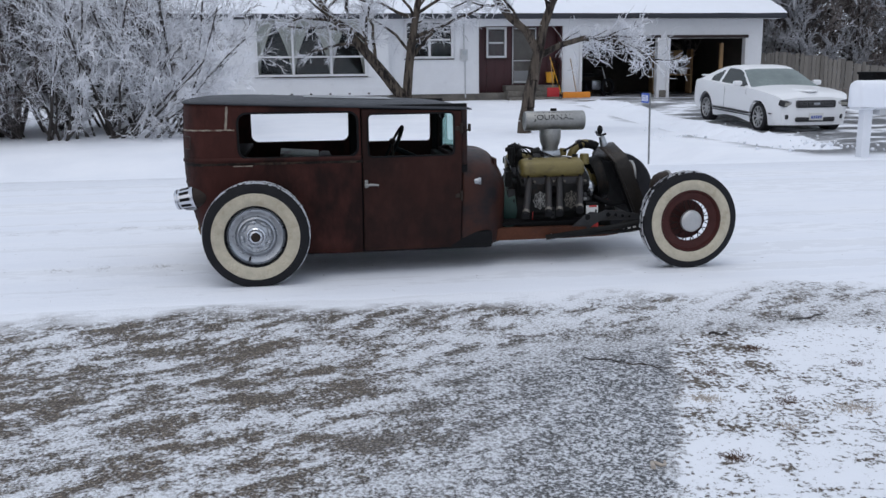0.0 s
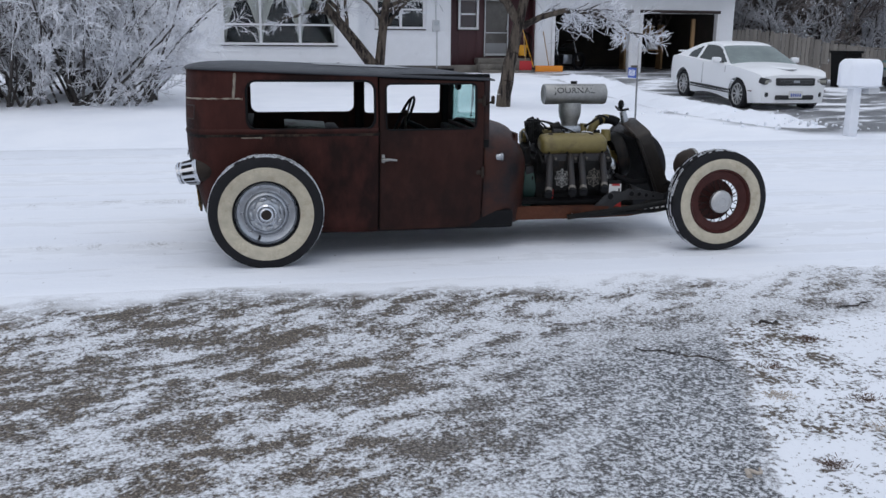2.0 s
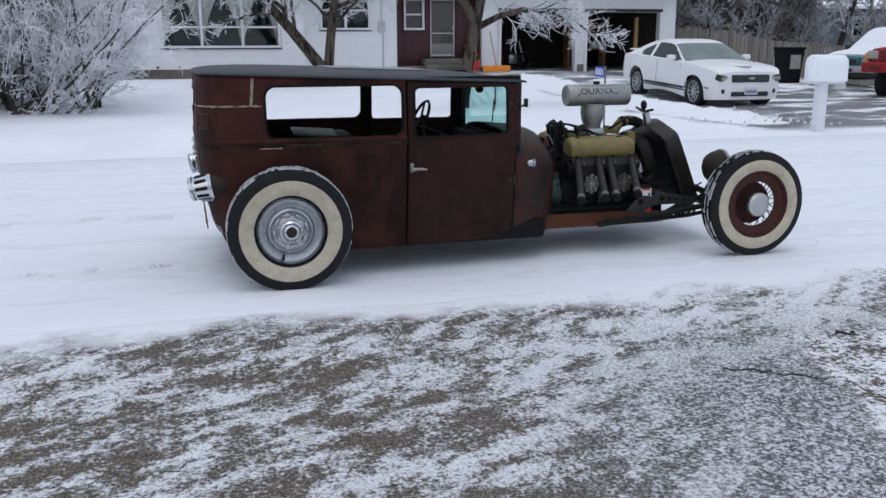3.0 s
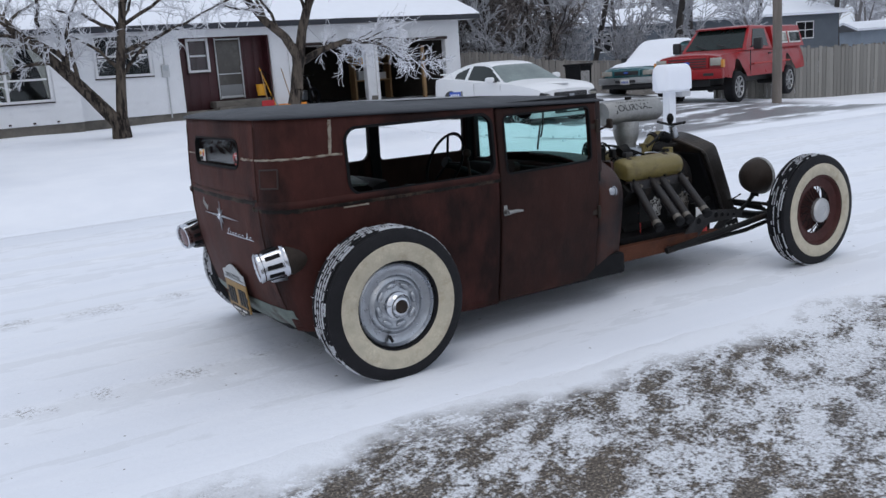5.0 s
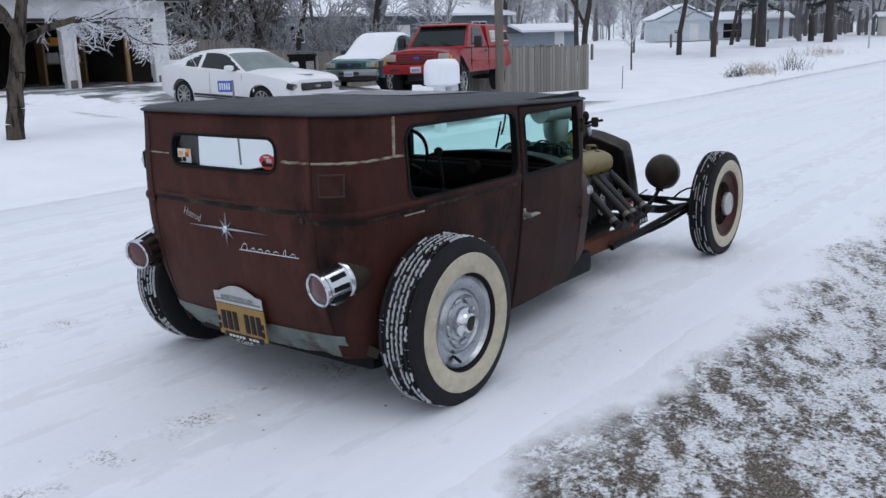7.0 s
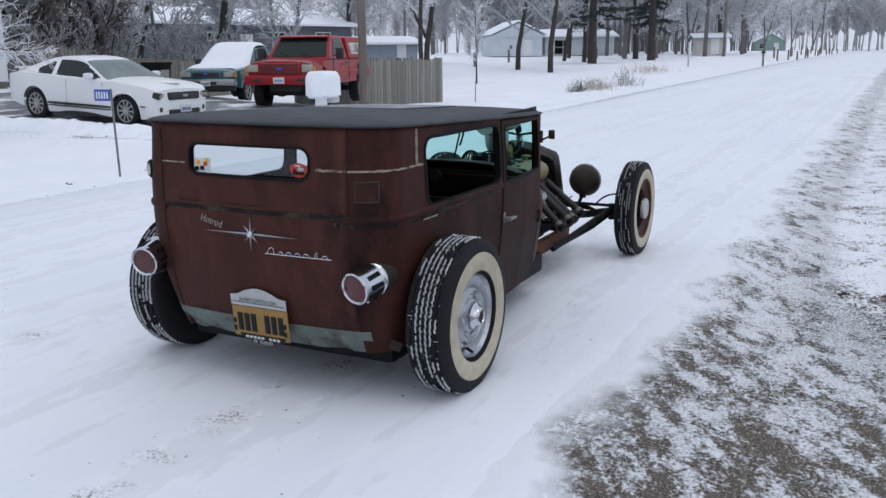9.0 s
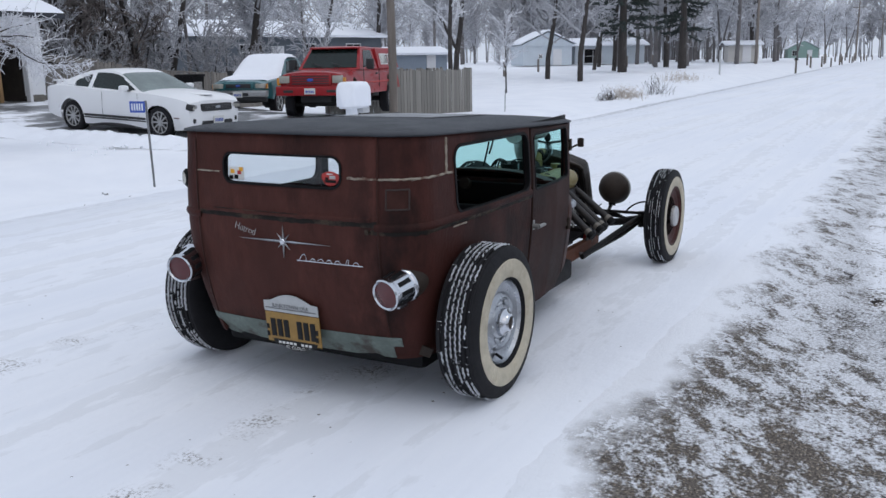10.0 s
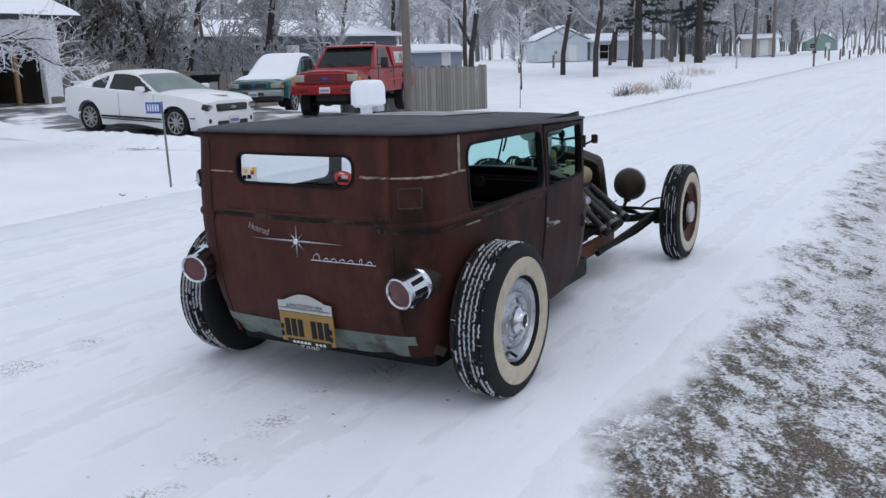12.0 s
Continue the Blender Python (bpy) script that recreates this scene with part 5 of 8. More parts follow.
# pale patches put frost and grazing sky sheen into the insert's colour
part("roof_insert", bm, mat("roof_insert_with_painted_sheen", (0.13, 0.135, 0.145), 0.35, 0, 0.3, 5, 0.3, 120, second=(0.36, 0.37, 0.39), mask=(0.48, 0.6)), rod_car, "glossy insert panel in the roof, frost and sheen painted pale")

# windshield frame, glass and fittings
wf = B()
for y in (-0.60, 0.60):
    box(wf, (1.478, y, 0.97), (0.04, 0.045, 0.40), 0.01)
box(wf, (1.478, 0, 1.158), (0.045, 1.2, 0.05), 0.01)
box(wf, (1.478, 0, 0.79), (0.045, 1.2, 0.03), 0.01)
part("windshield_frame", wf, COWL, rod_car)
part("windshield_glass", boxed((1.47, 0, 0.97), (0.004, 1.16, 0.35)), TEALGLASS, rod_car, smooth=0)
wp = B()
pipe(wp, bend((1.49, -0.12, 1.14), (1.5, -0.12, 1.05), (1.5, -0.08, 0.95)), 0.006, 6)
box(wp, (1.5, -0.06, 0.95), (0.008, 0.01, 0.16), 0.002, pose(0, 0, 0, 14, 0, 0))
part("wiper", wp, SMOKED, rod_car)
part("visor_mirror", ball(B(), (1.40, -0.05, 1.1), 0.05, (0.4, 1.5, 0.6)), SMOKED, rod_car)
mr = B()
rod(mr, (1.47, -0.62, 1.0), (1.5, -0.68, 1.03), 0.006)
box(mr, (1.5, -0.69, 1.04), (0.02, 0.04, 0.055), 0.01)
part("side_mirror", mr, BROWNSTEEL, rod_car)

# floor, inside, seats and wheel
part("floor_pan", boxed((0.8, 0, 0.235), (1.8, 0.9, 0.03)), SMOKED, rod_car)
# dark sheet added below the engine to cover bright snow in the gap
part("splash_panel", boxed((2.1, 0, 0.285), (0.72, 0.78, 0.02)), SMOKED, rod_car)
# two hidden blocks, added to keep light off the snow under the car
part("underbody", boxed((0.72, 0, 0.21), (1.95, 1.16, 0.13), 0.03), SMOKED, rod_car)
part("fuel_tank", boxed((-0.2, 0, 0.255), (0.3, 0.86, 0.12), 0.04), SMOKED, rod_car)
part("parcel_shelf", boxed((-0.25, 0, 0.855), (0.36, 1.0, 0.03), 0.01), SMOKED, rod_car)
part("firewall", boxed((1.74, 0, 0.48), (0.02, 0.88, 0.62), 0.02), COWL, rod_car)
part("dash_panel", boxed((1.42, 0, 0.72), (0.06, 1.18, 0.13), 0.02), SMOKED, rod_car)
for y in (0.33, -0.33):
    seat = part("front_seat", boxed((0.78, y, 0.44), (0.5, 0.46, 0.22), 0.06), SMOKED, rod_car, "black bucket seat")
    part("seat_back", boxed((0.52, y, 0.60), (0.14, 0.44, 0.40), 0.06, pose(0, 0, 0, 0, -12, 0)), SMOKED, seat)
part("rear_bench", boxed((0.0, 0, 0.48), (0.42, 1.0, 0.2), 0.06), SMOKED, rod_car)
part("speaker_grille", boxed((0.30, 0.30, 0.80), (0.3, 0.22, 0.015), 0.004, pose(0, 0, 0, 8, 4, 0)), PATINA, rod_car, "silver mesh speaker grille")
sw = part("steering_wheel", lathe(B(), [(0.185, -0.011), (0.196, 0), (0.185, 0.011), (0.174, 0)], 40, pose(1.05, 0.32, 0.83, 0, -64, 0), True), SMOKED, rod_car, "black steering wheel")
spk = B()
mm = pose(1.05, 0.32, 0.83, 0, -64, 0)
for a in (20, 160, 270):
    rod(spk, mm @ Vector((0, 0, -0.02)), mm @ Vector((0.18 * math.cos(radians(a)), 0.18 * math.sin(radians(a)), 0)), 0.008)
rod(spk, mm @ Vector((0, 0, 0.0)), mm @ Vector((0, 0, -0.03)), 0.035)
part("spokes", spk, SMOKED, sw)
part("column", rodded((1.06, 0.32, 0.82), (1.5, 0.32, 0.62), 0.022), SMOKED, sw)
shf = B()
pipe(shf, bend((1.05, -0.02, 0.25), (1.02, -0.02, 0.7), (1.02, 0.02, 0.88)), 0.009, 8)
ball(shf, (1.02, 0.02, 0.9), 0.026)
part("shift_lever", shf, BROWNSTEEL, rod_car)
part("gauge_pod", rod(B(), (1.38, 0.02, 0.77), (1.34, 0.02, 0.78), 0.035, 0.035, 20), BROWNSTEEL, rod_car, "chrome ringed gauge on the dash")


# ---- wheels ----
def wheel_frame(x, y, z, sgn):
    """Local z points outwards from the car."""
    return Matrix.Translation((x, y, z)) @ Euler((radians(90 * sgn), 0, 0)).to_matrix().to_4x4()


def tyre(parent, m, R, wid, rim, ww0, ww1, grooves, seed, fill=1.0):
    h = wid / 2
    prof = [(rim, h * 0.62), (rim + 0.012, h * 0.80), (ww0, h * 0.94), (ww0 + (ww1 - ww0) * 0.5, h * 1.0), (ww1, h * 0.985), (R * 0.93, h * 0.92), (R * 0.975, h * 0.82)]
    n = grooves * 2 + 1
    tread = []
    for i in range(n):
        y0 = h * 0.74 - (h * 1.48) * i / n
        y1 = h * 0.74 - (h * 1.48) * (i + 1) / n
        r = R - 0.006 * abs((y0 + y1) / (1.48 * h)) ** 2
        if i % 2 == 0:
            tread += [(r - 0.004, y0), (r, y0 - 0.003), (r, y1 + 0.003), (r - 0.004, y1)]
        else:
            tread += [(r - 0.011, y0), (r - 0.011, y1)]
    prof += tread + [(r_, -h_) for r_, h_ in reversed(prof)]
    t = part("tyre", lathe(B(), prof, 72, m, True), RUBBER, parent, "worn black tyre with snow in its tread")
    e = 0.0022
    f0, f1 = h * 0.94, h * 0.985
    w = part("whitewall", lathe(B(), [(ww0, h * 0.93), (ww0 + 0.004, f0 + e), (ww0 + (ww1 - ww0) * 0.5, h + e), (ww1 - 0.004, f1 + e), (ww1, h * 0.975)], 72, m), WHITEWALL, t, "wide cream whitewall")
    # snow packed in the zigzag grooves, in broken runs
    r2 = random.Random(seed)
    bm = B()
    for i in range(1, n, 2):
        yc = h * 0.74 - (h * 1.48) * (i + 0.5) / n
        hw = h * 0.74 / n
        k = 0
        while k < 300:
            run = r2.choice((3, 5, 8, 12, 16))
            if r2.random() < (0.78 if 1 < i < n - 2 else 0.6) * (0.4 + 0.6 * fill):
                rows = []
                for q in range(run + 1):
                    a = 2 * math.pi * (k + q) / 300
                    zig = hw * 0.28 * (1 if (k + q) % 4 < 2 else -1)
                    j1, j2 = r2.uniform(0.02, 0.34) * fill, r2.uniform(0.02, 0.34) * fill
                    if q in (0, run):
                        j1, j2 = 0.04, 0.04
                    rr = R + 0.0005 + r2.uniform(-0.001, 0.002)
                    rows.append([bm.verts.new(m @ Vector((math.cos(a) * r_, math.sin(a) * r_, yc + zig + y_))) for r_, y_ in ((rr - 0.012, hw * j1), (rr, hw * j1 * 0.8), (rr, -hw * j2 * 0.8), (rr - 0.012, -hw * j2))])
                for a_, b_ in zip(rows, rows[1:]):
                    for q in range(3):
                        bm.faces.new((a_[q], a_[q + 1], b_[q + 1], b_[q]))
            k += run + r2.choice((0, 1, 1, 2))
    # short cross cuts in the ribs and on the shoulders
    for k in range(110):
        for y0, ln in ((0.60, 0.2), (-0.60, 0.2), (0.0, 0.1), (0.3, 0.09), (-0.3, 0.09)):
            if r2.random() < (0.12 if abs(y0) > 0.5 else 0.5) * fill ** 2:
                a = 2 * math.pi * (k + r2.uniform(-0.2, 0.2)) / 110
                yc, dy, da = (y0 + r2.uniform(-0.05, 0.05)) * h, ln * h * r2.uniform(0.3, 0.6), r2.uniform(0.002, 0.005)
                rr = R + (0.0012 if abs(y0) < 0.5 else -0.0005)
                bm.faces.new([bm.verts.new(m @ Vector((math.cos(a + p * da) * rr, math.sin(a + p * da) * rr, yc + q_ * dy))) for p, q_ in ((-1, -0.9), (0.4, -1), (1.2, 0.9), (-0.2, 1))])
    for _ in range(int(150 * fill ** 2)):
        a, yc = r2.uniform(0, 2 * math.pi), r2.uniform(-0.72, 0.72) * h
        da, dy = r2.uniform(0.003, 0.009), r2.uniform(0.001, 0.0025)
        rr = R + 0.0012
        bm.faces.new([bm.verts.new(m @ Vector((math.cos(a + p * da) * rr, math.sin(a + p * da) * rr, yc + q_ * dy))) for p, q_ in ((-1, -0.4), (0.3, -1), (1, 0.5), (-0.2, 1))])
    tagged(part("tread_snow", bm, SNOWY_TREAD, t, "", 0), "white snow packed into the tread grooves", kind="stuff")
    return t


def rear_wheel(sgn):
    m = wheel_frame(0, -0.79 if sgn > 0 else 0.83, 0.347, sgn)
    w = part("rear_wheel", lathe(B(), [(0.206, 0.075), (0.206, 0.02), (0.19, 0.02), (0.19, 0.07)], 56, m, True), IRON, rod_car, "chrome steel rear wheel with wide whitewall tyre")
    tyre(w, m, 0.363, 0.206, 0.196, 0.21, 0.298, 6, 3 + sgn)
    part("rim", lathe(B(), [(0.198, 0.062), (0.2, 0.078), (0.192, 0.083), (0.182, 0.066), (0.16, 0.056), (0.14, 0.058), (0.128, 0.072), (0.118, 0.076), (0.11, 0.066), (0.085, 0.062), (0.066, 0.072), (0.0, 0.072)], 56, m), DULLCHROME, w, "dished chrome rim")
    dim = B()
    for k in range(8):
        a = 2 * math.pi * k / 8 + 0.2
        bmesh.ops.create_uvsphere(dim, u_segments=12, v_segments=8, radius=0.024, matrix=m @ Matrix.Translation((0.094 * math.cos(a), 0.094 * math.sin(a), 0.066)) @ Matrix.Rotation(a, 4, "Z") @ Matrix.Diagonal((0.55, 1.2, 0.5, 1)))
    part("rim_dimple", dim, DULLCHROME, w)
    cap = part("hub_cap", lathe(B(), [(0.066, 0.07), (0.062, 0.086), (0.05, 0.094), (0.042, 0.112), (0.032, 0.118), (0.03, 0.112)], 40, m), CHROME, w, "chrome hub cap")
    part("cap_badge", lathe(B(), [(0.03, 0.112), (0.018, 0.115), (0, 0.116)], 28, m), BROWNSTEEL, cap)
    vs_ = B()
    rod(vs_, m @ Vector((-0.045 * sgn, -0.145, 0.06)), m @ Vector((-0.05 * sgn, -0.16, 0.095)), 0.007)
    part("valve_stem", vs_, RUBBER, w)
    return w


def front_wheel(sgn):
    m = wheel_frame(3.1, -0.80 if sgn > 0 else 0.83, 0.345, sgn)
    w = part("front_wheel", lathe(B(), [(0.222, 0.06), (0.228, 0.068), (0.216, 0.07), (0.205, 0.05), (0.172, 0.044), (0.160, 0.036), (0.150, 0.036), (0.150, 0.026), (0.17, 0.03), (0.2, 0.03), (0.216, 0.0), (0.222, 0.0)], 56, m, True), WHEELRED, rod_car, "dark red wire front wheel with narrow whitewall tyre")
    tyre(w, m, 0.357, 0.152, 0.218, 0.226, 0.3, 6, 9 + sgn, 0.5)
    sp = B()
    for k in range(30):
        a = 2 * math.pi * k / 30
        b = a + (0.28 if k % 2 else -0.28)
        rod(sp, m @ Vector((0.152 * math.cos(a), 0.152 * math.sin(a), 0.03)), m @ Vector((0.07 * math.cos(b), 0.07 * math.sin(b), 0.07 if k % 2 else 0.03)), 0.0034, None, 6)
    part("wire_spokes", sp, WHEELDARK, w, "dark wire spokes")
    cap = part("hub_cap", lathe(B(), [(0.08, 0.062), (0.078, 0.082), (0.071, 0.09), (0.058, 0.094), (0.058, 0.091), (0.03, 0.094), (0.028, 0.091), (0, 0.093)], 40, m), mat("brushed_aluminium_cap", (0.5, 0.5, 0.5), 0.38, 0.9, 0.12, 30) if sgn > 0 else DULLCHROME, w, "pale round hub cap")
    part("brake_drum", lathe(B(), [(0.0, -0.02), (0.142, -0.02), (0.147, -0.04), (0.147, -0.10), (0.12, -0.11), (0.0, -0.11)], 40, m), WHEELRED, w, "dark red brake drum")
    return w


for sgn in (1, -1):
    rear_wheel(sgn)
    front_wheel(sgn)
part("rear_axle", rodded((0, -0.7, 0.347), (0, 0.7, 0.347), 0.04), IRON, rod_car)


# ---- parked vehicles, x forward, origin on the ground under the front axle ----
CARWHITE = mat("white_car_paint", (0.78, 0.79, 0.805), 0.4, 0, 0.012, 1, coat=0.25, spec=0.4)
CARRED = mat("red_truck_paint", (0.30, 0.010, 0.014), 0.32, 0, 0.12, 2, coat=0.15, spec=0.35, second=(0.24, 0.012, 0.014), mask=(0.55, 0.75))
CARTEAL = mat("teal_truck_paint", (0.02, 0.12, 0.135), 0.32, 0, 0.12, 2, coat=0.5)
LAMPGLASS = mat("headlamp_glass", (0.42, 0.41, 0.36), 0.15, 0.2, 0.15, 20, coat=0.6)
AMBER = mat("amber_lens", (0.62, 0.26, 0.04), 0.25, 0, 0.1, 20)
ALLOY = mat("silver_alloy", (0.42, 0.42, 0.42), 0.32, 0.8, 0.15, 10)
WINDARK = mat("dark_car_window", (0.012, 0.02, 0.019), 0.06, 0, 0.45, 1.2, spec=0.3)
# pale base colour stands in for the sky reflected in the windshield
WINDPALE = mat("windshield_with_painted_reflection", (0.15, 0.19, 0.185), 0.12, 0, 0.3, 2.5, spec=0.5)
PLASTIC = mat("black_bumper_plastic", (0.022, 0.022, 0.024), 0.6, 0, 0.2, 8)


def table(t):
    return lambda x: lerp_table(sorted(t), x)


def car_body(root, x0, x1, w, zb, top, arches, material, crown=0.05, split=0.62, name="body"):
    """Sides with wheel arches, a crowned top sheet and closed ends, joined into one body shell."""
    zref = 1.0
    bm = B()
    ys = lambda x, z: w(x) * (1 - 0.07 * ((z - 0.62) / 0.5) ** 2)

    def zz(x, z):
        return zb(x) + (z - 0.0) / split * (split - zb(x)) if z < split else split + (z - split) / (zref - split) * (top(x) - split)
    holes = []
    for ax, az, ar in arches:
        holes.append((ax - ar, ax + ar, -ar * 1.2, az + ar, ar * 0.98))
    vv, ff = [], []
    for sgn in (1, -1):
        def place(x, z, sgn=sgn):
            q = zb(x) if z < zb(x) else z
            if z > split:
                q = zz(x, z)
            return (x, sgn * ys(x, q), q)
        a, b = holed(x0, x1, 0.0, zref, 0.045, place, holes)
        if sgn < 0:
            b = [f[::-1] for f in b]
        o = len(vv)
        vv += a
        ff += [tuple(i + o for i in f) for f in b]
    n = 40
    o = len(vv)
    for i in range(n + 1):
        x = x0 + (x1 - x0) * i / n
        for j in range(13):
            t = j / 12 * 2 - 1
            vv.append((x, t * ys(x, top(x)), top(x) + crown * (1 - abs(t) ** 2.5)))
    ff += [(o + i * 13 + j, o + (i + 1) * 13 + j, o + (i + 1) * 13 + j + 1, o + i * 13 + j + 1) for i in range(n) for j in range(12)]
    for x in (x0, x1):
        o = len(vv)
        for i in range(9):
            z = zb(x) + (top(x) - zb(x)) * i / 8
            for j in range(13):
                t = j / 12 * 2 - 1
                bulge = (0.1 if x == x1 else -0.06) * (1 - t * t) * (1 - ((i - 3) / 6) ** 2)
                vv.append((x + bulge, t * ys(x, z), z + (crown * (1 - abs(t) ** 2.5) if i == 8 else 0)))
        ff += [(o + i * 13 + j, o + (i + 1) * 13 + j, o + (i + 1) * 13 + j + 1, o + i * 13 + j + 1) for i in range(8) for j in range(12)]
    return part_data(name, vv, ff, material, root, "", 40)


def face_panel(bm, quad, u0, u1, v0, v1, out):
    """A thin panel on a four-cornered face, between fractions u0..u1 along and v0..v1 up."""
    a, b, c, d = (Vector(p) for p in quad)
    q = lambda s, t: a * (1 - s) * (1 - t) + b * s * (1 - t) + c * s * t + d * (1 - s) * t
    n = (b - a).cross(d - a).normalized()
    pts = [q(u0, v0), q(u1, v0), q(u1, v1), q(u0, v1)]
    return slab(bm, [p + n * 0.001 for p in pts], n * out)


def greenhouse(root, base, roof, material, side_glass, wind=(0.06, 0.94, 0.08, 0.92), rear=(0.08, 0.92, 0.1, 0.9), crown=0.05):
    """Cabin from base to roof outlines: (x_back, x_front, half_width, z)."""
    xb, xf, wb, zb = base
    rb, rf, wr, zr = roof
    P = dict(fl=(xf, wb, zb), fr=(xf, -wb, zb), bl=(xb, wb, zb), br=(xb, -wb, zb), Fl=(rf, wr, zr), Fr=(rf, -wr, zr), Bl=(rb, wr, zr), Br=(rb, -wr, zr))
    bm = B()
    secs = [[P["br"], P["fr"], P["fl"], P["bl"]]]
    for t in (0.5, 1.0):
        secs.append([tuple(Vector(P[a]).lerp(Vector(P[b]), t)) for a, b in (("br", "Br"), ("fr", "Fr"), ("fl", "Fl"), ("bl", "Bl"))])
    cx, cy = (rb + rf) / 2, 0
    for k, dz in ((0.9, 0.55), (0.6, 0.9), (0.2, 1.0)):
        secs.append([(cx + (p[0] - cx) * k, p[1] * k, zr + crown * dz) for p in secs[2]])
    loft(bm, secs, True)
    body = part("cabin", bm, material, root, "", 50)
    g = B()
    face_panel(g, (P["fr"], P["fl"], P["Fl"], P["Fr"]), *wind, 0.012)
    part("windshield", g, WINDARK, body, smooth=0)
    g = B()
    face_panel(g, (P["bl"], P["br"], P["Br"], P["Bl"]), *rear, 0.012)
    part("back_window", g, WINDARK, body, smooth=0)
    for sgn, quad in ((-1, (P["br"], P["fr"], P["Fr"], P["Br"])), (1, (P["fl"], P["bl"], P["Bl"], P["Fl"]))):
        for u0, u1, v0, v1 in side_glass:
            g = B()
            if sgn > 0:
                u0, u1 = 1 - u1, 1 - u0
            face_panel(g, quad, u0, u1, v0, v1, 0.012)
            part("side_window", g, WINDARK, body, smooth=0)
    return body


def car_wheel(root, x, y, r, wid, spokes, sgn):
    m = Matrix.Translation((x, y, r)) @ Euler((radians(-90 * sgn), 0, 0)).to_matrix().to_4x4()
    h = wid / 2
    w = part("wheel", lathe(B(), [(r * 0.68, h * 0.8), (r * 0.72, h), (r * 0.93, h), (r, h * 0.75), (r, -h * 0.75), (r * 0.93, -h), (r * 0.68, -h * 0.8)], 40, m, True), RUBBER, root)
    part("rim", lathe(B(), [(r * 0.70, h * 0.96), (r * 0.66, h * 0.96), (r * 0.62, h * 0.5), (0, h * 0.4)], 32, m), PLASTIC, w)
    sp = B()
    for k in range(spokes):
        a = 2 * math.pi * k / spokes
        bmesh.ops.create_cube(sp, size=1, matrix=m @ Matrix.Rotation(a, 4, "Z") @ Matrix.Translation((r * 0.36, 0, h * 0.78)) @ Matrix.Diagonal((r * 0.6, r * 0.1, 0.02, 1)))
    lathe(sp, [(r * 0.14, h * 0.7), (r * 0.13, h * 0.9), (0, h * 0.92)], 20, m)
    lathe(sp, [(r * 0.69, h * 0.97), (r * 0.64, h * 0.97), (r * 0.62, h * 0.8)], 32, m)
    part("spokes", sp, ALLOY, w)
    return w


def plate_bars(root, c, s, blank=LABELWHITE, face=1):
    p = part("licence_plate", boxed(c, s, 0.002), blank, root)
    for k in range(5):
        part("bar", boxed((c[0] + 0.011 * face, c[1] - s[1] * 0.32 + s[1] * 0.16 * k, c[2] - 0.01), (0.004, s[1] * 0.09, s[2] * 0.4)), SIGNBLUE, p)


def cabin(root, material, roof, belt, w_belt, w_roof, x0, x1, glass_):
    """A rounded cabin over x0..x1; glass_ names panes by test(x, side, z, top)."""
    step = 0.03
    nx = int((x1 - x0) / step)
    zt = max(roof(x0 + (x1 - x0) * i / nx) for i in range(nx + 1))
    rows = []
    for i in range(nx + 1):
        x = x0 + (x1 - x0) * i / nx
        zr = roof(x)
        zb_ = belt(x)
        side = lambda z: w_belt - (w_belt - w_roof) * (z - zb_) / max(0.05, zt - zb_)
        row = []
        for j in range(25):
            t = j / 24
            if t < 0.45:
                z = zb_ + (zr - zb_) * 0.93 * (t / 0.45)
                y = side(z) - 0.0
            else:
                f = (t - 0.45) / 0.55
                a = f * math.pi / 2
                y = side(zb_ + (zr - zb_) * 0.93) * math.cos(a) ** 0.55
                z = zb_ + (zr - zb_) * 0.93 + ((zr - zb_) * 0.07 + 0.03 * (zr - zb_) / 0.45) * math.sin(a) ** 0.8
            row.append((x, y, z, t))
        rows.append(row)
    shells = {}
    for sgn in (1, -1):
        for i in range(nx):
            for j in range(24):
                q = [rows[i][j], rows[i + 1][j], rows[i + 1][j + 1], rows[i][j + 1]]
                cx, cz, ct = (sum(p[k] for p in q) / 4 for k in (0, 2, 3))
                key = None
                for name, test in glass_.items():
                    if test(cx, cz, ct):
                        key = name if ct > 0.45 else (name, sgn)
                v, f = shells.setdefault(key, ([], []))
                o = len(v)
                v += [(p[0], sgn * p[1], p[2]) for p in q]
                f.append((o, o + 1, o + 2, o + 3) if sgn < 0 else (o + 3, o + 2, o + 1, o))
    body = None
    for key in sorted(shells, key=str):
        if key is None:
            v, f = shells[key]
            body = part_data("cabin", v, f, material, root)
    for key, (v, f) in sorted(shells.items(), key=str):
        if key is not None:
            name = key if isinstance(key, str) else key[0]
            part_data(name, v, f, WINDPALE if name == "windshield" else WINDARK, body)
    for ob in [body, *body.children]:
        bm = bmesh.new()
        bm.from_mesh(ob.data)
        bmesh.ops.remove_doubles(bm, verts=bm.verts, dist=0.0008)
        bm.to_mesh(ob.data)
        bm.free()
        finish(ob.data, 40)
    return body


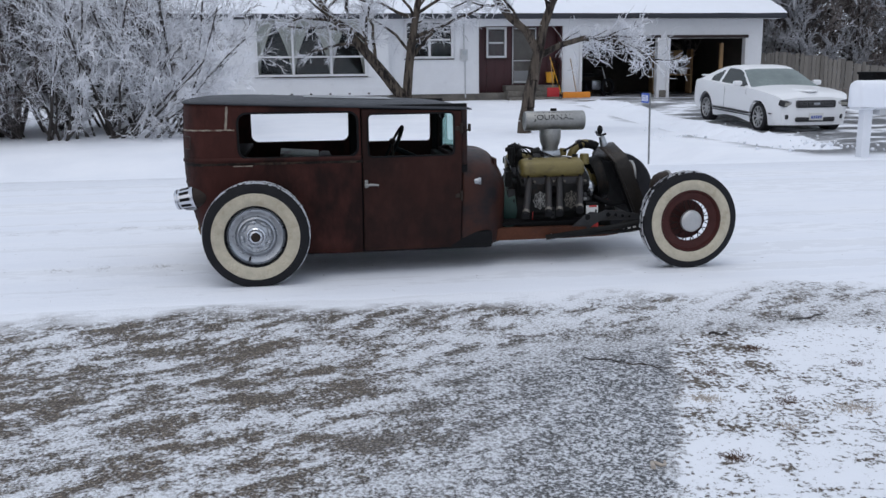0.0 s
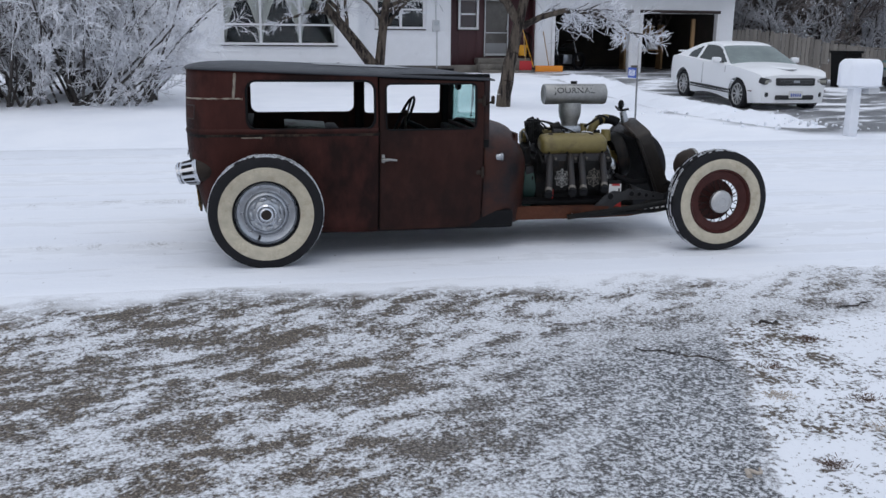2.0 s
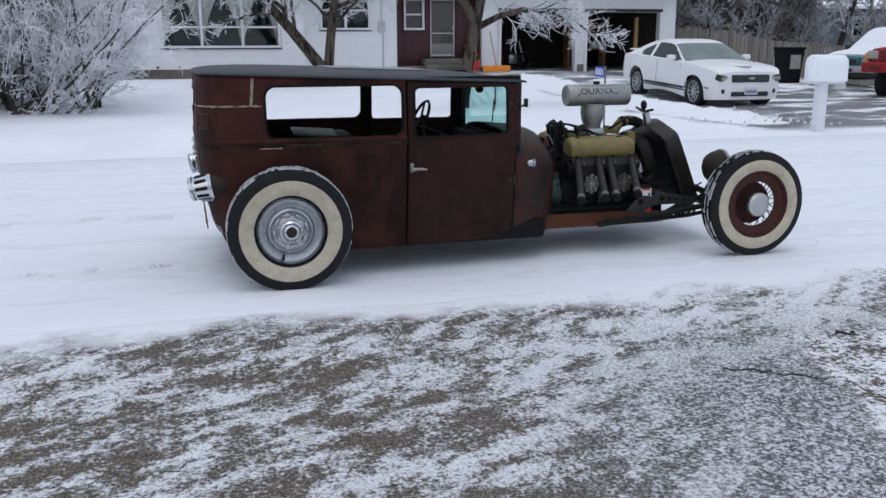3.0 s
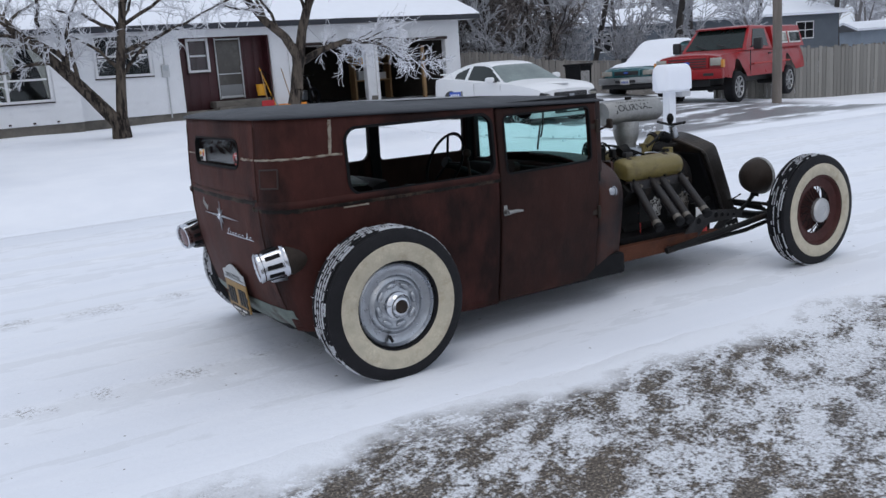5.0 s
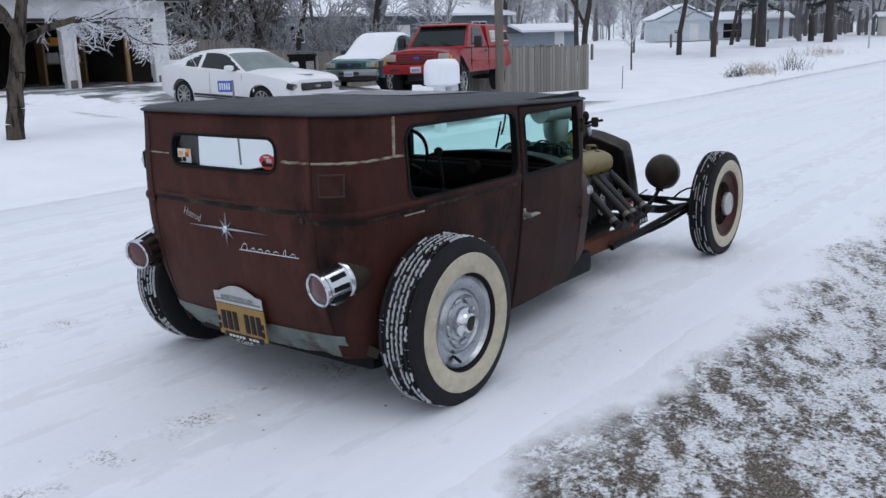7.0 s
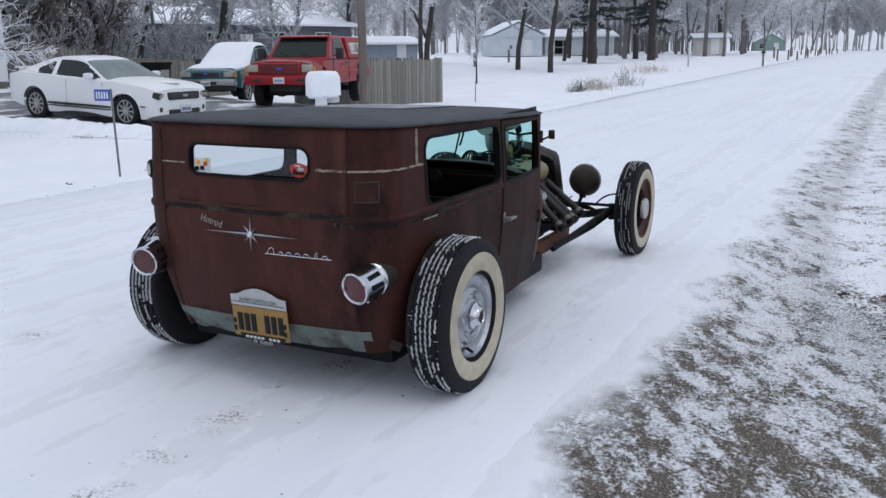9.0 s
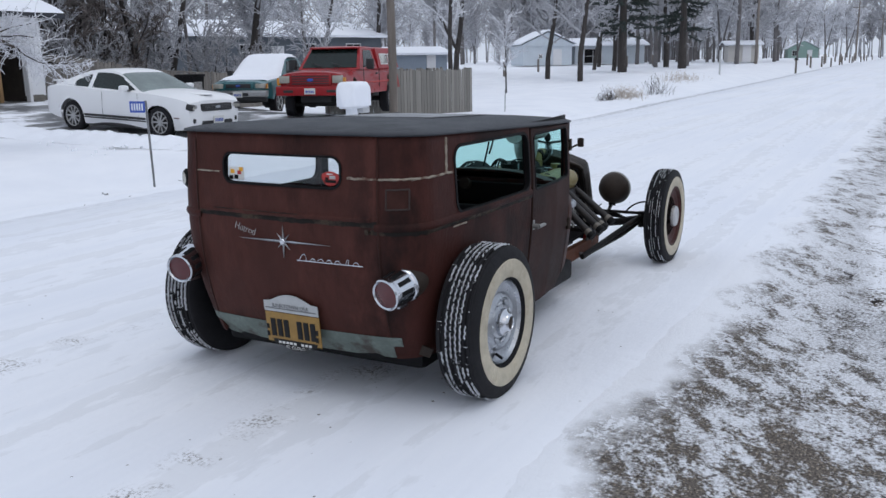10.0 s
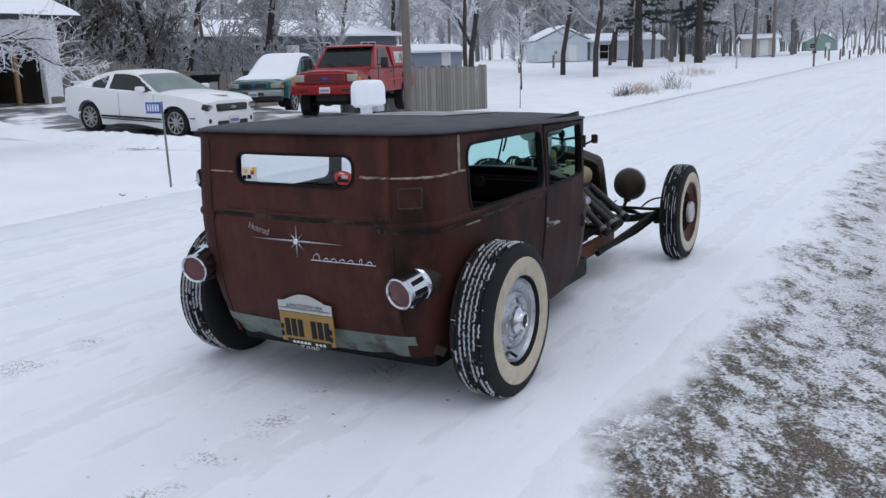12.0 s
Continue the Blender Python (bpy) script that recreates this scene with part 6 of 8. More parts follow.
# white sports coupe
gm = thing("sports_coupe", 11.24, 11.98, -0.02, 269.6, "white two-door sports coupe with twin black side stripes", "car")
gm.matrix_world = gm.matrix_world @ pose(0, 0, 0, 0, 2.4, 0)
coupe = car_body(gm, -3.66, 0.72, table([(-3.74, 0.80), (-3.5, 0.88), (-3.1, 0.935), (-2.7, 0.955), (-1.4, 0.915), (-0.2, 0.945), (0.3, 0.925), (0.55, 0.86), (0.74, 0.74)]), table([(-3.74, 0.42), (-3.3, 0.3), (-2.7, 0.2), (0.4, 0.19), (0.92, 0.24)]), table([(-3.74, 0.94), (-3.45, 1.0), (-3.0, 1.015), (-2.5, 1.0), (-1.9, 0.965), (-1.0, 0.955), (-0.3, 0.94), (0.2, 0.905), (0.5, 0.86), (0.66, 0.815), (0.74, 0.745)]), [(0, 0.345, 0.385), (-2.72, 0.345, 0.385)], CARWHITE, 0.055)
ROOFC = table([(-3.42, 1.0), (-3.2, 1.07), (-2.95, 1.17), (-2.7, 1.27), (-2.45, 1.34), (-2.2, 1.375), (-1.9, 1.39), (-1.65, 1.383), (-1.45, 1.355), (-1.25, 1.285), (-0.95, 1.14), (-0.65, 0.995), (-0.5, 0.945)])
cabin(gm, CARWHITE, ROOFC, table([(-3.5, 0.99), (-2.6, 0.985), (-1.9, 0.955), (-0.4, 0.93)]), 0.845, 0.585, -3.4, -0.5, {
    "windshield": lambda x, z, t: t > 0.5 and -1.36 < x < -0.56,
    "back_window": lambda x, z, t: t > 0.52 and -3.2 < x < -2.62,
    "door_window": lambda x, z, t: t < 0.43 and -2.12 < x < -0.74 and z > 0.985 and z < ROOFC(x) - 0.06,
    "quarter_window": lambda x, z, t: t < 0.42 and -2.72 < x < -2.26 and z > 1.02 and z < ROOFC(x) - 0.085 - 0.12 * (-2.26 - x)})
for sgn in (1, -1):
    for x in (0, -2.72):
        car_wheel(gm, x, sgn * 0.80, 0.345, 0.235, 10, sgn)
    mr_ = part("wing_mirror", box(B(), (-0.95, sgn * 0.985, 1.03), (0.12, 0.21, 0.125), 0.045), CARWHITE, gm)
    part("mirror_foot", boxed((-0.93, sgn * 0.87, 0.985), (0.07, 0.12, 0.03), 0.008), PLASTIC, mr_)
    hl = part("headlamp", boxed((0.675, sgn * 0.635, 0.69), (0.16, 0.31, 0.13), 0.03, pose(0, 0, 0, 0, 16, -sgn * 26)), PLASTIC, gm)
    part("lamp_glass", boxed((0.685, sgn * 0.645, 0.692), (0.16, 0.26, 0.095), 0.025, pose(0, 0, 0, 0, 16, -sgn * 26)), LAMPGLASS, hl)
    for dy in (0.575, 0.695):
        part("lamp_bowl", ball(B(), (0.735 - 0.32 * (dy - 0.575), sgn * dy, 0.692), 0.042, (0.6, 1, 1), 14, 8), ALLOY, hl)
    part("air_inlet", boxed((0.695, sgn * 0.585, 0.40), (0.1, 0.19, 0.1), 0.025, pose(0, 0, 0, 0, 0, -sgn * 24)), PLASTIC, gm)
    part("marker", boxed((0.47, sgn * 0.885, 0.46), (0.14, 0.02, 0.02), 0.004), REDLENS, gm)
    for z, h in ((0.40, 0.05), (0.345, 0.026)):
        part("stripe", boxed((-1.36, sgn * (0.903 if z > 0.36 else 0.898), z), (1.92, 0.06, h), 0.004), PLASTIC, gm)
    part("sill", boxed((-1.36, sgn * 0.86, 0.215), (1.95, 0.06, 0.09), 0.02), PLASTIC, gm)
    for x in (-0.62, -1.72):
        part("door_gap", boxed((x, sgn * 0.925, 0.62), (0.004, 0.006, 0.6)), PLASTIC, gm)
gr = part("grille", boxed((0.772, 0, 0.675), (0.11, 0.90, 0.16), 0.035), PLASTIC, gm)
for k in range(3):
    part("grille_bar", boxed((0.828, 0, 0.64 + 0.035 * k), (0.006, 0.78, 0.005)), POSTGREY, gr)
part("grille_badge", boxed((0.83, 0, 0.68), (0.008, 0.14, 0.05), 0.004), DULLCHROME, gr)
part("lower_grille", boxed((0.78, 0, 0.345), (0.1, 0.90, 0.1), 0.03), PLASTIC, gm)
part("splitter", boxed((0.66, 0, 0.225), (0.14, 1.2, 0.07), 0.02), PLASTIC, gm)
part("hood_dome", ball(B(), (-0.05, 0, 0.935), 0.3, (2.3, 1.0, 0.2), 28, 14), CARWHITE, gm)
plate_bars(gm, (0.842, 0.0, 0.41), (0.012, 0.32, 0.16))
part("spoiler", boxed((-3.50, 0, 1.1), (0.2, 1.4, 0.035), 0.012), CARWHITE, gm)
for sgn in (1, -1):
    part("spoiler_foot", boxed((-3.50, sgn * 0.6, 1.055), (0.12, 0.05, 0.09), 0.01), CARWHITE, gm)
    part("tail_lamp", boxed((-3.62, sgn * 0.55, 0.82), (0.06, 0.36, 0.14), 0.01), REDLENS, gm)

# lifted red pickup with a cap over its bed
rp = thing("red_pickup", 17.1, 12.58, -0.04, 196.3, "lifted red pickup truck with matching bed cap", "truck", "parked pickups")
car_body(rp, -4.72, 0.86, table([(-4.8, 0.96), (-4.4, 1.0), (-2.4, 1.0), (0.2, 1.0), (0.6, 0.985), (0.9, 0.93)]), table([(-4.8, 0.74), (-3.0, 0.66), (0.4, 0.66), (0.9, 0.72)]), table([(-4.8, 1.36), (-2.2, 1.36), (-0.9, 1.34), (0.2, 1.30), (0.7, 1.27), (0.9, 1.23)]), [(0, 0.44, 0.52), (-3.48, 0.44, 0.52)], CARRED, 0.07, 0.9)
greenhouse(rp, (-2.38, -0.55, 0.92, 1.35), (-2.2, -1.2, 0.76, 1.97), CARRED, [(0.14, 0.80, 0.12, 0.88)], (0.05, 0.95, 0.08, 0.94))
capb = greenhouse(rp, (-4.7, -2.42, 0.95, 1.36), (-4.55, -2.48, 0.82, 1.95), CARRED, [], (0.1, 0.9, 0.2, 0.8))
for sgn in (1, -1):
    for a, b in ((-4.45, -3.6), (-3.45, -2.7)):
        wdw = part("cap_window", boxed(((a + b) / 2, sgn * 0.905, 1.63), (b - a, 0.03, 0.34), 0.01, pose(0, 0, 0, sgn * 12, 0, 0)), LABELWHITE, capb, "pale framed cap window")
        part("pane", boxed(((a + b) / 2, sgn * 0.922, 1.63), (b - a - 0.08, 0.03, 0.26), 0.005, pose(0, 0, 0, sgn * 12, 0, 0)), WINDARK if a < -4 else LAMPGLASS, wdw)
    for x in (0, -3.48):
        car_wheel(rp, x, sgn * 0.86, 0.415, 0.29, 8, sgn)
    hl = part("headlamp", boxed((0.905, sgn * 0.76, 1.115), (0.1, 0.3, 0.2), 0.025), LAMPGLASS, rp)
    part("turn_lens", boxed((0.885, sgn * 0.945, 1.06), (0.12, 0.07, 0.2), 0.015), AMBER, hl)
    mr_ = part("wing_mirror", boxed((-0.78, sgn * 1.17, 1.5), (0.14, 0.22, 0.3), 0.04), PLASTIC, rp)
    part("mirror_arm", rodded((-0.78, sgn * 0.95, 1.42), (-0.78, sgn * 1.1, 1.46), 0.02), PLASTIC, mr_)
    part("fog_slot", boxed((1.055, sgn * 0.62, 0.80), (0.02, 0.28, 0.07), 0.01), PLASTIC, rp)
    part("door_handle", boxed((-2.0, sgn * 1.0, 1.22), (0.18, 0.04, 0.05), 0.01), PLASTIC, rp)
    part("door_gap", boxed((-2.28, sgn * 0.99, 1.02), (0.012, 0.02, 0.66)), PLASTIC, rp)
    part("door_gap", boxed((-0.72, sgn * 0.99, 1.02), (0.012, 0.02, 0.66)), PLASTIC, rp)
    part("body_strip", boxed((-2.2, sgn * 1.003, 0.98), (2.6, 0.02, 0.045), 0.006), LABELRED, rp)
gr = part("grille", boxed((0.94, 0, 1.1), (0.1, 1.18, 0.3), 0.03), CARRED, rp)
for k in range(4):
    part("grille_slot", boxed((0.985, 0, 1.0 + 0.066 * k), (0.02, 1.06, 0.034), 0.006), PLASTIC, gr)
part("grille_badge", ball(B(), (1.0, 0, 1.1), 0.09, (0.12, 1, 0.45)), SIGNBLUE, gr)
bp = part("bumper", boxed((0.97, 0, 0.81), (0.17, 1.98, 0.26), 0.05), CARRED, rp)
plate_bars(bp, (1.062, 0, 0.80), (0.012, 0.31, 0.16))
part("sun_visor", boxed((-1.12, 0, 1.97), (0.2, 1.46, 0.04), 0.01, pose(0, 0, 0, 0, 10, 0)), CARRED, rp)
part("chassis", boxed((-1.9, 0, 0.58), (5.0, 0.9, 0.2), 0.03), PLASTIC, rp)
part("front_axle", rodded((0, -0.8, 0.42), (0, 0.8, 0.42), 0.07), PLASTIC, rp)
part("rear_axle", rodded((-3.48, -0.8, 0.42), (-3.48, 0.8, 0.42), 0.08), PLASTIC, rp)
for sgn in (1, -1):
    part("wiper", rodded((-0.57, sgn * 0.3 + 0.1, 1.44), (-0.66, sgn * 0.3 - 0.25, 1.55), 0.012, None, 6), PLASTIC, rp)

# teal pickup with snow on its glass and hood
tp = thing("teal_pickup", 18.66, 16.54, -0.044, 197.6, "teal pickup truck with snow-covered windshield and chrome bumper", "truck", "parked pickups")
car_body(tp, -4.5, 0.82, table([(-4.6, 0.93), (-4, 0.98), (0.2, 0.98), (0.55, 0.95), (0.85, 0.86)]), table([(-4.6, 0.55), (-3, 0.46), (0.4, 0.46), (0.85, 0.52)]), table([(-4.6, 1.16), (-2.2, 1.16), (-0.9, 1.13), (0.2, 1.06), (0.6, 1.0), (0.85, 0.95)]), [(0, 0.37, 0.44), (-3.5, 0.37, 0.44)], CARTEAL, 0.07, 0.7)
greenhouse(tp, (-2.75, -0.5, 0.90, 1.12), (-2.5, -1.25, 0.70, 1.70), CARTEAL, [(0.50, 0.86, 0.12, 0.86), (0.14, 0.44, 0.12, 0.86)], (0.05, 0.95, 0.06, 0.94))
sn = B()
q = [(-0.42, 0.92, 1.13), (-0.42, -0.92, 1.13), (-1.26, -0.72, 1.73), (-1.26, 0.72, 1.73)]
secs = []
for i in range(15):
    t = i / 14
    row = []
    for j in range(15):
        s = j / 14 * 2 - 1
        if t < 0.35:
            f = t / 0.35
            x, z, hw = 0.55 - 1.0 * f, 1.09 + 0.09 * f, 0.80 + 0.06 * f
        elif t < 0.75:
            f = (t - 0.35) / 0.4
            x, z, hw = -0.45 - 0.83 * f, 1.18 + 0.58 * f, 0.86 - 0.14 * f
        else:
            f = (t - 0.75) / 0.25
            x, z, hw = -1.28 - 1.2 * f, 1.76 + 0.06 * math.sin(f * 3.14), 0.72
        edge = (1 - s ** 8) ** 0.5
        row.append((x, s * hw, z - 0.05 + 0.11 * edge * (1 if 0 < i < 14 else 0.3) + 0.012 * noise.noise(Vector((x * 4, s * 4, 0)))))
    secs.append(row)
part("snow_cover", loft(sn, secs), SNOW, tp, "snow lying on hood, windshield and roof", 60)
for sgn in (1, -1):
    for x in (0, -3.5):
        car_wheel(tp, x, sgn * 0.83, 0.37, 0.25, 5, sgn)
    hl = part("headlamp", boxed((0.85, sgn * 0.70, 0.89), (0.12, 0.34, 0.15), 0.03, pose(0, 0, 0, 0, 0, -sgn * 8)), LAMPGLASS, tp)
    part("turn_lens", boxed((0.80, sgn * 0.87, 0.88), (0.12, 0.06, 0.14), 0.01), AMBER, hl)
    part("wing_mirror", boxed((-0.85, sgn * 1.04, 1.26), (0.1, 0.18, 0.16), 0.03), PLASTIC, tp)
gr = part("grille", boxed((0.90, 0, 0.89), (0.1, 0.98, 0.19), 0.03), CARTEAL, tp)
part("grille_mesh", boxed((0.94, 0, 0.89), (0.05, 0.82, 0.13), 0.02), PLASTIC, gr)
part("grille_badge", ball(B(), (0.968, 0, 0.9), 0.075, (0.12, 1, 0.45)), SIGNBLUE, gr)
bp = part("bumper", boxed((0.94, 0, 0.66), (0.16, 1.9, 0.2), 0.045), ALLOY, tp, "chrome front bumper")
part("bumper_slot", boxed((1.02, 0, 0.64), (0.02, 0.7, 0.09), 0.01), PLASTIC, bp)
part("valance", boxed((0.86, 0, 0.5), (0.16, 1.75, 0.16), 0.03), PLASTIC, tp)
plate_bars(tp, (1.035, 0, 0.63), (0.012, 0.31, 0.16))
part("chassis", boxed((-1.9, 0, 0.45), (5.0, 0.9, 0.18), 0.03), PLASTIC, tp)


# ---- frame, engine and front end of the hot rod ----
PLATEGREY = mat("dull_grey_steel_plate", (0.03, 0.03, 0.032), 0.5, 0.1, 0.35, 14, 0.2, 60, second=(0.02, 0.018, 0.017), mask=(0.5, 0.68))
HEADER = mat("sooty_header_steel", (0.022, 0.021, 0.023), 0.5, 0.0, 0.35, 16, 0.3, 70, second=(0.022, 0.018, 0.017), mask=(0.45, 0.6), spec=0.3)
for sgn in (1, -1):
    fr_ = B()
    loft(fr_, [[(x, -sgn * (0.43 - d) - sgn * dy, zc + dz) for dy, dz in ((0.025, -h), (0.025, h), (-0.025, h), (-0.025, -h))] for x, zc, h, d in ((1.2, 0.22, 0.046, 0), (2.3, 0.217, 0.044, 0), (2.6, 0.21, 0.036, 0.02), (2.72, 0.205, 0.024, 0.05))], True)
    part("frame_rail", fr_, COPPER, rod_car, "orange-brown rusted frame rail", 20)
    fr_ = B()
    pipe(fr_, [(2.68, -sgn * 0.39, 0.21), (2.82, -sgn * 0.33, 0.25), (3.0, -sgn * 0.28, 0.30)], [0.03, 0.03, 0.028], 8)
    part("frame_horn", fr_, IRON, rod_car)
    part("rail_bolt", rodded((2.17, -sgn * 0.455, 0.195), (2.17, -sgn * 0.495, 0.195), 0.016), DULLCHROME, rod_car)
    hp = B()
    pipe(hp, [(2.12, -sgn * 0.49, 0.19), (2.7, -sgn * 0.57, 0.275), (3.06, -sgn * 0.63, 0.34)], 0.02, 10)
    pipe(hp, [(2.12, -sgn * 0.49, 0.19), (2.75, -sgn * 0.57, 0.235), (3.06, -sgn * 0.63, 0.30)], 0.014, 10)
    rod(hp, (3.06, -sgn * 0.63, 0.25), (3.06, -sgn * 0.63, 0.37), 0.026)
    part("radius_rod", hp, IRON, rod_car, "black hairpin radius rod")
    gus = B()
    slab(gus, [(x, -sgn * 0.445, z) for x, z in ((2.256, 0.183), (2.42, 0.192), (2.50, 0.262), (2.56, 0.296), (2.87, 0.296), (2.88, 0.335), (2.74, 0.362), (2.60, 0.376), (2.55, 0.356), (2.48, 0.366), (2.42, 0.335))], (0, sgn * 0.012, 0))
    gus = part("gusset_plate", gus, PLATEGREY, rod_car, "grey drilled steel suspension plate")
    for x, z, r_ in ((2.458, 0.325, 0.021), (2.62, 0.341, 0.018), (2.68, 0.336, 0.014), (2.735, 0.329, 0.012), (2.79, 0.322, 0.010)):
        # dark disc laid on the plate imitates the shade inside a drilled hole
        part("plate_hole", rodded((x, -sgn * 0.445, z), (x, -sgn * 0.4465, z), r_, r_, 20), SMOKED, gus)
        part("hole_rim", lathe(B(), [(r_, 0), (r_ + 0.005, 0), (r_ + 0.004, 0.003), (r_, 0.003)], 20, Matrix.Translation((x, -sgn * 0.4455, z)) @ Euler((radians(90 * sgn), 0, 0)).to_matrix().to_4x4(), True), PLATEGREY, gus)
    pp = B()
    slab(pp, [(2.78, -sgn * 0.36, 0.19), (2.95, -sgn * 0.36, 0.2), (2.93, -sgn * 0.36, 0.27), (2.8, -sgn * 0.36, 0.25)], (0, sgn * 0.01, 0))
    part("shackle_plate", pp, IRON, rod_car)
    for k in range(3):
        # white disc stands for the brightness seen through the hole
        part("shackle_hole", rodded((2.82 + 0.045 * k, -sgn * 0.362, 0.222), (2.82 + 0.045 * k, -sgn * 0.364, 0.222), 0.014), LABELWHITE, rod_car)
    # headlamp on a bent stalk
    hd = part("headlamp", lathe(B(), [(0.0, -0.105), (0.05, -0.098), (0.092, -0.07), (0.113, -0.03), (0.119, 0.0), (0.122, 0.022), (0.115, 0.03)], 40, pose(3.075, -sgn * 0.40, 0.537, 0, 90, 0)), BROWNSTEEL, rod_car, "brown rusted headlamp bucket")
    part("lens", lathe(B(), [(0.115, 0.03), (0.07, 0.045), (0, 0.05)], 32, pose(3.075, -sgn * 0.40, 0.537, 0, 90, 0)), LAMPGLASS, hd)
    part("lamp_rim", lathe(B(), [(0.118, 0.012), (0.126, 0.016), (0.127, 0.032), (0.115, 0.036)], 40, pose(3.075, -sgn * 0.40, 0.537, 0, 90, 0)), GALV, hd, "pale lamp rim")
    sb = B()
    pipe(sb, bend((2.95, -sgn * 0.34, 0.3), (3.0, -sgn * 0.38, 0.34), (3.065, -sgn * 0.39, 0.425)), 0.014, 8)
    rod(sb, (3.065, -sgn * 0.39, 0.405), (3.07, -sgn * 0.395, 0.44), 0.03, 0.02)
    pipe(sb, bend((3.0, -sgn * 0.33, 0.42), (2.95, -sgn * 0.25, 0.35), (2.86, -sgn * 0.24, 0.37)), 0.005, 6)
    part("lamp_stalk", sb, IRON, hd)
    ho = B()
    pipe(ho, bend((3.04, -sgn * 0.5, 0.35), (3.06, -sgn * 0.58, 0.47), (3.08, -sgn * 0.72, 0.44), 10), 0.007, 6)
    part("brake_hose", ho, SMOKED, rod_car)
ax = B()
pipe(ax, [(3.1, y, 0.31 - 0.05 * (1 - smooth(0.35, 0.66, abs(y)))) for y in [-0.74 + 1.48 * k / 20 for k in range(21)]], 0.03, 10)
rod(ax, (3.04, -0.62, 0.36), (3.04, 0.62, 0.36), 0.012)
part("front_axle", ax, IRON, rod_car, "black dropped front axle")
ls = B()
for k in range(4):
    pipe(ls, [(3.06, -0.5 + 0.02 * k, 0.315 + 0.009 * k), (3.06, 0, 0.345 + 0.012 * k), (3.06, 0.5 - 0.02 * k, 0.315 + 0.009 * k)], 0.009, 4)
part("leaf_spring", ls, IRON, rod_car)

# block, heads, covers
eng = part("engine_block", boxed((2.26, 0, 0.41), (0.62, 0.46, 0.34), 0.04), IRON, rod_car, "greasy black V8 engine block")
part("oil_pan", boxed((2.24, 0, 0.235), (0.60, 0.56, 0.1), 0.03), IRON, eng)
part("gearbox", loft(B(), [[(x, r * math.cos(a), 0.36 + r * math.sin(a)) for a in [2 * math.pi * k / 12 for k in range(12)]] for x, r in ((2.0, 0.225), (1.88, 0.215), (1.74, 0.13), (1.5, 0.1))], True), mat("green_gearbox_paint", (0.02, 0.06, 0.05), 0.5, 0.1, 0.3, 10), eng, "dark green gearbox housing")
for sgn in (1, -1):
    hd = part("cylinder_head", boxed((2.235, -sgn * 0.235, 0.56), (0.55, 0.15, 0.14), 0.02, pose(0, 0, 0, sgn * 38, 0, 0)), IRON, eng)
    secs = []
    for i in range(17):
        q = min(i, 16 - i)
        x = 1.972 + 0.492 * (0.5 - 0.5 * math.cos(math.pi * i / 16)) * 0.6 + 0.492 * 0.4 * i / 16
        e = (0.72, 0.9, 0.97, 1.0)[min(q, 3)]
        secs.append([(x, -sgn * (0.255 + (y - 0.255) * e), 0.675 + (z - 0.675) * e) for y, z in ((0.302, 0.622), (0.318, 0.632), (0.335, 0.66), (0.340, 0.69), (0.333, 0.72), (0.312, 0.744), (0.282, 0.757), (0.235, 0.768), (0.195, 0.762), (0.172, 0.74), (0.165, 0.70), (0.18, 0.66))])
    vc = part("valve_cover", loft(B(), secs, True), GOLD, eng, "gold painted valve cover with grimy edges", 50)
    part("cover_flange", loft(B(), [[(x, -sgn * y, z) for y, z in ((0.298, 0.612), (0.326, 0.622), (0.326, 0.63), (0.298, 0.626))] for x in (1.968, 2.468)], True), BROWNSTEEL, vc)
    for x_ in (2.05, 2.36):
        part("cover_dent", lathe(B(), [(0, 0.004), (0.016, 0.003), (0.02, 0)], 14, Matrix.Translation((x_, -sgn * 0.258, 0.763)) @ Euler((radians(14 * sgn), 0, 0)).to_matrix().to_4x4()), BROWNSTEEL, vc)
    for k in range(4):
        part("cover_bolt", rodded((2.02 + 0.135 * k, -sgn * 0.318, 0.628), (2.02 + 0.135 * k, -sgn * 0.326, 0.64), 0.009, None, 8), IRON, vc)
    part("oil_cap", rod(B(), (2.42, -sgn * 0.21, 0.755), (2.42, -sgn * 0.205, 0.785), 0.026, 0.022, 16), IRON, vc)
    # short straight headers on a dark flange
    part("header_flange", slab(B(), [(1.985, -sgn * 0.325, 0.625), (2.455, -sgn * 0.325, 0.625), (2.455, -sgn * 0.345, 0.565), (1.985, -sgn * 0.345, 0.565)], (0, sgn * 0.012, -0.004)), HEADER, eng, "dark exhaust flange", 20)
    for k in range(4):
        x, xt, zt = ((2.03, 1.935, 0.397), (2.18, 2.108, 0.408), (2.265, 2.19, 0.408), (2.43, 2.345, 0.424))[k]
        a, b = Vector((x, -sgn * 0.318, 0.606)), Vector((xt, -sgn * 0.605, zt))
        d = (b - a).normalized()
        hp = part("header_pipe", pipe(B(), [a, a.lerp(b, 0.1) + Vector((0, 0, 0.008)), a.lerp(b, 0.4) + Vector((0, 0, 0.006)), b], [0.027, 0.025, 0.0245, 0.0245], 14), HEADER, eng, "short sooty exhaust header pipe")
        part("pipe_collar", rodded(b - d * 0.026, b + d * 0.004, 0.0265, 0.0265, 14), CREAMPIPE, hp, "pale heat-bleached pipe collar")
        part("pipe_tip", rodded(b + d * 0.003, b + d * 0.034, 0.0275, 0.029, 14), SMOKED, hp, "open pipe tip")
        # black end disc puts the pipe's inner shade into colour
        part("pipe_bore", rodded(b + d * 0.034, b + d * 0.0355, 0.024, 0.024, 14), SMOKED, hp)
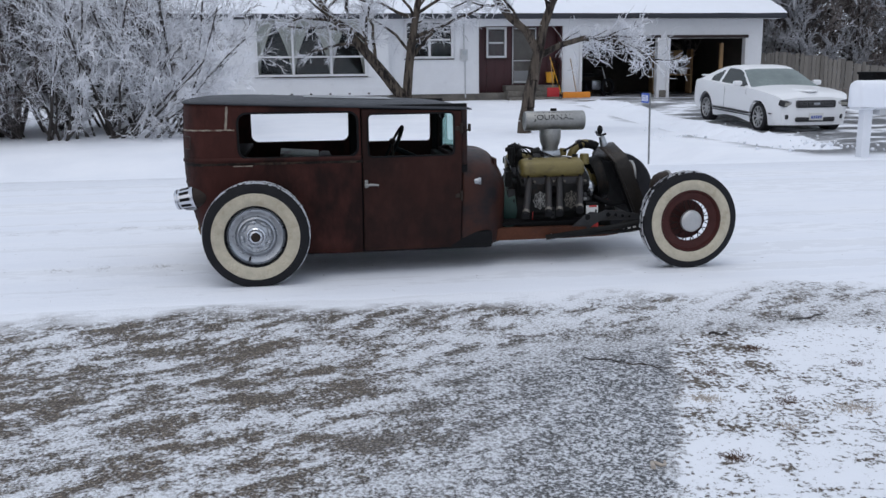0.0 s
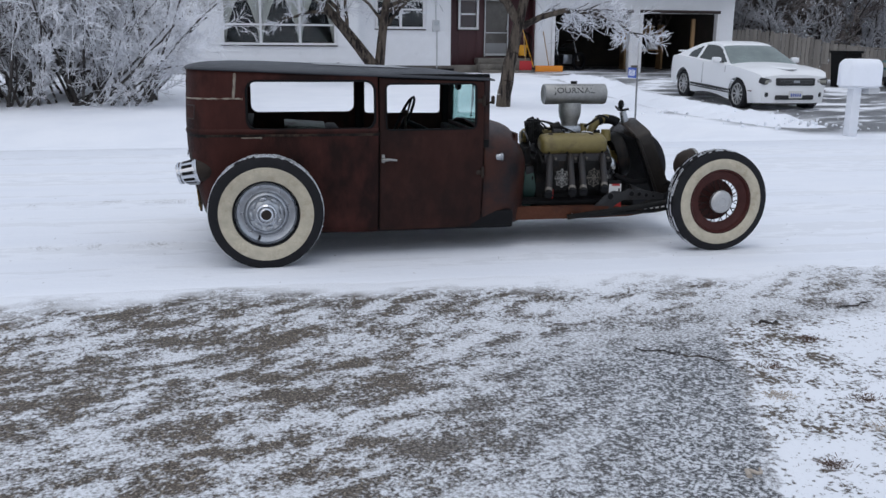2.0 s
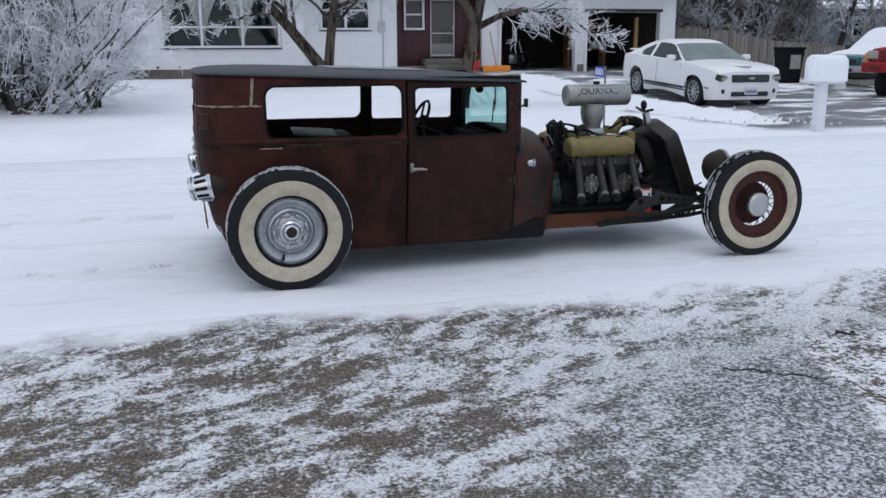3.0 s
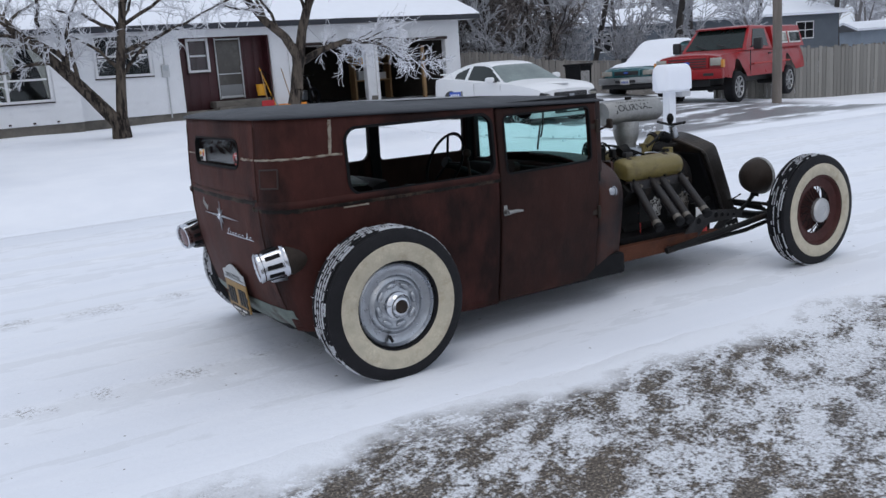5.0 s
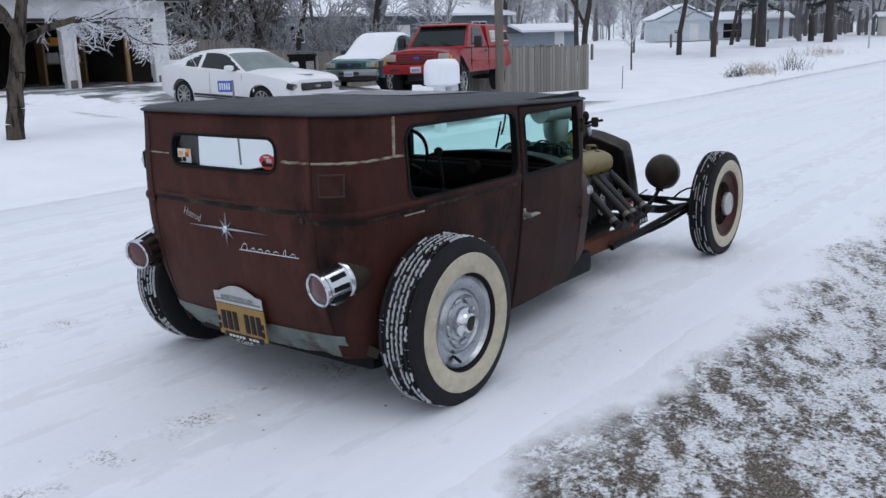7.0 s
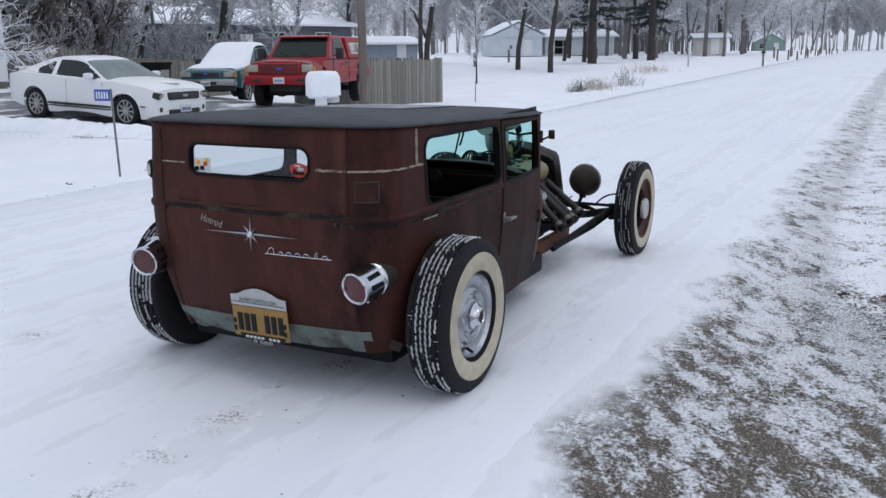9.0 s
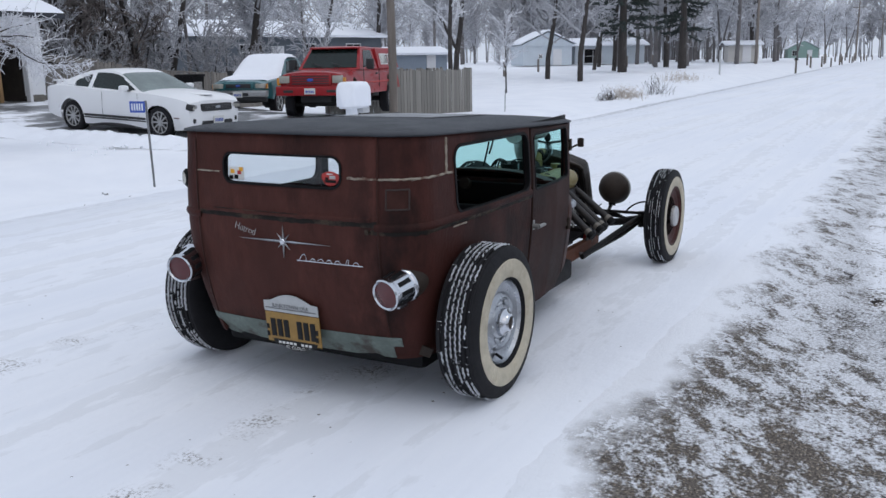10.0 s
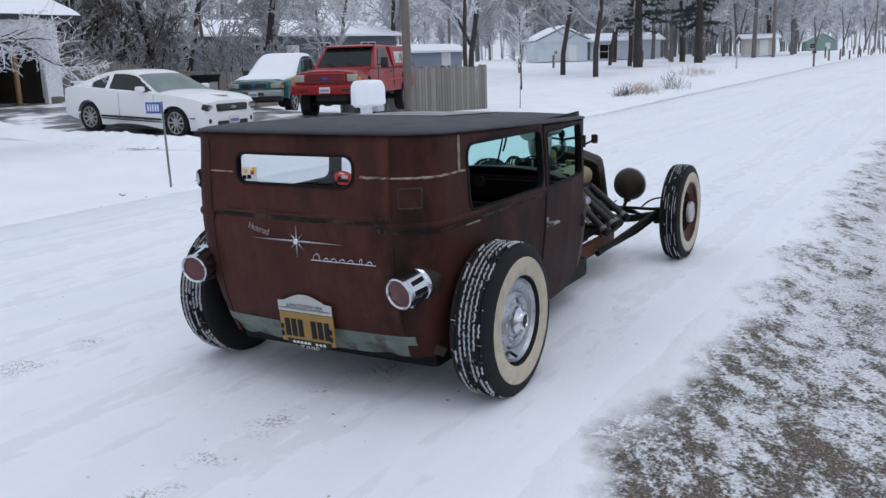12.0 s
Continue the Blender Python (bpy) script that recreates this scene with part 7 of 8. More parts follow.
        part("flange_bolt", rodded((x + 0.035, -sgn * 0.336, 0.596), (x + 0.035, -sgn * 0.35, 0.594), 0.01, None, 6), CREAMPIPE, hp)
    # spider-web cut-out plates between the headers
    for cx in (2.087, 2.328):
        web = B()
        cy, cz = -sgn * 0.435, 0.465
        for k in range(8):
            a = math.pi * k / 4
            rod(web, (cx, cy, cz), (cx + 0.055 * math.cos(a), cy - sgn * 0.001, cz + 0.068 * math.sin(a)), 0.0024, None, 6)
        for r in (0.35, 0.68, 1.0):
            for k in range(8):
                a, b = math.pi * k / 4, math.pi * (k + 1) / 4
                mid = (a + b) / 2
                p0 = Vector((cx + 0.055 * r * math.cos(a), cy, cz + 0.068 * r * math.sin(a)))
                p2 = Vector((cx + 0.055 * r * math.cos(b), cy, cz + 0.068 * r * math.sin(b)))
                pm = Vector((cx + 0.043 * r * math.cos(mid), cy, cz + 0.053 * r * math.sin(mid)))
                rod(web, p0, pm, 0.0021, None, 5)
                rod(web, pm, p2, 0.0021, None, 5)
        part("web_plate", web, GRIMYLABEL if cx < 2.2 else CREAMPIPE, eng, "steel spider-web cut-out")
        part("web_backing", boxed((cx, -sgn * 0.36, cz + 0.01), (0.13, 0.01, 0.21), 0.004), IRON, eng)
part("intake_manifold", boxed((2.24, 0, 0.66), (0.5, 0.26, 0.12), 0.03), IRON, eng)
carb = part("carburettor", boxed((2.27, 0, 0.755), (0.17, 0.15, 0.1), 0.02), DULLCHROME, eng)
part("throttle_linkage", pipe(B(), [(2.16, -0.08, 0.77), (2.02, -0.1, 0.8), (1.97, -0.1, 0.78)], 0.008, 6), IRON, carb)
part("intake_pipe", lathe(B(), [(0.062, 0.79), (0.064, 0.83), (0.076, 0.86), (0.084, 0.9), (0.085, 0.975)], 32, Matrix.Translation((2.275, 0, 0))), GALV, eng, "galvanised intake stack")
ac = part("air_cleaner", lathe(B(), [(0, -0.236), (0.066, -0.236), (0.072, -0.24), (0.076, -0.233), (0.076, 0.23), (0.073, 0.238), (0.066, 0.234), (0, 0.234)], 40, Matrix.Translation((2.305, 0, 1.036)) @ Euler((0, radians(90), 0)).to_matrix().to_4x4()), GALV, eng, "galvanised can air cleaner with worn black print")
word = lettering("worn_print", "JOURNAL", 0.062, BLACKPAINT, ac, Matrix(), 0.0012, "worn black lettering")
span = max(p.co.x for p in word.data.vertices) - min(p.co.x for p in word.data.vertices)
for p in word.data.vertices:
    a, q = radians(8) + p.co.y / 0.076, 0.0764 + p.co.z
    p.co = (2.285 + p.co.x * 0.32 / span, -q * math.cos(a), 1.036 + q * math.sin(a))
for k in range(30):
    x = 2.15 + 0.0098 * k
    a0 = radians(56)
    part("worn_print", pipe(B(), [(x, -0.0766 * math.cos(a0 + 0.05 * q), 1.036 + 0.0766 * math.sin(a0 + 0.05 * q)) for q in range(3)], 0.002, 4), BLACKPAINT, ac) if k % 4 else None
part("wing_nut", boxed((2.3, 0, 1.122), (0.05, 0.012, 0.02), 0.004), IRON, ac)
part("distributor", rod(B(), (2.0, 0.0, 0.68), (1.98, 0.0, 0.84), 0.055, 0.06, 18), IRON, eng)
for k in range(8):
    a = 2 * math.pi * k / 8
    side = 1 if math.sin(a) > 0 else -1
    part("plug_lead", pipe(B(), bend((1.98 + 0.04 * math.cos(a), 0.04 * math.sin(a), 0.84), (1.98 + 0.05 * k * 0.4, side * 0.14, 0.93 - 0.01 * k), (2.02 + 0.06 * k, side * 0.22, 0.66)), 0.006, 6), SMOKED, eng)
part("coil", rodded((1.93, -0.13, 0.70), (1.93, -0.13, 0.86), 0.028), IRON, eng)
br_ = B()
pipe(br_, [(1.9, -0.2, 0.62), (1.9, -0.2, 0.85), (1.98, -0.2, 0.85)], 0.006, 6)
part("bracket_rod", br_, IRON, eng)
neck = part("water_neck", pipe(B(), bend((2.44, 0.0, 0.70), (2.46, 0, 0.86), (2.58, 0, 0.85)), 0.034, 12), GOLD, eng, "gold water outlet")
part("hose_clamp", rodded((2.50, 0, 0.835), (2.53, 0, 0.845), 0.04), IRON, neck)
part("radiator_hose", pipe(B(), bend((2.55, 0, 0.845), (2.62, 0, 0.85), (2.66, 0, 0.82)), 0.036, 12), SMOKED, eng)
part("water_pump", lathe(B(), [(0, 0), (0.1, 0), (0.1, 0.03), (0.06, 0.05), (0.05, 0.1), (0, 0.1)], 24, pose(2.56, 0, 0.55, 0, 90, 0)), GOLD, eng)
part("pulley", lathe(B(), [(0, 0), (0.085, 0), (0.08, 0.012), (0.085, 0.024), (0, 0.024)], 28, pose(2.62, 0, 0.38, 0, 90, 0)), IRON, eng)
alt = part("alternator", lathe(B(), [(0, 0), (0.055, 0), (0.062, 0.02), (0.062, 0.1), (0.05, 0.115), (0, 0.115)], 24, pose(2.45, -0.20, 0.52, 0, 90, 0)), DULLCHROME, eng, "grey alternator with a black pulley")
part("fan", lathe(B(), [(0, 0), (0.035, 0), (0.035, 0.012), (0, 0.012)], 20, pose(2.565, -0.2, 0.52, 0, 90, 0)), IRON, alt)
filt = part("label_box", boxed((2.495, -0.405, 0.335), (0.098, 0.056, 0.20), 0.008), IRON, eng, "dark canister with white label and red base and dark print")
part("box_base", boxed((2.495, -0.41, 0.262), (0.102, 0.06, 0.04), 0.006), LABELRED, filt)
part("label_panel", boxed((2.495, -0.4335, 0.352), (0.094, 0.004, 0.125), 0.0015), LABELWHITE, filt)
part("box_print", boxed((2.50, -0.4365, 0.408), (0.06, 0.002, 0.014), 0.0), LABELRED, filt)
part("box_print", boxed((2.525, -0.4365, 0.36), (0.012, 0.002, 0.045), 0.0), IRON, filt)
part("starter", rodded((2.0, -0.2, 0.3), (2.24, -0.2, 0.3), 0.045), IRON, eng)
strap = part("perforated_strap", boxed((2.23, -0.279, 0.329), (0.03, 0.006, 0.116), 0.002, pose(0, 0, 0, 0, 0, 0)), PLATEGREY, eng, "grey perforated strap")
for k in range(3):
    # dark disc on the strap in place of a shaded hole
    part("strap_hole", rodded((2.23, -0.281, 0.295 + 0.033 * k), (2.23, -0.2835, 0.295 + 0.033 * k), 0.007, None, 10), SMOKED, strap)


# dark ring, added to make the gap before the radiator read black
part("fan_shroud", lathe(B(), [(0.165, 0), (0.175, 0.02), (0.175, 0.08), (0.165, 0.09), (0.15, 0.09), (0.15, 0)], 36, pose(2.62, 0, 0.56, 0, 76, 0), True), IRON, eng)
fan = B()
for k in range(6):
    box(fan, (0, 0, 0), (0.15, 0.045, 0.006), 0.002, pose(2.66, 0, 0.56, 0, 76, 0) @ Matrix.Rotation(math.pi * k / 3, 4, "Z") @ Matrix.Translation((0.09, 0, 0)) @ Euler((radians(25), 0, 0)).to_matrix().to_4x4())
part("fan_blades", fan, IRON, eng)
# dark box and bar, added fillers for the gloom low in the engine bay
part("battery_tray", boxed((2.55, 0.1, 0.33), (0.3, 0.5, 0.16), 0.02), IRON, eng)
part("cross_member", boxed((2.62, 0, 0.26), (0.12, 0.7, 0.08), 0.02), IRON, rod_car)
part("bell_housing", lathe(B(), [(0.0, 0), (0.2, 0), (0.21, 0.03), (0.17, 0.14), (0.0, 0.14)], 24, pose(1.97, 0, 0.38, 0, -90, 0)), IRON, eng)
part("fuel_line", pipe(B(), bend((2.34, -0.1, 0.76), (2.5, -0.18, 0.78), (2.56, -0.16, 0.56), 10), 0.007, 6), DULLCHROME, eng)
part("fuel_pump", rod(B(), (2.52, -0.13, 0.70), (2.52, -0.13, 0.78), 0.04, 0.034, 18), GOLD, eng)
part("filler_neck", rod(B(), (2.36, -0.06, 0.72), (2.37, -0.06, 0.82), 0.024, 0.03, 14), GOLD, eng)
part("vacuum_can", rodded((2.1, -0.12, 0.79), (2.16, -0.12, 0.81), 0.035), IRON, eng)
part("throttle_arm", pipe(B(), [(2.36, -0.1, 0.80), (2.42, -0.12, 0.84), (2.5, -0.1, 0.88), (2.56, -0.06, 0.86)], 0.009, 6), IRON, eng)
part("steering_box", boxed((1.9, 0.42, 0.36), (0.2, 0.12, 0.16), 0.03), IRON, rod_car)
part("drag_link", rodded((1.92, 0.5, 0.3), (3.02, 0.62, 0.34), 0.014), IRON, rod_car)

rc = random.Random(8)
for k in range(7):
    x, y = 1.93 + 0.035 * k, -0.16 - 0.02 * (k % 3)
    part("wire_loom", pipe(B(), bend((x, y, 0.66), (x - 0.05 + rc.uniform(-0.06, 0.06), y - 0.03, 0.8 + rc.uniform(-0.05, 0.06)), (x + rc.uniform(-0.08, 0.12), y + 0.06, 0.72)), 0.0055, 6), SMOKED if k % 3 else DULLCHROME, eng)
for x, z, w_, h_, m_ in ((1.90, 0.83, 0.05, 0.03, IRON), (1.99, 0.80, 0.03, 0.05, IRON), (2.12, 0.775, 0.06, 0.035, PLATEGREY), (2.20, 0.755, 0.04, 0.03, DULLCHROME), (2.36, 0.745, 0.05, 0.03, COPPER), (1.90, 0.60, 0.05, 0.12, IRON), (1.92, 0.48, 0.06, 0.08, PLATEGREY)):
    part("small_fitting", boxed((x, -0.17, z), (w_, 0.04, h_), 0.006), m_, eng)
for k in range(9):
    x, z = 2.46 + 0.025 * (k % 4), 0.44 + 0.035 * (k // 3)
    part("pump_fitting", rodded((x, -0.25, z), (x, -0.275 - 0.01 * (k % 2), z + 0.005), 0.011 + 0.003 * (k % 3), None, 10), GALV if k % 3 == 1 else PLATEGREY, eng)
part("red_wire", pipe(B(), bend((2.07, -0.31, 0.42), (2.055, -0.338, 0.37), (2.052, -0.338, 0.30)), 0.003, 6), LABELRED, eng)
part("lower_hose", pipe(B(), bend((2.60, -0.16, 0.44), (2.72, -0.22, 0.36), (2.84, -0.2, 0.40)), 0.022, 10), SMOKED, eng)

# radiator and its shell, raked back
SHELLBROWN = mat("worn_brown_black_shell_paint", (0.02, 0.0165, 0.014), 0.42, 0.1, 0.5, 7, 0.4, 60, second=(0.042, 0.03, 0.022), mask=(0.5, 0.66), spec=0.35)
rad = B()
secs, rim_l, rim_r = [], [], []
for t, hw in ((0, 0.258), (0.3, 0.268), (0.7, 0.272), (0.83, 0.268), (0.875, 0.25), (0.94, 0.16), (0.985, 0.09), (1.0, 0.05)):
    x, z = 2.975 - 0.235 * t, 0.28 + 0.55 * t
    secs.append([(x - 0.055, -hw, z - 0.02), (x - 0.01, -hw * 1.05, z), (x + 0.045, -hw * 1.02, z + 0.02), (x + 0.06, 0, z + 0.025), (x + 0.045, hw * 1.02, z + 0.02), (x - 0.01, hw * 1.05, z), (x - 0.055, hw, z - 0.02)])
    rim_l.append(secs[-1][0])
    rim_r.append(secs[-1][-1])
loft(rad, secs, True)
shell_r = part("radiator_shell", rad, SHELLBROWN, rod_car, "dark raked radiator shell")
part("shell_rim", pipe(B(), rim_l + rim_r[::-1], 0.011, 8), SHELLBROWN, shell_r, "rolled brown shell edge")
part("radiator_core", slab(B(), [(2.905, -0.23, 0.32), (2.905, 0.23, 0.32), (2.73, 0.23, 0.73), (2.73, -0.23, 0.73)], (-0.03, 0, -0.012)), SMOKED, shell_r)
orn = part("cap_ornament", rodded((2.73, 0, 0.80), (2.70, 0, 0.90), 0.034, 0.024, 18), DULLCHROME, shell_r, "bird-like radiator cap ornament")
part("ornament_head", ball(B(), (2.685, 0, 0.955), 0.028, (0.8, 0.9, 1.3)), IRON, orn)
part("ornament_wings", loft(B(), [[(2.692 + c, y, 0.91 + 0.02 * abs(y) / 0.13 + d) for c, d in ((-0.03 * (1.1 - abs(y) / 0.14), 0), (0, 0.01), (0.03 * (1.1 - abs(y) / 0.14), 0), (0, -0.008))] for y in (-0.13, -0.07, 0, 0.07, 0.13)], True), IRON, orn)

# ---- tail details ----
def tail_lamp(sgn):
    base = Vector((-0.405, 0.02 - sgn * 0.609, 0.594))
    m = Matrix.Translation(base) @ Vector((-0.138, sgn * 0.022, -0.024)).to_track_quat("Z", "Y").to_matrix().to_4x4()
    t = part("tail_lamp", lathe(B(), [(0.0, -0.17), (0.03, -0.155), (0.058, -0.11), (0.074, -0.05), (0.078, -0.005), (0.07, 0.012)], 32, m), BROWNSTEEL, rod_car, "bullet tail lamp with slotted chrome housing")
    part("housing", lathe(B(), [(0.07, 0.004), (0.081, 0.008), (0.080, 0.02), (0.075, 0.026), (0.068, 0.118), (0.072, 0.124), (0.071, 0.138), (0.065, 0.143), (0.059, 0.136), (0.057, 0.03)], 48, m, True), CHROME, t, "bright chrome housing")
    for k in range(10):
        a = 2 * math.pi * k / 10
        part("slot", box(B(), (0, 0, 0), (0.007, 0.021, 0.07), 0.002, m @ Matrix.Rotation(a, 4, "Z") @ Matrix.Translation((0.0705, 0, 0.07)) @ Euler((0, radians(-4.3), 0)).to_matrix().to_4x4()), SMOKED, t)
    part("lens", lathe(B(), [(0.06, 0.130), (0.03, 0.135), (0, 0.137)], 28, m), REDLENS, t)
    part("clamp", box(B(), (-0.45, 0.02 - sgn * 0.60, 0.51), (0.07, 0.05, 0.02), 0.004), DULLCHROME, t)


for sgn in (1, -1):
    tail_lamp(sgn)
lamp = part("side_lamp", lathe(B(), [(0, -0.03), (0.035, -0.02), (0.045, 0), (0.045, 0.025), (0.035, 0.035), (0, 0.04)], 24, pose(-0.40, 0.62, 1.0, 0, -90, -30)), SMOKED, rod_car, "small black round side lamp")
part("lens", lathe(B(), [(0.036, 0.034), (0, 0.044)], 20, pose(-0.40, 0.62, 1.0, 0, -90, -30)), LAMPGLASS, lamp)
part("trunk_hinge", box(B(), (-0.41, 0.585, 0.885), (0.04, 0.03, 0.05), 0.008), SEAM_DARK, rod_car)

# lower apron in bare grey steel
bm = B()
secs = []
for i in range(25):
    y = -0.55 + 1.1 * i / 24
    row = []
    for z, o in ((0.335, 0.004), (0.30, 0.006), (0.24, -0.01), (0.215, -0.03)):
        p = shell(abs(y), max(0.26, z), o)
        row.append((p[0] + (0.02 if z < 0.26 else 0), math.copysign(abs(p[1]), y), z))
    secs.append(row)
part("tail_apron", loft(bm, secs), PATINA, rod_car, "grey-green bare steel apron under the tail", 60)
tab = B()
slab(tab, [(-0.30, -0.58, 0.29), (-0.30, -0.66, 0.27), (-0.30, -0.64, 0.23), (-0.30, -0.57, 0.24)], (0.01, 0, 0))
part("apron_tab", tab, BROWNSTEEL, rod_car)

# badges
star = part("star_badge", ball(B(), (-0.512, -0.012, 0.752), 0.016, (0.7, 1, 1)), CHROME, rod_car, "chrome eight-pointed star badge with long spear")
def spike(a, ln, w):
    bm = B()
    d = Vector((0, math.cos(a), math.sin(a)))
    c = Vector((0, -math.sin(a), math.cos(a)))
    o = Vector((-0.508, -0.012, 0.752))
    tip, back_ = o + d * ln, Vector((0.004, 0, 0))
    slab(bm, [o + c * w, tip, o - c * w, o + Vector((-0.006, 0, 0))], back_)
    return part("star_ray", bm, DULLCHROME, star, smooth=0)
for k in range(8):
    a = math.pi * k / 4 + (0.0 if k % 2 else 0)
    spike(a, 0.26 if k in (0, 4) else (0.075 if k % 2 == 0 else 0.05), 0.006)
UP = Matrix(((0, 0, -1, 0), (-1, 0, 0, 0), (0, 1, 0, 0), (0, 0, 0, 1)))
lettering("script_lettering", "Hotrod", 0.046, STEELGREY, rod_car, Matrix.Translation((-0.5135, 0.205, 0.782)) @ UP @ Matrix(((1, 0.35, 0, 0), (0, 1, 0, 0), (0, 0, 1, 0), (0, 0, 0, 1))), 0.001, "small chrome script lettering", thin=0.0011)
scr = B()
tail_x = lambda y: -0.506 - 0.012 * (1 - (abs(y) / 0.46) ** 2) + 0.014
pipe(scr, [(tail_x(y), y, 0.672) for y in [-0.085 - 0.345 * i / 20 for i in range(21)]], 0.0022, 6)
for y0, wd, hg in ((-0.115, 0.018, 0.03), (-0.168, 0.014, 0.014), (-0.21, 0.016, 0.015), (-0.255, 0.015, 0.015), (-0.3, 0.016, 0.015), (-0.35, 0.007, 0.027), (-0.395, 0.016, 0.015)):
    pipe(scr, [(tail_x(y0) - 0.001, y0 + wd * math.cos(math.pi * q / 8) - 0.25 * hg * math.sin(math.pi * q / 8), 0.672 + hg * math.sin(math.pi * q / 8)) for q in range(9)], 0.0019, 6)
part("script_badge", scr, CHROME, rod_car, "chrome script badge drawn as a plain flourish")

# plate, its topper and frame
lp = part("licence_plate", box(B(), (0, 0, 0), (0.006, 0.31, 0.15), 0.002, pose(-0.462, -0.008, 0.327, 0, -6, 0)), YELLOWPLATE, rod_car, "aged yellow plate with dark bars")
for k in range(7):
    if k != 3:
        part("number_bar", box(B(), (0, 0, 0), (0.004, 0.029, 0.088), 0.001, pose(-0.4655, 0.105 - 0.038 * k, 0.325, 0, -6, 0)), BLACKPAINT, lp)
for y in (-0.145, 0.138):
    for k in range(3):
        part("small_bar", box(B(), (0, 0, 0), (0.003, 0.014, 0.024), 0.0, pose(-0.4652, y, 0.29 + 0.036 * k, 0, -6, 0)), BLACKPAINT, lp)
tpm = Matrix.Translation((-0.478, -0.008, 0.44)) @ Euler((0, radians(-6), 0)).to_matrix().to_4x4()
tpb = B()
pts = [(0, 0.155, -0.035), (0, -0.155, -0.035), (0, -0.155, 0.015), (0, -0.125, 0.018)] + [(0, -0.115 + 0.23 * k / 14, 0.02 + 0.035 * math.sin(math.pi * k / 14)) for k in range(15)] + [(0, 0.125, 0.018), (0, 0.155, 0.015)]
slab(tpb, [tpm @ Vector(p) for p in pts], (0.004, 0, 0))
topper = part("plate_topper", tpb, STEELGREY, lp, "pale arched plate topper")
lettering("topper_print", "JUNKTOWN USA", 0.027, POSTGREY, topper, tpm @ Matrix.Translation((-0.003, 0, -0.012)) @ UP, 0.0005)
part("topper_rule", box(B(), (0, 0, 0), (0.002, 0.29, 0.004), 0, tpm @ Matrix.Translation((-0.002, 0, -0.018))), POSTGREY, topper)
fb = B()
pts = [(0, 0.13, 0.02), (0, -0.13, 0.02), (0, -0.12, -0.005)] + [(0, -0.085 + 0.17 * k / 10, -0.008 - 0.022 * math.sin(math.pi * k / 10)) for k in range(11)] + [(0, 0.12, -0.005)]
fm = Matrix.Translation((-0.458, -0.012, 0.248)) @ Euler((0, radians(-6), 0)).to_matrix().to_4x4()
slab(fb, [fm @ Vector(p) for p in pts], (0.004, 0, 0))
fbp = part("plate_frame", fb, BLACKPAINT, lp, "black plate frame with pale print")
lettering("frame_print", "ST. CLOUD", 0.022, LABELWHITE, fbp, fm @ Matrix.Translation((-0.002, 0, -0.022)) @ UP, 0.0005)
for k in range(9):
    part("print_bar", box(B(), (0, 0, 0), (0.002, 0.015, 0.011), 0, fm @ Matrix.Translation((-0.002, 0.088 - 0.022 * k, 0.006))), LABELWHITE, fbp) if k != 5 else None


# ---- trees and bushes under hoarfrost ----
BARK = mat("dark_bark", (0.05, 0.043, 0.04), 0.9, 0, 0.35, 6, 0.7, 30, stretch=(1, 1, 0.25), second=(0.16, 0.15, 0.145), mask=(0.56, 0.72))
GREYBARK = mat("grey_brown_bark", (0.105, 0.086, 0.07), 0.9, 0, 0.5, 14, 1.0, 22, stretch=(1, 1, 0.22), second=(0.017, 0.014, 0.013), mask=(0.47, 0.56), spec=0.15)
FROST = mat("hoarfrost_twig", (0.7, 0.71, 0.745), 0.85, 0, 0.2, 1.5, spec=0.2, second=(0.4, 0.4, 0.42), mask=(0.5, 0.66))
BROWNTWIG = mat("grey_brown_twig_dusted_with_frost", (0.235, 0.21, 0.2), 0.88, 0, 0.35, 1.2, spec=0.2, second=(0.10, 0.085, 0.08), mask=(0.46, 0.62))
# next two greys are paled beyond frost: distance haze is in the colour
FARBARK = mat("far_bark_paled_for_haze", (0.17, 0.16, 0.16), 0.9, 0, 0.35, 0.8, second=(0.09, 0.082, 0.08), mask=(0.5, 0.66))
FROSTHAZE = mat("twig_greyed_with_frost_and_haze", (0.43, 0.435, 0.46), 0.85, 0, 0.25, 0.5, spec=0.2, second=(0.22, 0.21, 0.21), mask=(0.5, 0.66))
PINE = mat("dark_frosted_needle", (0.03, 0.042, 0.038), 0.8, 0, 0.35, 2, second=(0.13, 0.145, 0.15), mask=(0.58, 0.75))
DRYGRASS = mat("dry_straw_stalk", (0.5, 0.44, 0.38), 0.85, 0, 0.3, 5)


def sticks(segs, sides):
    """Tapered prisms along segments given as rows of x0 y0 z0 x1 y1 z1 r0 r1."""
    a = np.array(segs, float)
    p, q = a[:, 0:3], a[:, 3:6]
    d = q - p
    d /= np.linalg.norm(d, axis=1, keepdims=True) + 1e-9
    ref = np.where(np.abs(d[:, 2:3]) > 0.9, np.array([[1.0, 0, 0]]), np.array([[0, 0, 1.0]]))
    x = np.cross(d, ref)
    x /= np.linalg.norm(x, axis=1, keepdims=True) + 1e-9
    y = np.cross(d, x)
    rings = []
    for k in range(sides):
        c, s = math.cos(2 * math.pi * k / sides), math.sin(2 * math.pi * k / sides)
        rings.append(p + (x * c + y * s) * a[:, 6:7])
    for k in range(sides):
        c, s = math.cos(2 * math.pi * k / sides), math.sin(2 * math.pi * k / sides)
        rings.append(q + (x * c + y * s) * a[:, 7:8])
    v = np.stack(rings, 1).reshape(-1, 3)
    base = (np.arange(len(a)) * 2 * sides)[:, None]
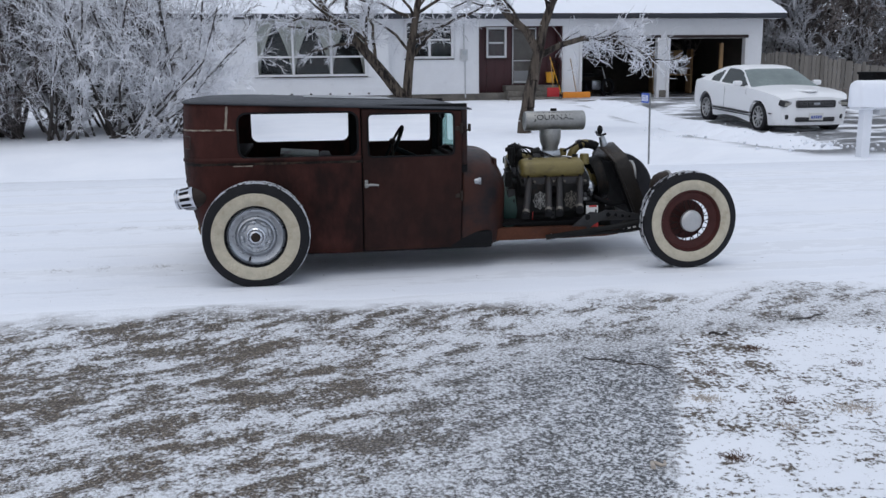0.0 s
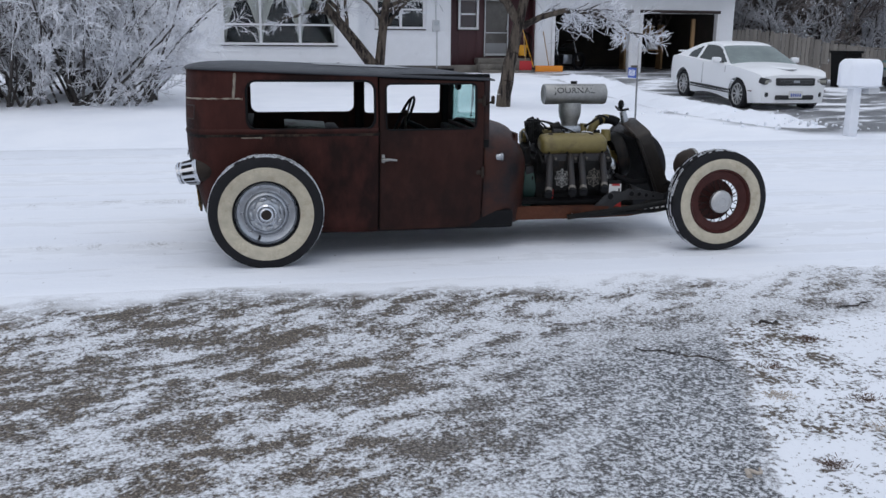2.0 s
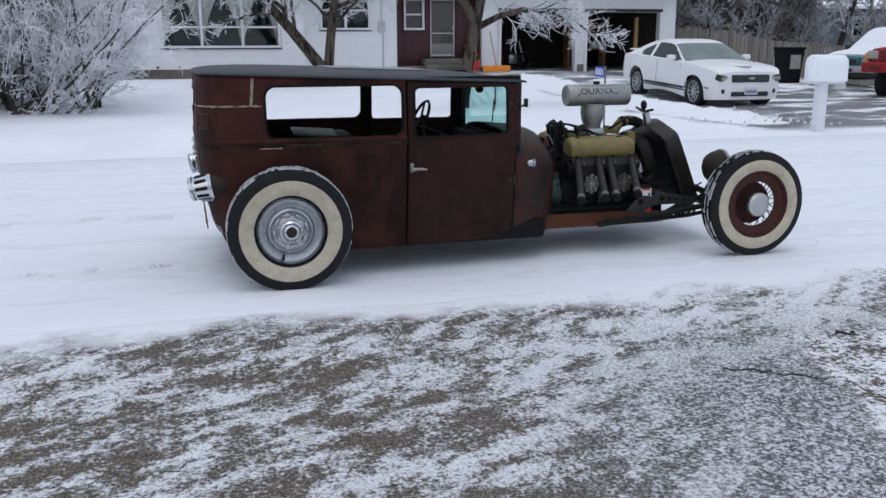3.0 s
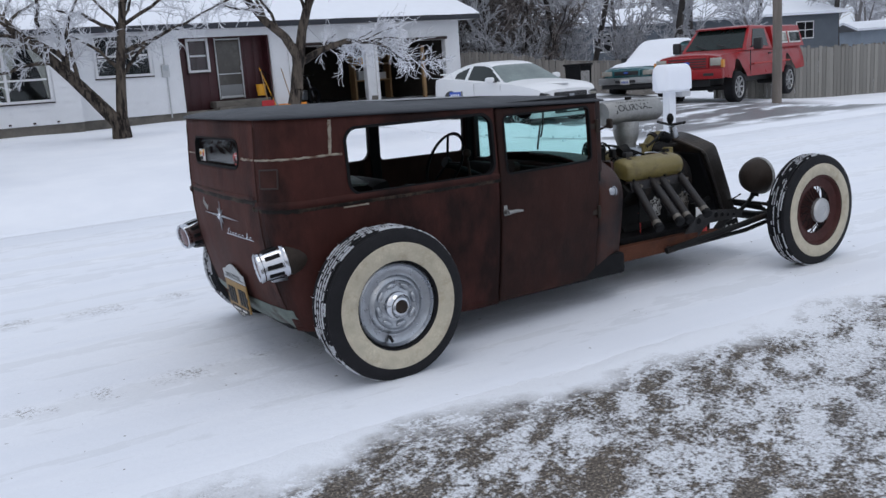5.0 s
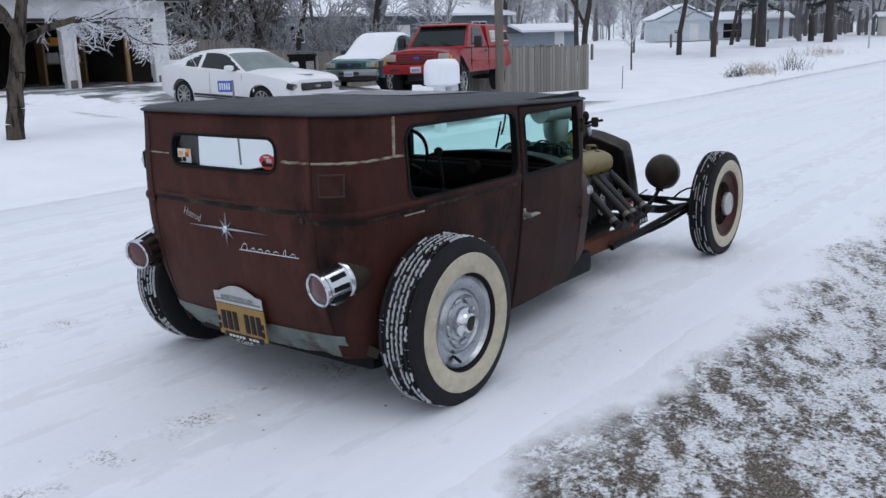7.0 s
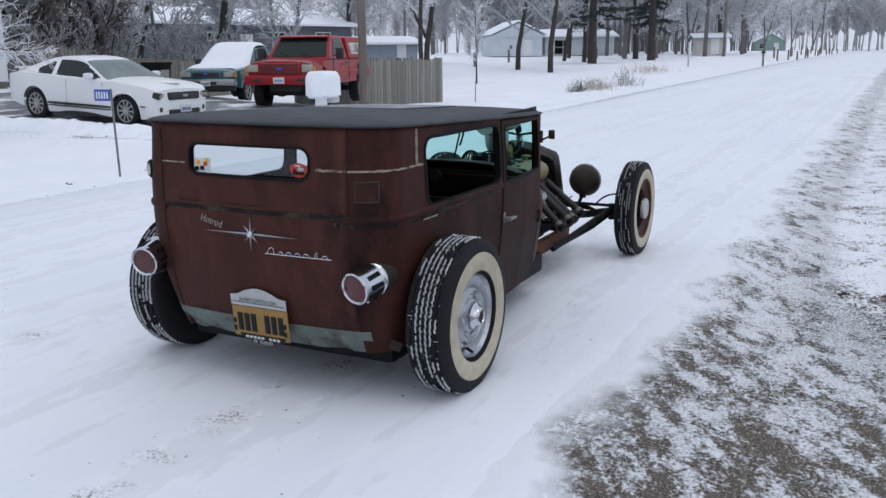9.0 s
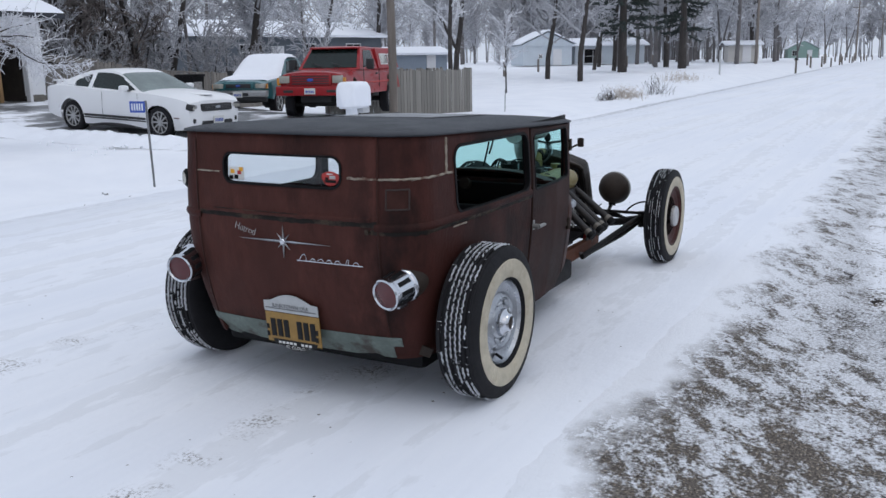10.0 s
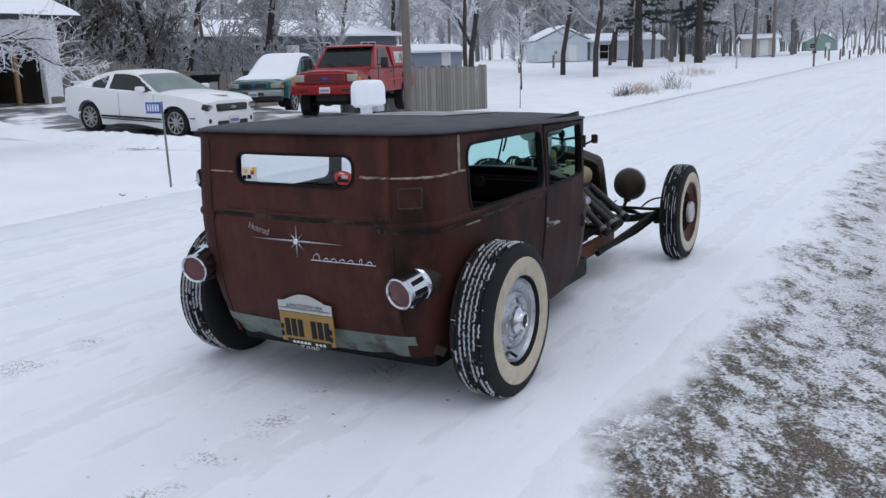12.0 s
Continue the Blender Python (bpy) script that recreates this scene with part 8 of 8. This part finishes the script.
    f = np.concatenate([base + np.array([[k, (k + 1) % sides, sides + (k + 1) % sides, sides + k]]) for k in range(sides)], 0)
    return v.tolist(), f.tolist()


def branch(r, p, d, ln, rad, level, out, spec):
    """Grows one branch as short bent pieces, and its side branches, into out[level]."""
    n = spec["pieces"][level]
    pts = [Vector(p)]
    d = Vector(d).normalized()
    lift, wild = spec["lift"][level], spec["wild"][level]
    for i in range(n):
        d = (d + Vector((r.gauss(0, wild), r.gauss(0, wild), r.gauss(0, wild * 0.8) + lift))).normalized()
        pts.append(pts[-1] + d * ln / n)
    tip = spec["tip"][level]
    for i in range(n):
        r0, r1 = rad * (1 - (1 - tip) * i / n), rad * (1 - (1 - tip) * (i + 1) / n)
        out[level].append((*pts[i], *pts[i + 1], r0, r1))
    if level + 1 >= len(spec["pieces"]):
        return
    kids = spec["kids"][level]
    lo = spec["from"][level]
    for k in range(kids):
        t = lo + (1 - lo) * (k + r.random()) / kids
        i = min(n - 1, int(t * n))
        q = pts[i].lerp(pts[i + 1], t * n - i)
        dd = (pts[i + 1] - pts[i]).normalized()
        side = dd.orthogonal().normalized()
        side.rotate(Matrix.Rotation(r.uniform(0, 2 * math.pi), 3, dd))
        ang = spec["angle"][level] * r.uniform(0.7, 1.25)
        nd = dd * math.cos(ang) + side * math.sin(ang)
        branch(r, q, nd, ln * spec["ratio"][level] * r.uniform(0.6, 1.2) * (1 - 0.35 * t), max(spec["least"], rad * spec["thin"][level] * (1 - 0.5 * t)), level + 1, out, spec)


def tree_parts(seed, starts, spec):
    r = random.Random(seed)
    out = [[] for _ in spec["pieces"]]
    for lvl, p, d, ln, rad in starts:
        branch(r, p, d, ln, rad, lvl, out, spec)
    return out


def make_tree(name, u, v, z, seed, starts, spec, wood, twig, split, label, category="tree", group="", sides=3, extra=()):
    out = tree_parts(seed, starts, spec)
    t = thing(name, u, v, z, 0, label, category, group)
    trunk = list(extra) + [s for lvl in out[:split] for s in lvl]
    if category == "shrub":
        per = spec["pieces"][0]
        for k in range(0, len(trunk), per):
            a, b = sticks(trunk[k:k + per], 6)
            part_data("stem", a, b, wood, t, "", 60)
    elif trunk:
        a, b = sticks(trunk, 8)
        part_data("trunk", a, b, wood, t, "", 60)
    a, b = sticks([s for lvl in out[split:] for s in lvl], sides)
    part_data("crown", a, b, twig, t, "frost-covered twigs")
    return t


def path_segs(pts, r0, r1):
    n = len(pts) - 1
    return [(*pts[i], *pts[i + 1], r0 + (r1 - r0) * i / n, r0 + (r1 - r0) * (i + 1) / n) for i in range(n)]


YARD = dict(pieces=(5, 5, 4, 2), kids=(10, 13, 12), ratio=(0.55, 0.42, 0.45), thin=(0.42, 0.4, 0.55), angle=(0.75, 0.85, 0.8), lift=(0.02, 0.0, -0.03, -0.02), wild=(0.14, 0.22, 0.28, 0.34), tip=(0.5, 0.4, 0.6, 0.8), least=0.0072)
YARD["from"] = (0.25, 0.2, 0.1)

# forked tree before the house
fork = path_segs([(0.1, 0, -0.1), (0.1, 0, 0.2), (0.1, 0, 0.45)], 0.25, 0.2)
make_tree("yard_tree", 2.97, 18.4, height(2.97, 18.4), 11, [(0, (0.06, 0, 0.35), (-0.55, 0.1, 0.83), 3.9, 0.165), (0, (0.14, 0, 0.35), (0.12, -0.05, 0.98), 3.6, 0.14), (1, (0.3, 0, 2.0), (0.7, -0.2, 0.45), 2.2, 0.06), (1, (-0.9, 0, 1.9), (-0.7, -0.3, 0.5), 2.2, 0.06), (1, (-1.4, 0, 2.6), (-0.1, -0.5, 0.4), 2.2, 0.05), (1, (0.5, 0, 2.7), (0.6, -0.5, 0.3), 2.2, 0.05), (1, (0.3, 0, 2.6), (-0.6, -0.5, 0.3), 2.0, 0.05)], YARD, GREYBARK, FROST, 2, "forked bare tree with hoarfrost on its drooping twigs", "tree", "", 3, fork)
# single tree on the lawn, with one long low limb
lean = path_segs([(-0.02, 0, -0.1), (0.0, 0.01, 0.25), (0.06, -0.01, 0.55), (0.09, 0.02, 0.85), (0.17, 0.0, 1.15), (0.22, 0.02, 1.45), (0.3, 0, 1.8)], 0.165, 0.12)
limb = path_segs([(0.32, 0, 1.68), (0.75, -0.1, 1.9), (1.3, -0.15, 2.05), (1.9, -0.15, 2.0), (2.5, -0.1, 1.8), (3.0, -0.1, 1.5)], 0.075, 0.02)
starts = [(0, (0.28, 0, 1.75), (-0.45, 0.05, 0.9), 2.6, 0.10), (0, (0.3, 0, 1.8), (0.25, 0, 1.0), 2.6, 0.11)]
for k, (x, z) in enumerate(((0.8, 1.92), (1.1, 2.0), (1.4, 2.05), (1.7, 2.03), (2.0, 1.97), (2.3, 1.88), (2.6, 1.75), (2.85, 1.6), (1.25, 2.02), (1.9, 2.0), (2.2, 1.9))):
    starts.append((2, (x, -0.12, z), (0.6, (-1) ** k * 0.5, 0.5 - 0.35 * (k % 3)), 0.95, 0.013))
    starts.append((2, (x + 0.1, -0.12, z), (0.5, -(-1) ** k * 0.4, -0.45 + 0.3 * (k % 2)), 0.8, 0.012))
    starts.append((1, (x - 0.05, -0.1, z), (0.55, (-1) ** k * 0.6, 0.25 - 0.2 * (k % 3)), 0.9, 0.017))
LAWN = dict(YARD, pieces=(5, 5, 4, 3), kids=(8, 10, 8), ratio=(0.55, 0.5, 0.6), lift=(0.02, 0.0, -0.05, 0.03), wild=(0.13, 0.22, 0.3, 0.36))
make_tree("lawn_tree", 5.12, 12.55, height(5.12, 12.55), 5, starts, LAWN, GREYBARK, FROST, 2, "leaning bare tree with a long frosted low limb", "tree", "", 3, lean + limb)

# frosted thicket
FROSTWHITE = mat("thick_white_hoarfrost", (0.78, 0.79, 0.825), 0.85, 0, 0.2, 2.0, spec=0.2, second=(0.42, 0.42, 0.44), mask=(0.48, 0.64))
BUSH = dict(pieces=(6, 5, 4, 2), kids=(10, 8, 5), ratio=(0.5, 0.5, 0.5), thin=(0.36, 0.5, 0.6), angle=(0.6, 0.75, 0.65), lift=(0.03, 0.05, 0.05, 0.05), wild=(0.12, 0.2, 0.24, 0.2), tip=(0.4, 0.5, 0.6, 0.6), least=0.0072)
BUSH["from"] = (0.12, 0.1, 0.1)
DARKBUSH = dict(BUSH, kids=(13, 11, 7), least=0.0062)
DARKTWIG = mat("dark_brown_twig", (0.12, 0.102, 0.098), 0.9, 0, 0.4, 1.6, spec=0.15, second=(0.3, 0.29, 0.3), mask=(0.52, 0.68))
rb = random.Random(21)
shrubs = []
for k in range(15):
    u, v = -12.6 + 0.70 * k + rb.uniform(-0.2, 0.2), 13.3 + rb.uniform(-0.5, 1.3)
    st_ = []
    for q in range(8):
        a = rb.uniform(0, 2 * math.pi)
        lean_ = rb.uniform(0.15, 0.75) if q < 6 else rb.uniform(0.9, 1.7)
        st_.append((0, (rb.uniform(-0.3, 0.3), rb.uniform(-0.25, 0.25), -0.05), (math.cos(a) * lean_, math.sin(a) * lean_, 1), rb.uniform(2.4, 4.3) if q < 6 else rb.uniform(1.2, 2.0), rb.uniform(0.022, 0.045)))
    bright = k > 7 and k != 9
    shrubs.append(make_tree("frosted_shrub", u, v, height(u, v), 100 + k, st_, BUSH if bright else DARKBUSH, BARK, FROSTWHITE if bright else (FROSTHAZE if k == 6 else BROWNTWIG if k in (1, 4) else DARKTWIG), 1, "tall leafless shrub thick with white hoarfrost" if bright else "tall leafless grey-brown shrub lightly frosted", "shrub", "thicket beside the house"))
# dark second row, its colour standing in for shadow deep in the thicket
for k in range(9):
    ob = shrubs[(0, 2, 4, 5, 7)[k % 5]]
    u, v = -12.5 + 1.15 * k + rb.uniform(-0.2, 0.2), 15.2 + rb.uniform(-0.5, 0.9)
    copy_thing(ob, STREET @ pose(u, v, height(u, v), 0, 0, rb.uniform(90, 270)))
st_ = [(0, (0.25 * q - 0.9, 0, 0.0), (0.9, -0.15, 0.22 + 0.2 * q), 2.3 + 0.15 * q, 0.035) for q in range(6)]
make_tree("frosted_shrub", -3.0, 13.2, height(-3.0, 13.2), 140, st_, BUSH, BARK, FROSTWHITE, 1, "spreading frosted shrub at the end of the thicket", "shrub", "thicket beside the house")

# background trees: a few kinds, each repeated
BIG = dict(pieces=(6, 5, 3, 1), kids=(16, 11, 8), ratio=(0.5, 0.42, 0.42), thin=(0.42, 0.4, 0.5), angle=(0.8, 0.75, 0.75), lift=(0.03, 0.03, -0.02, -0.05), wild=(0.06, 0.15, 0.2, 0.22), tip=(0.35, 0.35, 0.5, 0.8), least=0.03)
BIG["from"] = (0.22, 0.12, 0.1)
WEEP = dict(BIG, lift=(0.03, 0.0, -0.12, -0.25), ratio=(0.55, 0.45, 0.6))
kinds = [
    make_tree("frosted_tree", 19.5, 26.5, 0, 31, [(0, (0, 0, -0.1), (0.03, 0, 1), 9.5, 0.26)], WEEP, BARK, FROSTHAZE, 1, "large drooping tree greyed with frost behind the fence", "tree", "background trees"),
    make_tree("frosted_tree", 55.8, 19.0, 0, 32, [(0, (0, 0, -0.1), (0.02, 0, 1), 11, 0.21)], BIG, BARK, FROSTHAZE, 1, "tall bare tree with frosted branches on the far lawn", "tree", "background trees"),
    make_tree("frosted_tree", 51.9, 27.0, 0, 33, [(0, (0, 0, -0.1), (-0.06, 0, 1), 12, 0.18)], dict(BIG, kids=(15, 10, 8)), BARK, FROST, 1, "tall slender tree white with frost", "tree", "background trees"),
    make_tree("frosted_tree", 86.0, 21.0, 0, 34, [(0, (0, 0, -0.1), (0.0, 0, 1), 12, 0.3), (0, (0, 0, 2.5), (0.5, 0.1, 1), 8, 0.17)], BIG, BARK, FROSTHAZE, 1, "stout forked bare tree greyed with frost and painted haze", "tree", "background trees"),
]
FARK = dict(pieces=(5, 4, 2), kids=(20, 14), ratio=(0.5, 0.42), thin=(0.4, 0.45), angle=(0.75, 0.75), lift=(0.03, 0.02, -0.02), wild=(0.06, 0.16, 0.2), tip=(0.35, 0.4, 0.7), least=0.062)
FARK["from"] = (0.25, 0.12)
SCRUB = dict(BUSH, kids=(10, 7, 5), least=0.026)
kinds += [
    make_tree("frosted_tree", 118, 24, 0, 41, [(0, (0, 0, -0.1), (0.02, 0, 1), 12, 0.22)], FARK, FARBARK, FROSTHAZE, 1, "distant bare tree greyed with frost and painted haze", "tree", "background trees"),
    make_tree("frosted_tree", 126, 30, 0, 42, [(0, (0, 0, -0.1), (0.05, 0, 1), 10, 0.2), (0, (0, 0, 1.5), (-0.3, 0.1, 1), 8, 0.15)], FARK, FARBARK, FROST, 1, "distant forked tree white with frost", "tree", "background trees"),
    make_tree("frosted_shrub", 18.5, 28.5, 0, 43, [(0, (0.3 * (q - 3), 0.2 * (q % 3 - 1), -0.1), (0.12 * (q - 3), 0.2 * (q % 2), 1), 3.6 + 0.5 * (q % 3), 0.05) for q in (0, 2, 3, 4, 6)], SCRUB, BARK, FROSTHAZE, 1, "dense grey frosted shrub behind the fence", "shrub", "shrubs behind the fence"),
]
kinds.append(make_tree("frosted_shrub", 19.0, 27.8, 0.1, 47, [(0, (0.3 * (q - 2), 0.2 * (q % 3 - 1), -0.2), (0.15 * (q - 2), 0.2 * (q % 2), 1), 4.6 + 0.5 * (q % 3), 0.06) for q in range(5)], SCRUB, BARK, BROWNTWIG, 1, "dense dark brown shrub behind the fence", "shrub", "shrubs behind the fence"))
rt = random.Random(77)
spots = [(1, 24.5, 27.5, 0.8), (2, 28.5, 30.0, 0.9), (0, 33.5, 29, 0.95), (1, 39, 33, 0.9), (2, 36, 26.5, 0.7), (1, 58.5, 22.5, 0.95), (3, 64, 33, 0.9), (0, 60, 38, 1.0), (1, 71, 21.5, 1.0), (2, 76, 25, 1.0), (1, 92, 30, 1.0), (3, 112, 17.5, 1.0), (0, 30.5, 34.5, 1.0), (2, 22, 31.5, 1.0), (0, 16.5, 31.5, 0.9), (3, 26, 38, 1.0), (1, 20, 40, 1.1), (2, 12, 42, 1.1), (0, 4, 44, 1.1), (1, -6, 42, 1.0), (0, -12, 34, 0.9), (2, -18, 27, 0.9), (3, -24, 30, 1.0), (1, -17, 20, 0.8)]
spots += [(4, 47.5, 36, 0.65), (4, 33, 33, 0.6)]
spots += [(7, 16.6, 28.5, 1.15), (7, 20.6, 29.0, 1.2), (7, 22.6, 28.0, 0.95), (7, 17.6, 31.0, 1.3), (7, 24.6, 30.5, 1.0)]
for k in range(9):
    spots.append((6, 17.5 + 1.7 * k + rt.uniform(-0.5, 0.5) + 0.5 * k, 26.0 + rt.uniform(-0.6, 3.5), rt.uniform(0.55, 0.95)))
for k in range(120):
    u = rt.uniform(85, 330)
    spots.append((rt.choice((4, 4, 5)), u, rt.uniform(14, 34) + max(0, (u - 120)) * rt.random() * 0.5, rt.uniform(0.8, 1.25)))
for k in range(34):
    spots.append((rt.choice((4, 5)), rt.uniform(15, 150), rt.uniform(52, 90), rt.uniform(0.85, 1.2)))
for k in range(26):
    spots.append((rt.choice((4, 5)), 150 + 10 * k + rt.uniform(-5, 5), -9 - rt.uniform(0, 14) - 0.03 * k * 16, rt.uniform(0.9, 1.2)))
for kind, u, v, s in spots:
    g = height(u, v) if -60 < u < 200 else 0
    c = copy_thing(kinds[kind], STREET @ pose(u, v, g - 0.05, 0, 0, rt.uniform(0, 360)))
    c.scale = (s, s, s * rt.uniform(0.9, 1.1))

# woods on the horizon, their haze put into the grey twig colour
WOODS = dict(pieces=(4, 3), kids=(56,), ratio=(0.5,), thin=(0.5,), angle=(0.85,), lift=(0.03, 0.1), wild=(0.06, 0.2), tip=(0.35, 0.5), least=0.17)
WOODS["from"] = (0.38,)
rw = random.Random(5)
segs = []
for k in range(420):
    if k % 2 == 0:
        u, v = rw.uniform(260, 420), rw.uniform(-60, 190)
    elif k >= 120:
        u = rw.uniform(140, 290)
        v = rw.uniform(34, 60) + 0.2 * (u - 140) * rw.random() + 10
    elif k < 80:
        u, v = rw.uniform(290, 460), -110 + 4.6 * k + rw.uniform(-3, 3)
    else:
        u, v = rw.uniform(20, 260), rw.uniform(110, 170)
    out = tree_parts(3000 + k, [(0, (u, v, -0.2), (rw.uniform(-0.05, 0.05), 0, 1), rw.uniform(17, 27) if k < 120 else rw.uniform(11, 17), 0.4 if k < 120 else 0.28)], WOODS)
    segs += [q for lvl in out for q in lvl]
a, b = sticks(segs, 3)
woods = part_data("far_woods", a, b, FROSTHAZE, None)
woods.matrix_world = STREET
tagged(woods, "distant frosted woods along the horizon, greyed with painted haze", "trees", "", "stuff")

# evergreens on the far lawn
def conifer(u, v, tall, seed):
    r = random.Random(seed)
    t = thing("pine_tree", u, v, height(u, v) - 0.05, 0, "dark pine with frosted needles and a bare lower trunk", "tree", "pines on the far lawn")
    part("trunk", rodded((0, 0, 0), (0, 0, tall), 0.4, 0.08, 10), BARK, t)
    segs = []
    for k in range(90):
        z = tall * (0.24 + 0.75 * (k / 90))
        a = r.uniform(0, 2 * math.pi)
        ln = (1 - (z / tall) ** 1.4) * 3.2 * r.uniform(0.6, 1.1) + 0.3
        d = Vector((math.cos(a), math.sin(a), r.uniform(-0.25, 0.1))).normalized()
        p = Vector((0, 0, z))
        for q in range(36):
            f = r.uniform(0.25, 1)
            o = p + d * ln * f
            e = (d + Vector((r.gauss(0, 0.7), r.gauss(0, 0.7), r.gauss(0, 0.5)))).normalized() * r.uniform(0.3, 0.7)
            segs.append((*o, *(o + e), 0.065, 0.01))
    a, b = sticks(segs, 3)
    part_data("crown", a, b, PINE, t)


conifer(67.2, 19.6, 13, 1)
conifer(78.5, 17.6, 13, 2)

# sapling and dry weeds
SAP = dict(pieces=(5, 4, 3), kids=(34, 9), ratio=(0.38, 0.4), thin=(0.35, 0.5), angle=(0.7, 0.7), lift=(0.0, 0.02, 0.02), wild=(0.03, 0.12, 0.2), tip=(0.4, 0.4, 0.6), least=0.02)
SAP["from"] = (0.3, 0.15)
make_tree("sapling", 41.8, 18.2, height(41.8, 18.2), 61, [(0, (0, 0, -0.1), (0, 0, 1), 4.0, 0.05)], SAP, BARK, FROST, 1, "young frosted sapling standing on the lawn", "tree")


def weeds(u, v, wid, tall, n, seed, material, label):
    r = random.Random(seed)
    segs = []
    for k in range(n):
        x, y = r.gauss(0, wid), r.gauss(0, wid * 0.35)
        h = tall * r.uniform(0.4, 1.0) * max(0.3, 1 - abs(x) / (2.6 * wid))
        p = Vector((x, y, height(u + x, v + y) - 0.03))
        q = p + Vector((r.gauss(0, 0.1), r.gauss(0, 0.1), h * 0.6))
        e = q + Vector((r.gauss(0, 0.16), r.gauss(0, 0.16), h * 0.4))
        segs += [(*p, *q, 0.008, 0.007), (*q, *e, 0.007, 0.004)]
    a, b = sticks(segs, 3)
    ob = part_data("weed_clump", a, b, material, None)
    ob.matrix_world = STREET @ pose(u, v, 0)
    return tagged(ob, label, "weeds", "", "stuff")


weeds(35.0, 10.2, 0.55, 0.75, 80, 1, BARK, "dark dead weeds sticking out of the snow")
weeds(37.6, 10.1, 0.8, 0.75, 190, 2, DRYGRASS, "pale dry grass standing in the snow")
weeds(42.0, 9.9, 0.8, 1.35, 55, 3, BARK, "tall dead stalks in the snow")
weeds(57.0, 12.5, 1.5, 0.8, 150, 4, DRYGRASS, "pale dry grass standing in the snow")


# bits lying on the near yard
def twig(u, v, rz, ln, rad, material, label, seed):
    r = random.Random(seed)
    pts = [(ln * (k / 7 - 0.5), 0.02 * math.sin(k * 1.3 + seed) + r.uniform(-0.008, 0.008), rad * 0.7) for k in range(8)]
    z = height(u, v)
    t = thing("twig", u, v, z, rz, label, "twig")
    part("stick", pipe(B(), pts, [rad * (1 - 0.08 * k) for k in range(8)], 7), material, t)
    for k in (2, 4, 5):
        a = r.choice((-1, 1)) * r.uniform(0.4, 0.9)
        p = Vector(pts[k])
        part("side_twig", pipe(B(), [p, p + Vector((math.cos(a), math.sin(a), 0.05)) * ln * 0.1, p + Vector((math.cos(a * 0.7), math.sin(a * 0.7), 0.06)) * ln * 0.2], rad * 0.45, 5), material, t)


twig(1.88, -2.63, -32, 0.24, 0.005, BARK, "dark twig lying on the gravel drive", 3)
twig(2.06, -2.76, -36, 0.22, 0.004, GREYBARK, "thin grey twig lying on the gravel drive", 4)
twig(1.67, -3.87, 12, 0.075, 0.010, DRYGRASS, "short pale stick beside the drive", 5)
twig(2.65, -2.32, -8, 0.11, 0.008, BARK, "small dark stick at the lawn's edge", 6)
twig(3.33, -2.1, 18, 0.26, 0.005, BARK, "thin dark twig on the snow", 7)
twig(-0.62, -2.9, 35, 0.16, 0.002, GREYBARK, "thin grey twig on the snowy grass", 8)
REDGRASS = mat("reddish_brown_dead_grass", (0.12, 0.07, 0.05), 0.9, 0, 0.4, 20)
for k, (u, v, w, n) in enumerate(((2.71, -2.59, 0.05, 70), (2.14, -3.24, 0.07, 90), (1.98, -3.86, 0.05, 70), (2.74, -3.46, 0.10, 110), (2.51, -3.32, 0.06, 60), (2.35, -3.6, 0.05, 40), (3.1, -2.9, 0.05, 40), (2.6, -4.1, 0.05, 40), (2.3, -2.9, 0.06, 50))):
    r = random.Random(900 + k)
    segs = []
    for q in range(2 * n):
        x, y = r.gauss(0, w * 0.6), r.gauss(0, w * 0.4)
        p = Vector((x, y, 0.0))
        e = p + Vector((r.gauss(0, 0.012), r.gauss(0, 0.012), r.uniform(0.002, 0.014)))
        segs.append((*p, *e, 0.0018, 0.001))
    a, b = sticks(segs, 3)
    ob = part_data("grass_tuft", a, b, REDGRASS if k % 2 == 0 else DRYGRASS, None)
    ob.matrix_world = STREET @ pose(u, v, height(u, v) - 0.002)
    tagged(ob, "flattened tuft of dead brown grass in thin snow", "grass", "grass tufts on the lawn", "stuff")

# clods of broken snow beside the driveway
rs = random.Random(55)
bm = B()
for k in range(260):
    u, v = 9.2 + rs.gauss(0, 0.7), rs.uniform(7.0, 14.0)
    s = rs.uniform(0.012, 0.042)
    bmesh.ops.create_icosphere(bm, subdivisions=1, radius=s, matrix=Matrix.Translation((u, v, height(u, v) + 0.10 * math.exp(-((u - 9.15) / 0.5) ** 2) + s * 0.2)) @ Euler((rs.random() * 3, rs.random() * 3, 0)).to_matrix().to_4x4() @ Matrix.Diagonal((1, rs.uniform(0.6, 1.3), rs.uniform(0.5, 0.8), 1)))
clods = part("snow_clods", bm, SNOW, None, "", 0)
clods.matrix_world = STREET
tagged(clods, "broken clods of ploughed snow beside the driveway", "snow", "", "stuff")

rz_ = random.Random(31)
for k in range(6):
    twig(rz_.uniform(3.2, 8.6), rz_.uniform(5.6, 9.0), rz_.uniform(0, 180), rz_.uniform(0.12, 0.4), 0.006, BARK, "dark twig lying on the snowy lawn", 40 + k)
